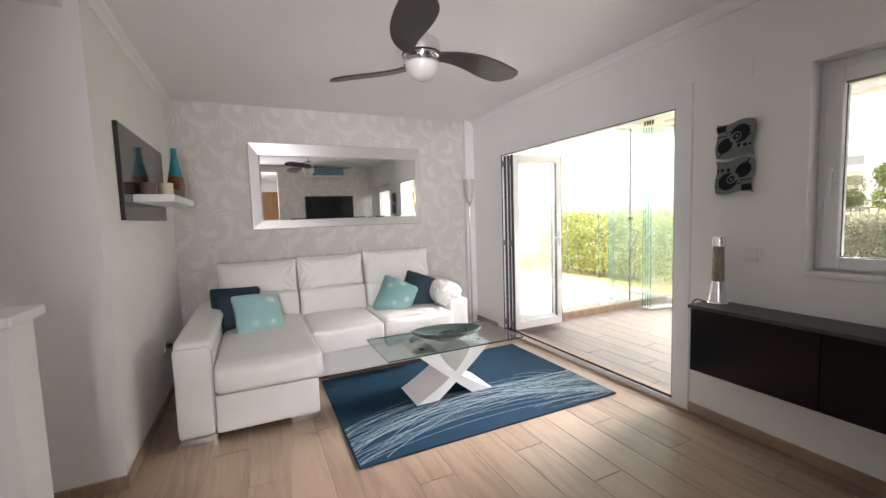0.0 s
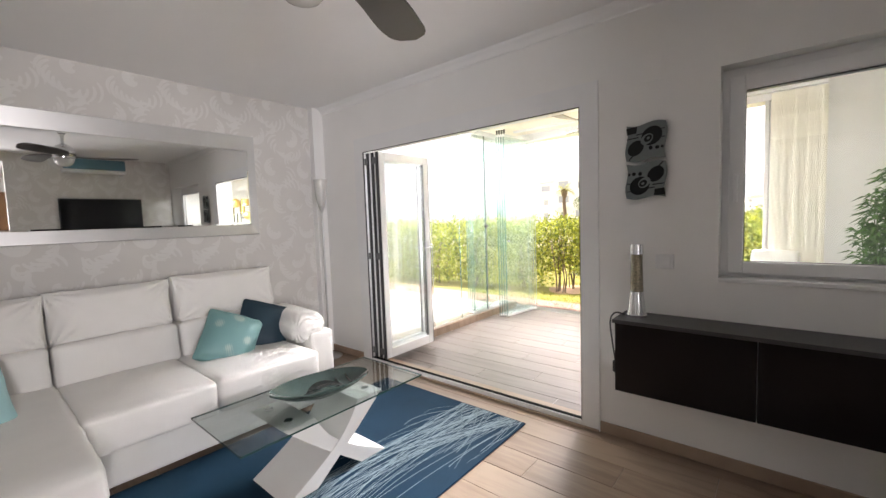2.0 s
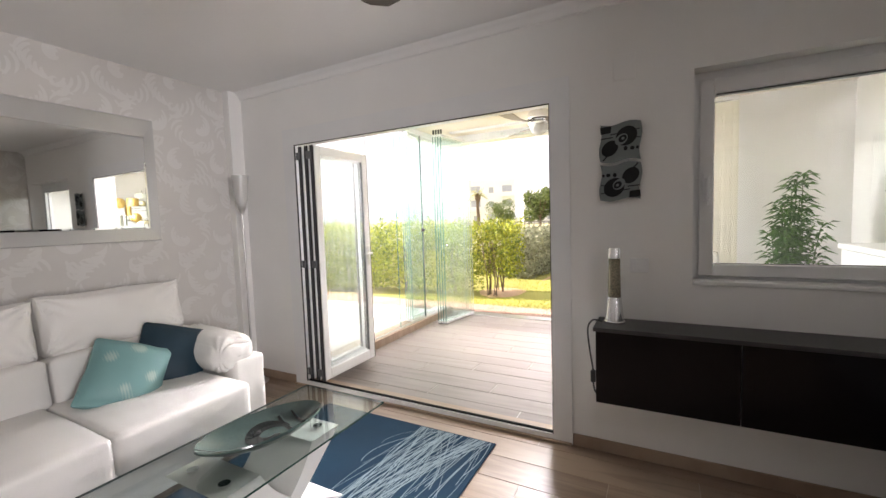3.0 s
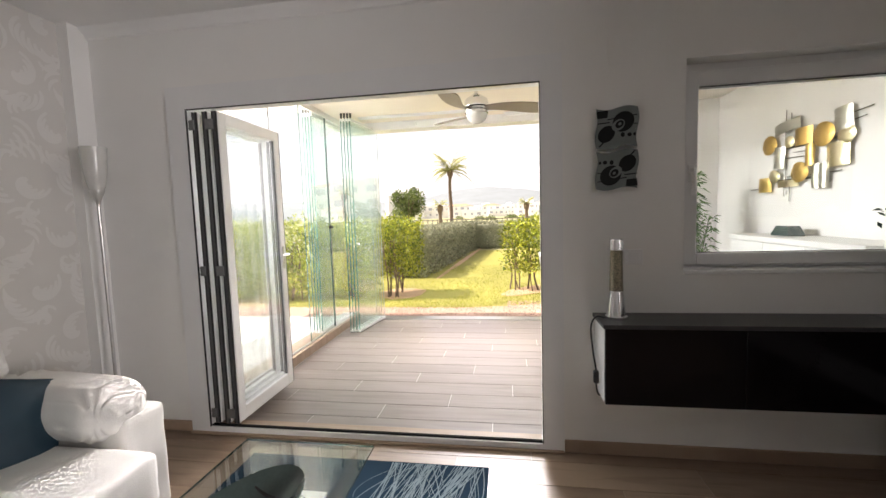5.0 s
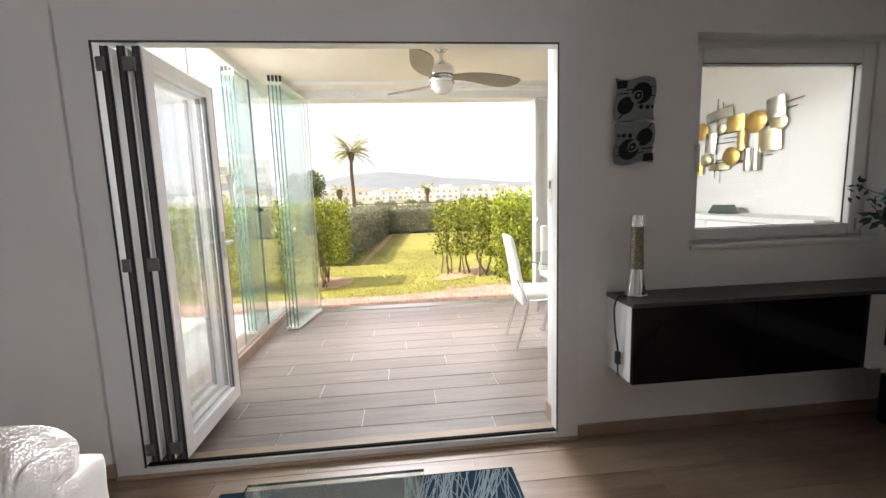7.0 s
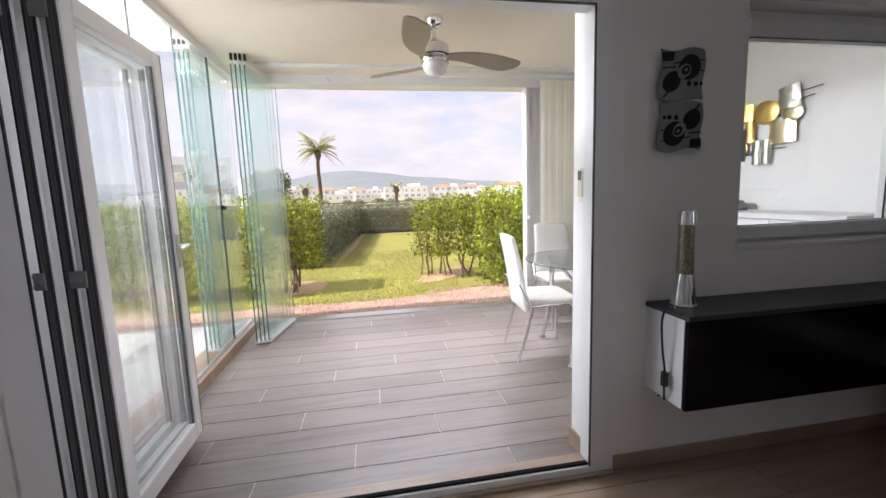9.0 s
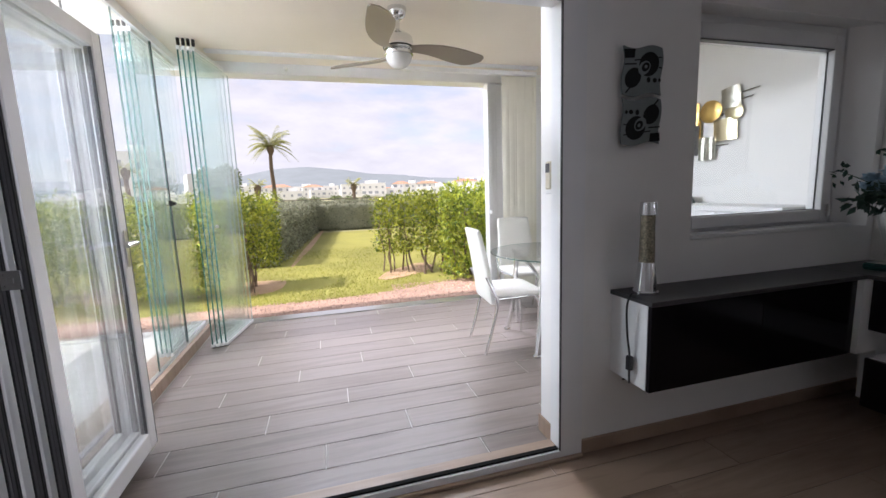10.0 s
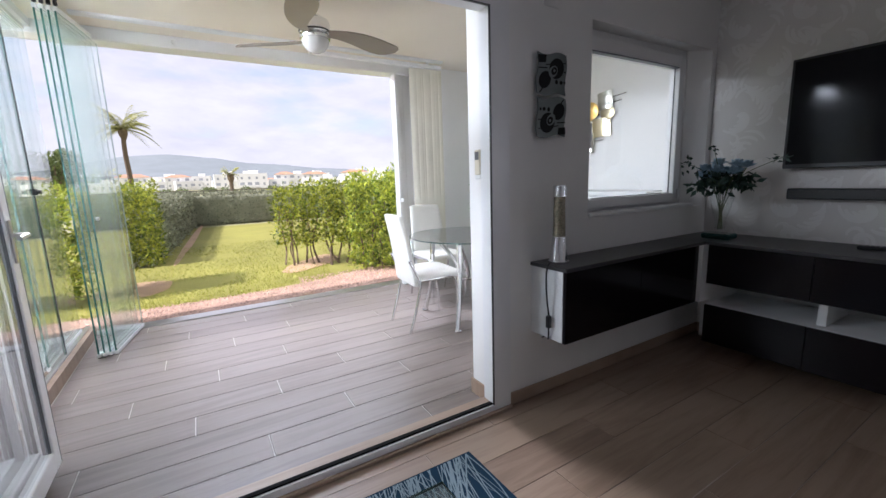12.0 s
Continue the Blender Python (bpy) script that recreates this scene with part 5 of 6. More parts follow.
# ---- small things on the units ----
gl = thing("glitter_lamp", "glitter lamp with chrome foot and cap on the cabinet", "lamp", at=(2.585, 1.672, 0.776))
part("foot", lathe(bmesh.new(), [(0.052, 0), (0.052, 0.012), (0.047, 0.018), (0.033, 0.135), (0.0325, 0.138)], 30), M_CHROME, gl, "polished chrome cone foot", 30)
part("bottle", lathe(bmesh.new(), [(0.0324, 0.1381), (0.0315, 0.17), (0.0305, 0.22), (0.0285, 0.30), (0.029, 0.338)], 30), M_GLITTER, gl, "glass filled with gold glitter fluid", 50)
part("cap", lathe(bmesh.new(), [(0.0291, 0.3381), (0.0345, 0.34), (0.032, 0.392), (0.030, 0.395)], 30), M_CHROME, gl, "polished chrome cap", 30)
cb = tube(bmesh.new(), bend([(2.57, 1.73, 0.782), (2.55, 1.775, 0.790), (2.545, 1.80, 0.74), (2.55, 1.79, 0.62), (2.55, 1.775, 0.52), (2.55, 1.775, 0.46), (2.56, 1.765, 0.40), (2.59, 1.735, 0.375), (2.63, 1.66, 0.366), (2.65, 1.68, 0.36), (2.64, 1.73, 0.365)], 6), 0.0045, 7)
bmesh.ops.translate(cb, verts=cb.verts, vec=(-2.585, -1.672, -0.776))
part("cable", cb, M_BLACK, gl, "black mains cable", 60)
part("cord_switch", box(bmesh.new(), -0.048, -0.022, 0.091, 0.115, -0.321, -0.256, 0.005), M_BLACK, gl, "black cord switch")

sp = thing("wall_switch", "white double wall switch plate", "switch")
part("plate", box(bmesh.new(), XD - 0.010, XD, 1.515, 1.605, 1.030, 1.108, 0.003), M_PVC, sp)
part("rocker", box(bmesh.new(), XD - 0.014, XD - 0.0101, 1.53, 1.588, 1.045, 1.094, 0.002), M_PVC, sp)
cp = thing("cover_plate", "white square blanking plate on the wall", "cover plate")
part("plate", box(bmesh.new(), XD - 0.004, XD, 1.578, 1.686, 2.04, 2.17, 0.001), M_WALL, cp)


def record_art(label, z0, z1, marks):
    """A wavy plate of grey fused glass enamelled with two records, a tone arm, lines and knobs."""
    a = thing("glass_wall_art", label, "wall art", "wall art pair")
    y0, y1, x = 1.552, 1.747, XD - 0.032
    n = 14
    pts = [(y0 + (y1 - y0) * i / n, z0 + 0.009 * math.sin(2 * math.pi * i / n)) for i in range(n + 1)]
    pts += [(y1 + 0.007 * math.sin(2 * math.pi * i / n), z0 + (z1 - z0) * i / n) for i in range(1, n)]
    pts += [(y1 - (y1 - y0) * i / n, z1 + 0.009 * math.sin(2 * math.pi * (1 - i / n))) for i in range(n + 1)]
    pts += [(y0 + 0.007 * math.sin(2 * math.pi * (1 - i / n)), z1 - (z1 - z0) * i / n) for i in range(1, n)]
    lay = lambda xx: Matrix(((0, 0, -1, xx), (1, 0, 0, 0), (0, 1, 0, 0), (0, 0, 0, 1)))
    ym, zm = (y0 + y1) / 2, (z0 + z1) / 2
    part("plate", prism(bmesh.new(), pts, 0.008, lay(x + 0.008)), M_ARTGLASS, a, "grey fused glass plate")
    part("standoff", boxes((x + 0.008, XD, ym - 0.015, ym + 0.015, zm - 0.02, zm + 0.02)), M_STEEL, a)
    disc = lambda u, v, r, k, rot: [(ym - u - r * math.cos(t) * math.cos(rot) + r * k * math.sin(t) * math.sin(rot), zm + v + r * math.cos(t) * math.sin(rot) + r * k * math.sin(t) * math.cos(rot)) for t in [2 * math.pi * i / 28 for i in range(28)]]
    for level, (name, m, kind, *d) in enumerate(marks):
        if kind == "disc":
            shape = disc(*d)
        elif kind == "line":
            (u0, v0), (u1, v1), w = d
            ln = math.hypot(u1 - u0, v1 - v0)
            nu, nv = -(v1 - v0) / ln * w, (u1 - u0) / ln * w
            shape = [(ym - u0 - nu, zm + v0 + nv), (ym - u1 - nu, zm + v1 + nv), (ym - u1 + nu, zm + v1 - nv), (ym - u0 + nu, zm + v0 - nv)]
        else:
            shape = [(ym - u, zm + v) for u, v in d]
        part(name, prism(bmesh.new(), shape, 0.0005, lay(x - 0.0004 * level)), m, a, ("black enamel " if m == M_INK else "pale glass ") + name)
    return a


def record_marks(f):
    """The motif in metres from the plate's middle; f turns it upside down."""
    p = lambda u, v: (u * f, v * f)
    return (
        ("line", M_INK, "line", p(-0.085, -0.092), p(0.0, 0.0), 0.0035),
        ("record", M_INK, "disc", *p(-0.050, -0.030), 0.046, 0.78, 0.8),
        ("record", M_INK, "disc", *p(0.030, 0.028), 0.054, 0.86, 0.7),
        ("label_ring", M_ARTGLASS, "disc", *p(0.006, 0.012), 0.034, 0.72, 0.7),
        ("hub", M_INK, "disc", *p(0.012, 0.016), 0.022, 0.75, 0.7),
        ("spindle", M_ARTGLASS, "disc", *p(0.013, 0.017), 0.008, 0.8, 0.7),
        ("corner_mark", M_INK, "shape", p(-0.098, 0.082), p(-0.042, 0.086), p(-0.046, 0.050), p(-0.094, 0.046)),
        ("line", M_INK, "line", p(-0.095, 0.022), p(-0.035, 0.026), 0.0028),
        ("line", M_INK, "line", p(-0.046, 0.040), p(0.0, 0.046), 0.0025),
        ("line", M_INK, "line", p(0.070, 0.056), p(0.094, 0.058), 0.0022),
        ("line", M_INK, "line", p(0.076, 0.016), p(0.096, 0.014), 0.0022),
        ("knob", M_INK, "disc", *p(0.026, -0.036), 0.0095, 1.2, 0.0),
        ("knob", M_INK, "disc", *p(0.058, -0.037), 0.0105, 0.9, 0.0),
        ("knob", M_INK, "disc", *p(0.082, -0.036), 0.0070, 1.1, 0.0),
    )


record_art("upper wavy grey glass plate with black record motif", 1.622, 1.815, record_marks(1))
record_art("lower wavy grey glass plate with black record motif, turned over", 1.418, 1.606, record_marks(-1))

vase = thing("flower_vase", "clear glass vase holding a spray of dusty blue flowers", "vase", at=(2.47, 0.30, 0.776))
part("bead_ring", boxes((-0.085, 0.085, -0.06, 0.06, 0, 0.035), bevel=0.008), M_TEALBEAD, vase, "teal glass block foot")
part("vase_glass", lathe(bmesh.new(), [(0.055, 0.0351), (0.03, 0.06), (0.032, 0.12), (0.055, 0.20), (0.07, 0.27), (0.05, 0.32), (0.047, 0.318), (0.066, 0.268), (0.05, 0.20), (0.028, 0.12), (0.026, 0.07)], 28), M_GLASS, vase, "clear glass vase", 60)
rnd = random.Random(5)
st = bmesh.new()
heads = [(-0.08, 0.02, 0.465), (0.07, 0.09, 0.44), (0.01, 0.05, 0.475), (-0.13, 0.01, 0.455), (0.05, -0.02, 0.445), (-0.02, 0.13, 0.43), (-0.05, -0.05, 0.43), (-0.10, 0.09, 0.42), (0.03, 0.10, 0.40), (0.11, 0.03, 0.40), (-0.02, 0.01, 0.42)]
for hx, hy, hz in heads:
    tube(st, bend([(rnd.gauss(0, 0.01), rnd.gauss(0, 0.01), 0.06), (hx * 0.1, hy * 0.1, 0.2), (hx * 0.5, hy * 0.5, 0.34), (hx, hy, hz)], 5), 0.003, 6)
part("stems", st, M_STEMS, vase, "green flower stems")
for hx, hy, hz in heads:
    fb = bmesh.new()
    for ring_n, (r, cnt, tilt) in enumerate(((0.030, 5, 0.25), (0.035, 8, 0.7), (0.037, 10, 1.15), (0.036, 11, 1.6))):
        for k in range(cnt):
            a = 2 * math.pi * k / cnt + ring_n * 0.4
            dv = Vector((math.cos(a) * math.sin(tilt), math.sin(a) * math.sin(tilt), math.cos(tilt)))
            sd = Vector((-math.sin(a), math.cos(a), 0))
            c = Vector((hx, hy, hz))
            vs = [fb.verts.new(c + p) for p in (dv * 0.003, dv * 0.6 * r * 1.5 + sd * r * 0.55, dv * r * 1.6 + sd * r * 0.2, dv * r * 1.6 - sd * r * 0.2, dv * 0.6 * r * 1.5 - sd * r * 0.55)]
            fb.faces.new(vs)
    part("bloom", fb, M_BLOOM, vase, "dusty blue bloom")
vv, ff = [], []
for k in range(210):
    a, rr = rnd.uniform(0, 6.28), 0.15 * rnd.random() ** 0.6
    leaves(vv, ff, Vector((-0.02 + rr * 1.15 * math.cos(a), 0.05 + rr * math.sin(a), 0.365 + rnd.gauss(0, 0.026))), 0.06, 0.0, rnd, 0.5)
for base in ((-0.30, -0.02, 0.51), (-0.27, 0.0, 0.50), (0.10, 0.23, 0.52), (0.13, 0.22, 0.47), (0.0, 0.14, 0.57), (0.04, 0.20, 0.44)):
    for k in range(7):
        leaves(vv, ff, Vector(base) + Vector((rnd.gauss(0, 0.018), rnd.gauss(0, 0.018), rnd.gauss(0, 0.016))), 0.035, 0.0, rnd, 0.5)
joined("foliage", vv, ff, M_SPRAY, vase, "dark green leaves")
tw = bmesh.new()
for tip in ((-0.30, -0.02, 0.51), (0.12, 0.23, 0.50), (0.0, 0.14, 0.57)):
    tube(tw, bend([(0, 0, 0.30), (tip[0] * 0.4, tip[1] * 0.4, 0.42), tip], 5), 0.002, 5)
part("twigs", tw, M_STEMS, vase)

# ---- terrace things ----
ph = thing("post_handle", "small white pull on the terrace frame post", "handle")
part("grip", box(bmesh.new(), TX - 0.16, TX - 0.10, 1.205, 1.228, 0.98, 1.02, 0.004), M_PVC, ph)
kp = thing("wall_remote", "white air-conditioner remote in its wall holder", "remote control")
part("holder", box(bmesh.new(), 2.785, 2.837, DY0 + 0.0782, DY0 + 0.102, 1.215, 1.28, 0.004), M_WHITE, kp)
part("remote_body", box(bmesh.new(), 2.788, 2.834, DY0 + 0.084, DY0 + 0.108, 1.235, 1.36, 0.008, segs=2), M_CANDLE, kp, "cream plastic remote")
part("display", boxes((2.795, 2.827, DY0 + 0.1081, DY0 + 0.109, 1.31, 1.35)), M_GREY, kp, "grey display")
cs = thing("ceiling_sensor", "small white sensor on the lintel", "sensor")
part("dome", lathe(bmesh.new(), [(0.012, 0), (0.02, 0.01), (0.02, 0.03), (0.008, 0.04)], 14, turn=pose(TX - 0.14, 3.25, 2.40, 0, 0, 0)), M_WHITE, cs)

dt = thing("dining_table", "round glass dining table on curved chrome legs", "table", at=(4.05, 1.20, 0))
part("tabletop", lathe(bmesh.new(), [(0.537, 0.7281), (0.54, 0.731), (0.54, 0.737), (0.537, 0.74)], 64), M_DTABLE, dt, "round glass top")
rim = lathe(bmesh.new(), [(0.5405, 0.7315), (0.5415, 0.7325), (0.5415, 0.7365), (0.5405, 0.7375)], 64)
for f in [f for f in rim.faces if len(f.verts) > 4]:
    rim.faces.remove(f)
part("glass_rim", rim, M_EDGE, dt, "green glass edge")
for k in range(4):
    a = radians(40 + 90 * k)
    c, s = math.cos(a), math.sin(a)
    lg = tube(bmesh.new(), bend([(0.10 * c, 0.10 * s, 0.36), (0.16 * c, 0.16 * s, 0.50), (0.30 * c, 0.30 * s, 0.66), (0.40 * c, 0.40 * s, 0.722)], 6), 0.017, 10)
    part("brace", lg, M_CHROME, dt, "curved chrome brace", 50)
    lg = tube(bmesh.new(), bend([(0.36 * c, 0.36 * s, 0.722), (0.37 * c, 0.37 * s, 0.55), (0.40 * c, 0.40 * s, 0.25), (0.46 * c, 0.46 * s, 0.012)], 6), 0.021, 10)
    part("leg", lg, M_CHROME, dt, "chrome tube leg", 50)
    part("foot", lathe(bmesh.new(), [(0.028, 0), (0.03, 0.01), (0.022, 0.018)], 14, at=(0.46 * c, 0.46 * s, 0)), M_CHROME, dt)
part("hub", lathe(bmesh.new(), [(0.11, 0.345), (0.12, 0.36), (0.11, 0.375)], 24), M_CHROME, dt)


def dining_chair(at, rz):
    """High-backed white chair on bowed chrome legs; it looks along its +y."""
    c = thing("dining_chair", "white leatherette high-backed dining chair on chrome legs", "chair", "dining chairs", at=at, rz=rz)
    part("seat", soft(bmesh.new(), 0.42, 0.41, 0.055, 0.025, pose(0, 0.0, 0.455), 10, 0.012), M_SEAT, c, "padded white seat", 50)
    bb = bmesh.new()
    soft(bb, 0.41, 0.045, 0.60, 0.018, pose(0, 0, 0), 10, 0.006)
    for v in bb.verts:
        z = v.co.z + 0.30
        t = z / 0.60
        v.co.x *= 1 - 0.16 * t
        v.co.y += -0.19 - 0.015 * math.sin(math.pi * t) - 0.10 * t * t
        v.co.z = 0.38 + 0.95 * z
    part("backrest", bb, M_SEAT, c, "tall white backrest", 50)
    for s in (-1, 1):
        part("back_leg", tube(bmesh.new(), bend([(0.205 * s, -0.245, 0.60), (0.212 * s, -0.20, 0.50), (0.215 * s, -0.165, 0.40), (0.212 * s, -0.20, 0.22), (0.21 * s, -0.265, 0.0)], 6), 0.011, 9), M_CHROME, c, "bowed chrome tube", 50)
        part("front_leg", tube(bmesh.new(), bend([(0.19 * s, 0.14, 0.43), (0.192 * s, 0.175, 0.37), (0.194 * s, 0.19, 0.2), (0.195 * s, 0.195, 0.0)], 6), 0.011, 9), M_CHROME, c, "chrome tube", 50)
        part("side_rail", tube(bmesh.new(), [(0.20 * s, -0.16, 0.42), (0.19 * s, 0.14, 0.43)], 0.010, 8), M_CHROME, c, "chrome tube")
    return c


dining_chair((4.115, 1.615, 0), 176)
dining_chair((4.74, 1.13, 0), 90)
dining_chair((3.46, 1.12, 0), -90)

sbd = thing("sideboard", "white sideboard along the terrace side wall", "sideboard")
part("body", boxes((3.02, 4.34, TYR + 0.013, 0.26, 0.05, 1.035)), M_WHITE, sbd)
part("top", box(bmesh.new(), 3.0, 4.37, TYR + 0.013, 0.29, 1.0352, 1.075, 0.004), M_WHITE, sbd)
part("plinth", boxes((3.04, 4.32, TYR + 0.02, 0.22, 0, 0.0498)), M_GREY, sbd)
for a, b in ((3.022, 3.459), (3.463, 3.899), (3.903, 4.338)):
    part("door", box(bmesh.new(), a, b, 0.2602, 0.278, 0.055, 1.03, 0.002), M_WHITE, sbd)
bw = thing("square_bowl", "small teal flared bowl on the sideboard", "bowl", at=(3.97, 0.07, 1.075))
bb = bmesh.new()
rg = [[bb.verts.new((r * math.cos(radians(45 + 90 * k)) * 1.35, r * math.sin(radians(45 + 90 * k)) * 0.8, z)) for k in range(4)] for r, z in ((0.10, 0.0), (0.105, 0.008), (0.072, 0.075), (0.066, 0.075))]
for a, b in zip(rg, rg[1:]):
    for k in range(4):
        bb.faces.new((a[k], a[(k + 1) % 4], b[(k + 1) % 4], b[k]))
bb.faces.new(rg[0][::-1])
bb.faces.new(rg[-1])
part("bowl_body", bb, M_TEALGL, bw)

# metal wall sculpture
sc = thing("metal_wall_sculpture", "abstract wall sculpture of gold and pewter plates on wires", "wall art")
SX, SZ = 4.05, 1.68


def plate(name, u, v, shape, a, b, rot, m, label, dy=0.03, seed=0):
    """A plate at u along the wall and v up; discs bulge, oblongs curl."""
    bm = bmesh.new()
    ca, sa = math.cos(radians(rot)), math.sin(radians(rot))
    n = 8
    grid = []
    for i in range(n + 1):
        row = []
        for k in range(n + 1):
            p, q = 2 * i / n - 1, 2 * k / n - 1
            if shape == "disc":
                p, q = p * math.sqrt(1 - q * q / 2), q * math.sqrt(1 - p * p / 2)
                lift = 0.018 * (1 - p * p - q * q * 0.6)
            else:
                lift = 0.022 * (1 - p * p)
            lift += 0.005 * noise.noise(Vector((p * 3 + seed, q * 3, seed)))
            row.append(bm.verts.new((SX + u + (p * a * ca - q * b * sa), TYR + dy + lift, SZ + v + (p * a * sa + q * b * ca))))
        grid.append(row)
    for i in range(n):
        for k in range(n):
            bm.faces.new((grid[i][k], grid[i + 1][k], grid[i + 1][k + 1], grid[i][k + 1]))
    geom = bmesh.ops.extrude_face_region(bm, geom=list(bm.faces))
    for vtx in [g for g in geom["geom"] if isinstance(g, bmesh.types.BMVert)]:
        vtx.co.y -= 0.003
    return part(name, bm, m, sc, label, 50)


for u, v, shape, a, b, rot, m, lab in (
    (0.39, 0.14, "disc", 0.095, 0.080, 0, M_GOLD, "crumpled gold disc"), (0.18, 0.255, "rect", 0.150, 0.045, -6, M_PEWTER, "curled pewter plate"),
    (0.145, 0.13, "disc", 0.055, 0.047, 0, M_CHAMP, "champagne disc"), (-0.01, 0.15, "rect", 0.093, 0.066, 0, M_GOLD, "hammered gold plate"),
    (-0.21, 0.127, "disc", 0.099, 0.087, 0, M_GOLD, "crumpled gold disc"), (-0.38, 0.20, "rect", 0.078, 0.078, -6, M_PEWTER, "curled pewter plate"),
    (-0.41, 0.09, "disc", 0.074, 0.066, 0, M_CHAMP, "champagne disc"), (-0.345, -0.035, "rect", 0.097, 0.082, -4, M_CHAMP, "curled champagne plate"),
    (-0.083, -0.003, "rect", 0.046, 0.080, 0, M_GOLD, "gold strip"), (0.262, 0.018, "rect", 0.065, 0.090, 4, M_PEWTER, "pewter strip"),
    (0.022, -0.12, "disc", 0.094, 0.079, 0, M_GOLD, "hammered gold disc"), (0.32, -0.13, "disc", 0.070, 0.056, 0, M_CHAMP, "champagne disc"),
    (0.44, -0.195, "rect", 0.088, 0.062, 0, M_GOLD, "gold plate"), (0.15, -0.20, "rect", 0.120, 0.027, 0, M_CHAMP, "champagne strip"),
    (-0.155, -0.165, "rect", 0.041, 0.092, 0, M_PEWTER, "pewter strip"), (-0.23, -0.168, "rect", 0.041, 0.088, 0, M_PEWTER, "pewter strip")):
    plate("metal_plate", u, v, shape, a, b, rot, m, lab, 0.03, u * 9)
for a, b in (((0.21, 0.40), (0.212, 0.20)), ((0.148, 0.36), (0.15, 0.30)), ((-0.449, 0.225), (-0.587, 0.235)), ((-0.453, 0.175), (-0.542, 0.185)), ((0.12, 0.044), (-0.044, 0.036)), ((0.214, 0.007), (0.0, 0.0)), ((-0.075, -0.151), (-0.367, -0.145)), ((0.213, -0.212), (0.21, -0.30)), ((0.148, -0.217), (0.145, -0.344)), ((0.204, -0.143), (0.12, -0.143)), ((0.212, 0.20), (0.20, -0.225)), ((0.50, -0.22), (0.66, -0.225))):
    part("wire", tube(bmesh.new(), [(SX + a[0], TYR + 0.018, SZ + a[1]), (SX + b[0], TYR + 0.018, SZ + b[1])], 0.004, 6), M_WIRE, sc, "dark metal rod")
part("wall_bracket", boxes((SX - 0.3, SX + 0.3, TYR, TYR + 0.014, SZ + 0.08, SZ + 0.10), (SX - 0.2, SX + 0.4, TYR, TYR + 0.014, SZ - 0.18, SZ - 0.16)), M_WIRE, sc)

pl = thing("potted_plant", "tall artificial bamboo palm in a dark pot", "plant", at=(4.70, 0.45, 0))
part("pot", lathe(bmesh.new(), [(0.12, 0), (0.15, 0.28), (0.155, 0.30), (0.135, 0.30), (0.12, 0.26)], 28), M_POT, pl, "", 40)
rnd = random.Random(8)
vv, ff = [], []
stm = bmesh.new()
for k in range(11):
    a = rnd.uniform(0, 6.28)
    lean = rnd.uniform(0.05, 1.0)
    top = Vector((0.17 * math.cos(a) * lean, 0.17 * math.sin(a) * lean, 1.72 - 0.62 * lean))
    base = Vector((0.05 * math.cos(a), 0.05 * math.sin(a), 0.26))
    tube(stm, bend([base, base.lerp(top, 0.5) + Vector((0.02, 0.01, 0)), top], 6), 0.006, 6, 0.003)
    for j in range(9):
        t = 0.42 + 0.58 * j / 8 + rnd.gauss(0, 0.015)
        p = base.lerp(top, t)
        turn0 = rnd.uniform(0, 6.28)
        for s in range(11):
            b2 = turn0 + s * 0.571 + rnd.gauss(0, 0.12)
            d = Vector((math.cos(b2), math.sin(b2), rnd.uniform(-0.1, 0.7))).normalized()
            ln = rnd.uniform(0.08, 0.14)
            side_v = d.cross(Vector((0, 0, 1))).normalized() * 0.013
            q = p + d * 0.02 + Vector((0, 0, rnd.gauss(0, 0.015)))
            i = len(vv)
            vv += [q, q + d * ln * 0.42 + side_v, q + d * ln + Vector((0, 0, -0.045)), q + d * ln * 0.42 - side_v, q + d * ln * 0.5 + Vector((0, 0, 0.006))]
            ff += [(i, i + 1, i + 4), (i + 1, i + 2, i + 4), (i + 4, i + 2, i + 3), (i, i + 4, i + 3)]
part("stems", stm, M_STEMS, pl)
joined("foliage", vv, ff, M_PLANT, pl, "narrow dark green leaves")

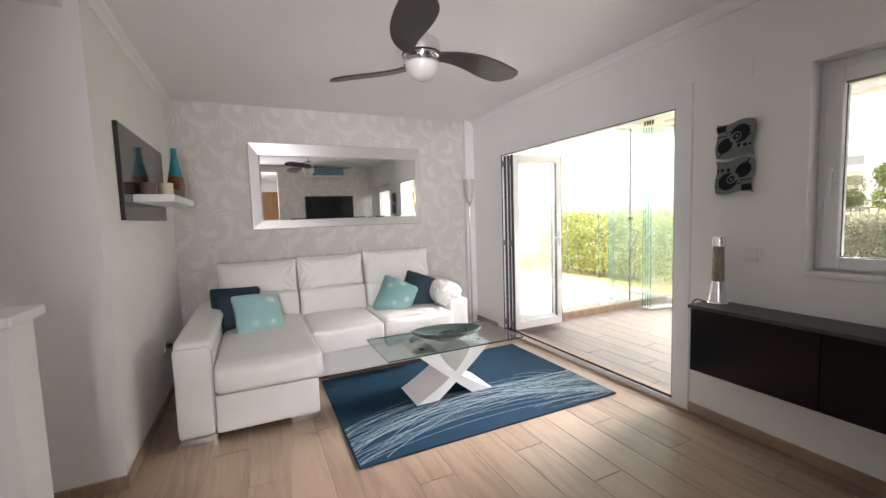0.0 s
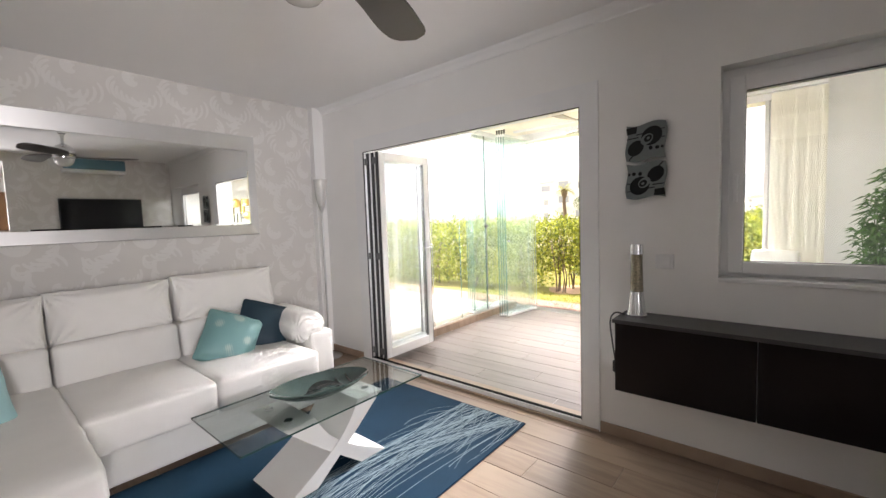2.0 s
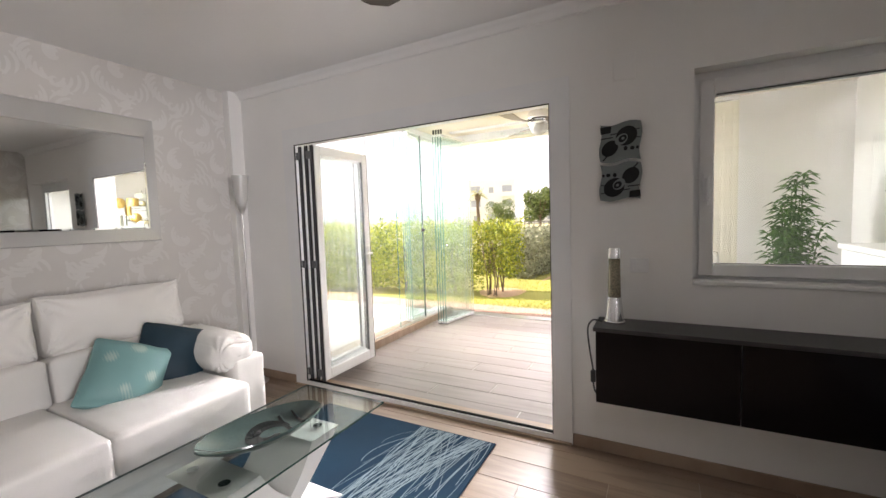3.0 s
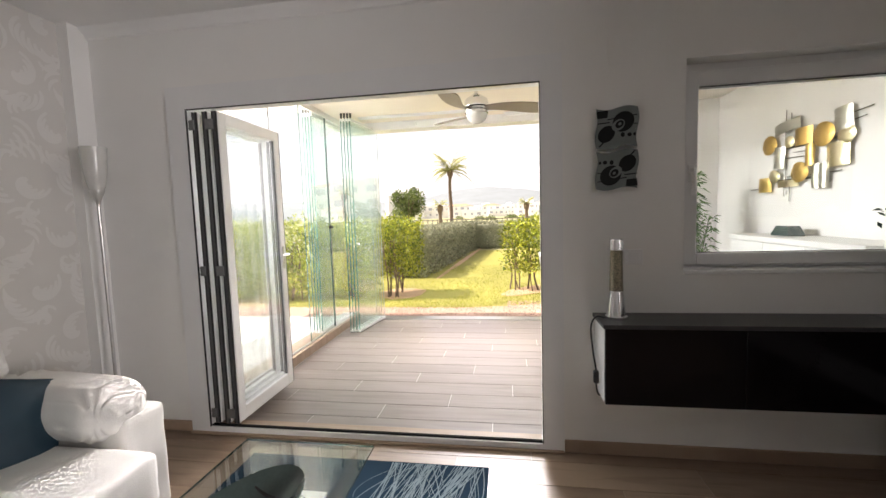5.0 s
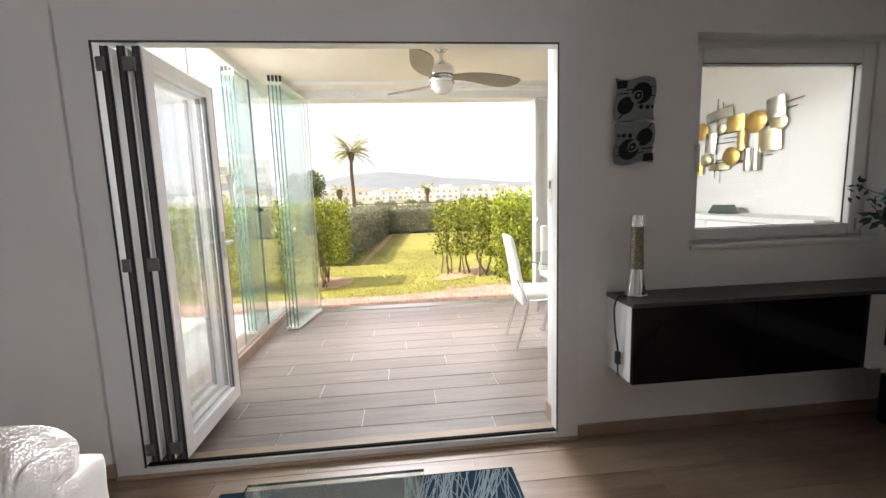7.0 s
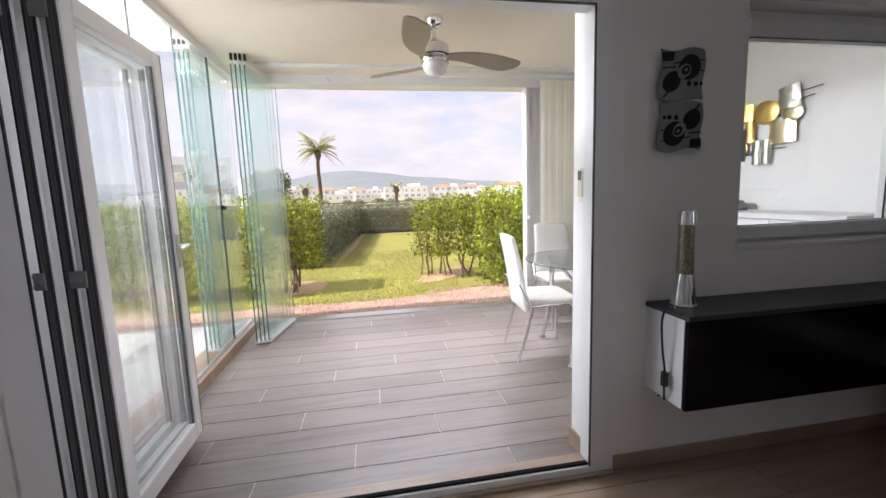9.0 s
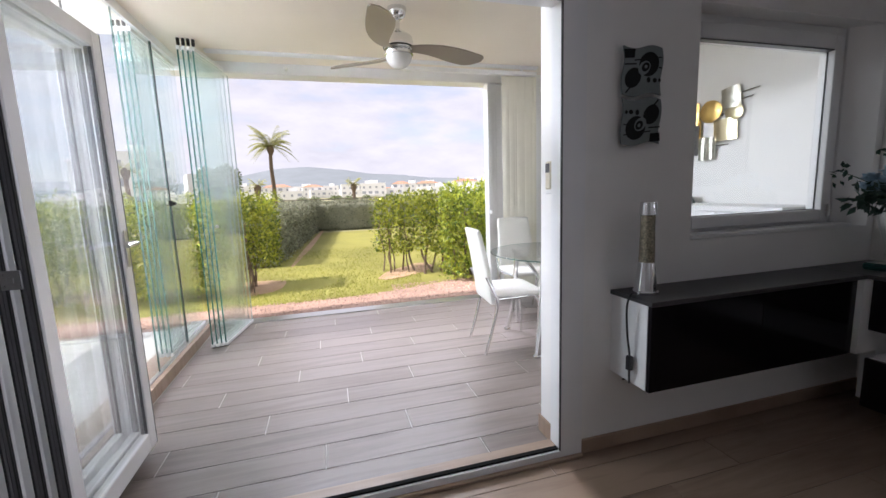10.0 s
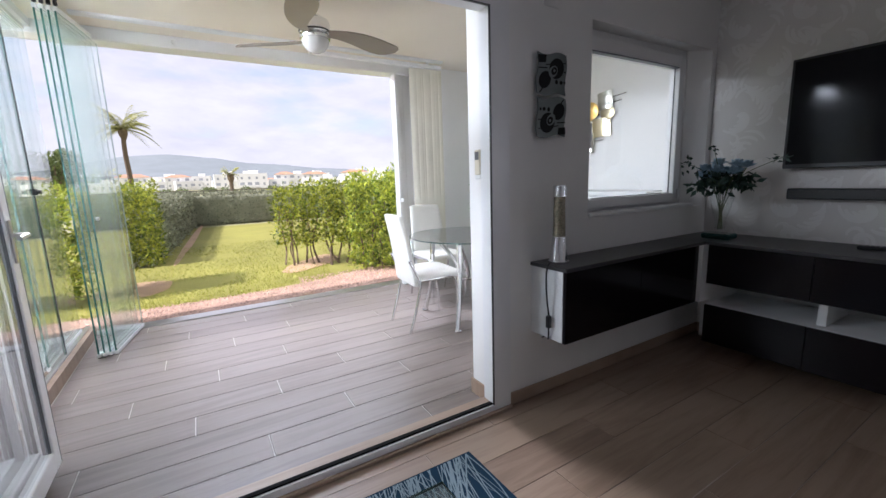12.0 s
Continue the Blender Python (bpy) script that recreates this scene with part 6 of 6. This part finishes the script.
# ---- garden ----
def shrub(name, label, category, group, cx, cy, w, d, h, count, size, leaf, stems, bottom=0.35, seed=0, rz=0.0):
    """A clipped laurel-like shrub: bare forking stems below, a crown of single leaves above."""
    s = thing(name, label, category, group, at=(cx, cy, -0.05), rz=rz)
    rnd = random.Random(seed)
    tb = bmesh.new()
    for k in range(stems):
        bx, by = rnd.uniform(-0.38, 0.38) * w, rnd.uniform(-0.25, 0.25) * d
        x, y = bx, by
        p = [(bx, by, 0.0)]
        for j in range(4):
            x += rnd.gauss(0, 0.045)
            y += rnd.gauss(0, 0.035)
            p.append((x, y, h * (0.2 + 0.18 * j)))
        tube(tb, bend(p, 4), rnd.uniform(0.010, 0.020), 6, 0.005)
        for j in range(3):
            q = Vector(p[2 + j % 2])
            tube(tb, [q, q + Vector((rnd.gauss(0, 0.09), rnd.gauss(0, 0.09), rnd.uniform(0.1, 0.3)))], 0.006, 5, 0.003)
    part("trunk", tb, M_BARK, s, "bare brown stems")
    vv, ff = [], []
    for k in range(count):
        while True:
            u, v, t = rnd.uniform(-1, 1), rnd.uniform(-1, 1), rnd.random()
            edge = max(abs(u), abs(v), abs(2 * t - 1))
            if rnd.random() < 0.25 + 0.75 * edge:
                break
        lump = 1 + 0.16 * noise.noise(Vector((u * w * 3 + seed, v * d * 3, t * h * 3)))
        gap = noise.noise(Vector((u * w * 4.2 + seed * 3.7, v * d * 4.2, t * h * 4.2)))
        if gap < -0.28 + 0.35 * max(0, 0.5 - t):
            continue
        lo = bottom * h * (0.7 + 0.6 * abs(noise.noise(Vector((u * w * 2.5, seed, 1)))))
        z = lo + (h * lump - lo) * t
        leaves(vv, ff, Vector((u * w / 2 * lump, v * d / 2 * lump, z)), size * rnd.uniform(0.7, 1.25), 0.5, rnd)
    joined("crown", vv, ff, leaf, s, "glossy green leaves")
    return s


shrub("shrub", "clipped green shrub on bare stems beside the lawn", "shrub", "garden shrubs", 7.35, 4.05, 0.8, 0.75, 1.32, 6500, 0.062, M_LEAF, 9, 0.36, 1)
for k in range(4):
    shrub("hedge_shrub", "bright green clipped hedge shrub along the paving", "hedge", "side hedge", 7.15 - 0.10 * k, 4.95 + 0.95 * k, 0.7, 1.05, 1.28 + 0.05 * (k % 2), 6200, 0.07, M_LEAF2, 6, 0.08, 10 + k)
for k, (x, y, w, h, n) in enumerate(((7.80, 1.98, 0.55, 1.22, 1700), (7.55, 1.62, 0.52, 1.27, 1500), (7.25, 1.30, 0.6, 1.28, 2600))):
    shrub("shrub", "leafy green shrub with bare lower stems", "shrub", "garden shrubs", x, y, w, 0.55, h, n, 0.068, M_LEAF, 5, 0.36, 20 + k, 50)
for k, (x, y, w, n) in enumerate(((6.85, 0.95, 0.75, 6500), (6.62, 0.40, 0.85, 7000), (6.6, -0.4, 0.9, 4500), (6.8, -1.3, 1.0, 4500))):
    shrub("hedge_shrub", "dense bright green hedge near the terrace", "hedge", "near hedge", x, y, w, 0.9, 1.38, n, 0.066, M_LEAF2, 6, 0.06, 30 + k, 60)


def grey_hedge(x0, y0, x1, y1, wd, h, seed, count):
    """A long clipped grey-green hedge."""
    s = thing("long_hedge", "long clipped grey-green hedge beyond the lawn", "hedge", "far hedge", at=((x0 + x1) / 2, (y0 + y1) / 2, -0.05), rz=math.degrees(math.atan2(y1 - y0, x1 - x0)))
    L = math.hypot(x1 - x0, y1 - y0)
    rnd = random.Random(seed)
    part("core", soft(bmesh.new(), L, wd * 0.8, h * 0.92, 0.12, pose(0, 0, h * 0.47), 12, 0, 0.02, seed), M_GREYLEAF, s)
    vv, ff = [], []
    for k in range(count):
        u = rnd.uniform(-L / 2, L / 2)
        if rnd.random() < 0.62:
            p = Vector((u, -wd / 2 if rnd.random() < 0.6 else wd / 2, rnd.uniform(0.0, h)))
        else:
            p = Vector((u, rnd.uniform(-wd / 2, wd / 2), h))
        p += Vector((0, 0.08, 0.06)) * noise.noise(p * 3 + Vector((seed, 0, 0))) + Vector((0, rnd.gauss(0, 0.03), rnd.gauss(0, 0.02)))
        leaves(vv, ff, p, rnd.uniform(0.05, 0.085), 0.4, rnd, 0.6)
    for e in (-1, 1):
        for k in range(int(count * 0.06)):
            leaves(vv, ff, Vector((e * L / 2 + rnd.gauss(0, 0.03), rnd.uniform(-wd / 2, wd / 2), rnd.uniform(0, h))), 0.07, 0.4, rnd, 0.6)
    joined("crown", vv, ff, M_GREYLEAF, s, "small grey-green leaves")


grey_hedge(9.2, 4.35, 17.3, 3.75, 0.8, 1.05, 41, 15000)
grey_hedge(17.2, 3.9, 16.4, -9.0, 0.9, 1.05, 42, 16000)

rnd = random.Random(77)
vv, ff = [], []
for k in range(26000):
    x = 6.25 + 5.0 * rnd.random() ** 1.6
    y = rnd.uniform(-0.5, 5.6)
    if x < 6.55 and y < 2.4 and rnd.random() < 0.7:
        continue
    if noise.noise(Vector((x * 0.9, y * 0.9, 3))) < -0.25:
        continue
    hgt, a = rnd.uniform(0.018, 0.042), rnd.uniform(0, 6.28)
    i = len(vv)
    vv += [(x - 0.003 * math.cos(a), y - 0.003 * math.sin(a), -0.045), (x + 0.003 * math.cos(a), y + 0.003 * math.sin(a), -0.045), (x + rnd.gauss(0, 0.012), y + rnd.gauss(0, 0.012), -0.045 + hgt)]
    ff.append((i, i + 1, i + 2))
tagged(joined("grass", vv, ff, M_GRASS), "short sunlit grass blades on the lawn", "grass", "", "stuff")
vv, ff = [], []
for k in range(5200):
    x, y = rnd.uniform(TX + 0.13, 6.75), rnd.uniform(-0.3, 5.0)
    if x > 6.32 and y > 2.2:
        continue
    r = rnd.uniform(0.008, 0.02)
    i = len(vv)
    z = -0.034
    a = rnd.uniform(0, 6.28)
    vv += [(x + r * math.cos(a + j * 1.571), y + r * math.sin(a + j * 1.571) * 0.8, z) for j in range(4)] + [(x + rnd.gauss(0, r * 0.2), y, z + r * 0.8)]
    ff += [(i + j, i + (j + 1) % 4, i + 4) for j in range(4)]
tagged(joined("pebbles", vv, ff, M_PEBBLE), "loose pinkish pebbles on the gravel strip", "gravel", "", "stuff")


# ---- palms, trees and far buildings ----
def palm(at, h, r, fronds, seed, label, crown_r=None):
    p = thing("palm_tree", label, "palm tree", "palms", at=at)
    rnd = random.Random(seed)
    part("trunk", tube(bmesh.new(), bend([(0, 0, -0.6), (0.02 * h, 0, h * 0.35), (0.0, 0.01 * h, h * 0.7), (0, 0, h)], 6), r, 10, r * 0.75), M_BARK, p, "ringed brown trunk")
    part("boot", lathe(bmesh.new(), [(r * 0.75, h - r * 4), (r * 1.5, h - r * 2), (r * 1.6, h - 0.2 * r), (r * 0.6, h + r)], 12), M_BARK, p)
    vv, ff = [], []
    R = crown_r or h * 0.24
    for k in range(fronds):
        a = 2 * math.pi * k / fronds + rnd.gauss(0, 0.12)
        lift = rnd.uniform(0.1, 2.4)
        ln = R * rnd.uniform(0.85, 1.1)
        d = Vector((math.cos(a), math.sin(a), 0))
        s = Vector((-math.sin(a), math.cos(a), 0))
        pts = []
        for j in range(9):
            t = j / 8
            pts.append(Vector((0, 0, h)) + d * ln * t * (1 - 0.12 * lift) + Vector((0, 0, ln * (lift * 0.62 * t - 0.75 * t * t))))
        for j in range(8):
            a0, a1 = pts[j], pts[j + 1]
            for m in range(2):
                q = a0.lerp(a1, m / 2)
                wdt = ln * 0.20 * math.sin(math.pi * (0.12 + 0.85 * (j + m / 2) / 8))
                for sg in (-1, 1):
                    i = len(vv)
                    tip = q + s * sg * wdt + d * wdt * 0.6 - Vector((0, 0, wdt * 0.45))
                    wd = d * ln * 0.028
                    vv += [q - wd, q + wd, tip]
                    ff.append((i, i + 1, i + 2))
    joined("crown", vv, ff, M_PALM, p, "arching feathered fronds")
    return p


palm((40.0, 7.4, -0.1), 5.75, 0.19, 42, 1, "tall palm beyond the garden", 2.25)
palm((62.0, 12.0, -0.1), 2.9, 0.3, 22, 2, "short bushy palm on the open ground", 1.7)
palm((70.0, -1.4, -0.1), 3.0, 0.3, 26, 3, "short bushy palm before the white houses", 1.8)
palm((44.0, 20.0, -0.1), 4.2, 0.22, 26, 5, "palm before the white apartment block", 1.3)


def round_tree(at, h, w, seed, label):
    s = thing("tree", label, "tree", "trees", at=at)
    rnd = random.Random(seed)
    tb = tube(bmesh.new(), bend([(0, 0, -0.3), (0.05, 0, h * 0.3), (0, 0.05, h * 0.6)], 5), 0.12, 8, 0.06)
    for k in range(6):
        a = rnd.uniform(0, 6.28)
        tube(tb, bend([(0, 0, h * 0.35), (0.2 * w * math.cos(a), 0.2 * w * math.sin(a), h * 0.55), (0.36 * w * math.cos(a), 0.36 * w * math.sin(a), h * 0.75)], 4), 0.06, 6, 0.02)
    part("trunk", tb, M_BARK, s)
    vv, ff = [], []
    lobes = [(Vector((rnd.uniform(-0.33, 0.33) * w, rnd.uniform(-0.33, 0.33) * w, h * rnd.uniform(0.22, 0.86))), rnd.uniform(0.16, 0.27) * w) for _ in range(13)]
    for c, r in lobes:
        for k in range(330):
            d = Vector((rnd.gauss(0, 1), rnd.gauss(0, 1), rnd.gauss(0, 1))).normalized()
            leaves(vv, ff, c + d * r * rnd.uniform(0.7, 1.05), h * 0.055, 0.4, rnd, 0.6)
    joined("crown", vv, ff, M_PINE, s, "rounded clumps of dark green foliage")


round_tree((38.0, 11.2, -0.2), 4.2, 3.2, 3, "round dark green tree beyond the hedge")
round_tree((70.0, 26.5, -0.2), 4.5, 5.0, 4, "broad green tree before the apartment block")
rnd = random.Random(21)
for k in range(16):
    x, y = rnd.uniform(70, 150), rnd.uniform(-45, 18)
    s = thing("bush", "low olive-green bush on the open ground", "bush", "far bushes", at=(x, y, -0.1))
    vv, ff = [], []
    for j in range(240):
        d = Vector((rnd.gauss(0, 1), rnd.gauss(0, 1), abs(rnd.gauss(0, 0.8)))).normalized()
        leaves(vv, ff, Vector((d.x * 1.5, d.y * 1.5, d.z * 1.4)) * rnd.uniform(0.6, 1), 0.32, 0.4, rnd, 0.7)
    joined("foliage", vv, ff, M_PINE, s)

fence = thing("far_fence", "low dark railing beyond the far hedge", "fence")
fb = bmesh.new()
for k in range(120):
    box(fb, 33.0, 33.05, -30 + 0.4 * k, -30 + 0.4 * k + 0.06, -0.1, 0.95)
part("pickets", fb, M_WIRE, fence)["kind"] = "stuff"
part("rail", boxes((33.0, 33.05, -30, 18, 0.95, 1.02)), M_WIRE, fence)


def house(at, rz, w, d, storeys, seed, tiled, label):
    """A white Mediterranean block with balconies and windows."""
    hs = thing("white_house", label, "house", "white houses", at=at, rz=rz)
    rnd = random.Random(seed)
    H1 = 3.0
    hh = storeys * H1
    body = boxes((0, d, -w / 2, w / 2, -4, hh))
    part("wall", body, M_RENDER, hs)
    n = max(2, int(w / 3.2))
    for f in range(storeys):
        for k in range(n):
            y = -w / 2 + (k + 0.5) * w / n
            if rnd.random() < 0.45:
                bx = bmesh.new()
                box(bx, -0.02, 0.0, y - 1.0, y + 1.0, f * H1 + 0.2, f * H1 + 2.4)
                part("window", bx, M_PALEWIN, hs, "balcony opening painted a washed-out pale grey")
                part("balcony", boxes((-1.1, -0.021, y - 1.2, y + 1.2, f * H1 + 0.0, f * H1 + 0.16), (-1.1, -1.0, y - 1.2, y + 1.2, f * H1 + 0.16, f * H1 + 1.0)), M_RENDER, hs)
            else:
                part("window", boxes((-0.02, 0.0, y - 0.5, y + 0.5, f * H1 + 0.9, f * H1 + 2.1)), M_PALEWIN, hs, "small window painted a washed-out pale grey")
    if tiled:
        rb = bmesh.new()
        v0 = [rb.verts.new(p) for p in ((-0.4, -w / 2 - 0.4, hh), (d + 0.4, -w / 2 - 0.4, hh), (d + 0.4, w / 2 + 0.4, hh), (-0.4, w / 2 + 0.4, hh))]
        v1 = [rb.verts.new(p) for p in ((d / 2, -w / 2 + d * 0.4, hh + 1.5), (d / 2, w / 2 - d * 0.4, hh + 1.5))]
        for q in ((v0[0], v0[1], v1[0]), (v0[1], v0[2], v1[1], v1[0]), (v0[2], v0[3], v1[1]), (v0[3], v0[0], v1[0], v1[1]), (v0[3], v0[2], v0[1], v0[0])):
            rb.faces.new(q)
        part("roof", rb, M_ROOF, hs, "terracotta hipped roof")
    else:
        part("parapet", boxes((0, d, -w / 2, -w / 2 + 0.3, hh, hh + 0.8), (0, d, w / 2 - 0.3, w / 2, hh, hh + 0.8), (0, 0.3, -w / 2 + 0.3, w / 2 - 0.3, hh, hh + 0.8), (d - 0.3, d, -w / 2 + 0.3, w / 2 - 0.3, hh, hh + 0.8)), M_RENDER, hs)
        part("stair_house", boxes((d * 0.4, d * 0.8, -w * 0.2, w * 0.15, hh, hh + 2.4)), M_RENDER, hs, "white roof hut")
    return hs


rnd = random.Random(31)
for k in range(30):
    az = radians(14 - 1.36 * k + rnd.gauss(0, 0.3))
    r = rnd.uniform(215, 300)
    w = rnd.uniform(9, 15)
    house((r * math.cos(az), 3 + r * math.sin(az), 0.4 + (r - 215) * 0.012), math.degrees(az) + rnd.gauss(0, 8), w, 9, 1 if rnd.random() < 0.35 else 2, 100 + k, rnd.random() < 0.3, "distant white Mediterranean house")
house((82, 33.0, -0.1), 20, 10, 12, 3, 7, False, "white three-storey apartment block beyond the hedge")
house((90, 42.0, -0.1), 20, 9, 12, 3, 8, True, "white three-storey apartment block with a tiled roof")
house((98, 26.5, -0.1), 20, 8, 12, 2, 9, False, "white two-storey apartment block")

hv, hf = [], []
for i in range(161):
    az = radians(-60 + 120 * i / 160)
    d = math.degrees(az)
    e = 1.55 + 2.15 * math.exp(-((d - 3.5) / 9.0) ** 2) + 0.75 * math.exp(-((d + 9) / 9.0) ** 2) + 0.9 * math.exp(-((d - 30) / 14) ** 2)
    e += 0.16 * noise.noise(Vector((d * 0.25, 0, 5))) + 0.06 * noise.noise(Vector((d * 1.1, 0, 8)))
    for r, z in ((1500, -0.1), (2000, 0.5 * 2000 * math.tan(radians(e))), (2400, 2400 * math.tan(radians(e))), (2900, -0.1)):
        hv.append((r * math.cos(az), 3 + r * math.sin(az), z))
    if i:
        b = 4 * i
        for k in range(3):
            hf.append((b - 4 + k, b + k, b + k + 1, b - 3 + k))
hills = tagged(joined("backdrop", hv, hf, M_HILL), "long hills on the horizon, blue-grey haze painted in", "hills", "", "structure")
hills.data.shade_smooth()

# ---- floors laid plank by plank ----
floor = setting("floor", boxes((-2.6, XD, -2.6, YM, -0.12, -0.0035)), M_GROUT, "wood-look porcelain plank floor", "floor")
tfloor = setting("terrace_floor", boxes((XD, TX - 0.03, TYR, TYL + 0.1, -0.12, -0.0035)), M_TGROUT, "taupe wood-look plank floor of the terrace", "floor")
paving = setting("paving", boxes((XO, 5.62, TYL + 0.07, 9.3, -0.12, -0.012)), M_GROUT, "pale paving of the neighbouring terrace", "paving")


def planks(parent, name, x0, x1, y0, y1, w, ln, gap, material, seed, z=0.0, shift=0.33):
    """Planks along y in shifted courses, sharing one mesh for each cut length."""
    rnd = random.Random(seed)
    cache = {}
    row, x = 0, x0
    while x < x1 - 0.004:
        ww = min(w, x1 - x) - gap
        y = y0 - ((row * shift) % 1.0) * ln
        while y < y1 - 0.01:
            a, b = max(y, y0), min(y + ln, y1)
            key = (round(ww, 3), round(b - a - gap, 3))
            if key[0] > 0.01 and key[1] > 0.01:
                if key not in cache:
                    bm = box(bmesh.new(), 0, key[0], 0, key[1], -0.0034, 0.0, 0.0012)
                    me = bpy.data.meshes.new(name)
                    bm.to_mesh(me)
                    bm.free()
                    me.materials.append(material)
                    cache[key] = me
                ob = new(name, cache[key])
                ob.parent = parent
                ob.location = (x, a, z + rnd.uniform(-0.0004, 0.0002))
            y += ln
        x += w
        row += 1


planks(floor, "plank", XL - 0.02, XD - 0.0005, YT, YM, 0.195, 1.2, 0.0025, M_TILE, 1)
planks(floor, "plank", -2.6, XL - 0.02, 0.6, YP, 0.195, 1.2, 0.0025, M_TILE, 2)
planks(tfloor, "plank", XO - 0.145, TX - 0.031, TYR, TYL - 0.05, 0.195, 1.2, 0.004, M_TTILE, 3, shift=0.37)
planks(paving, "slab", XO, 5.61, TYL + 0.08, 9.25, 0.45, 0.45, 0.005, M_PAVE, 4, -0.008, 0.0)
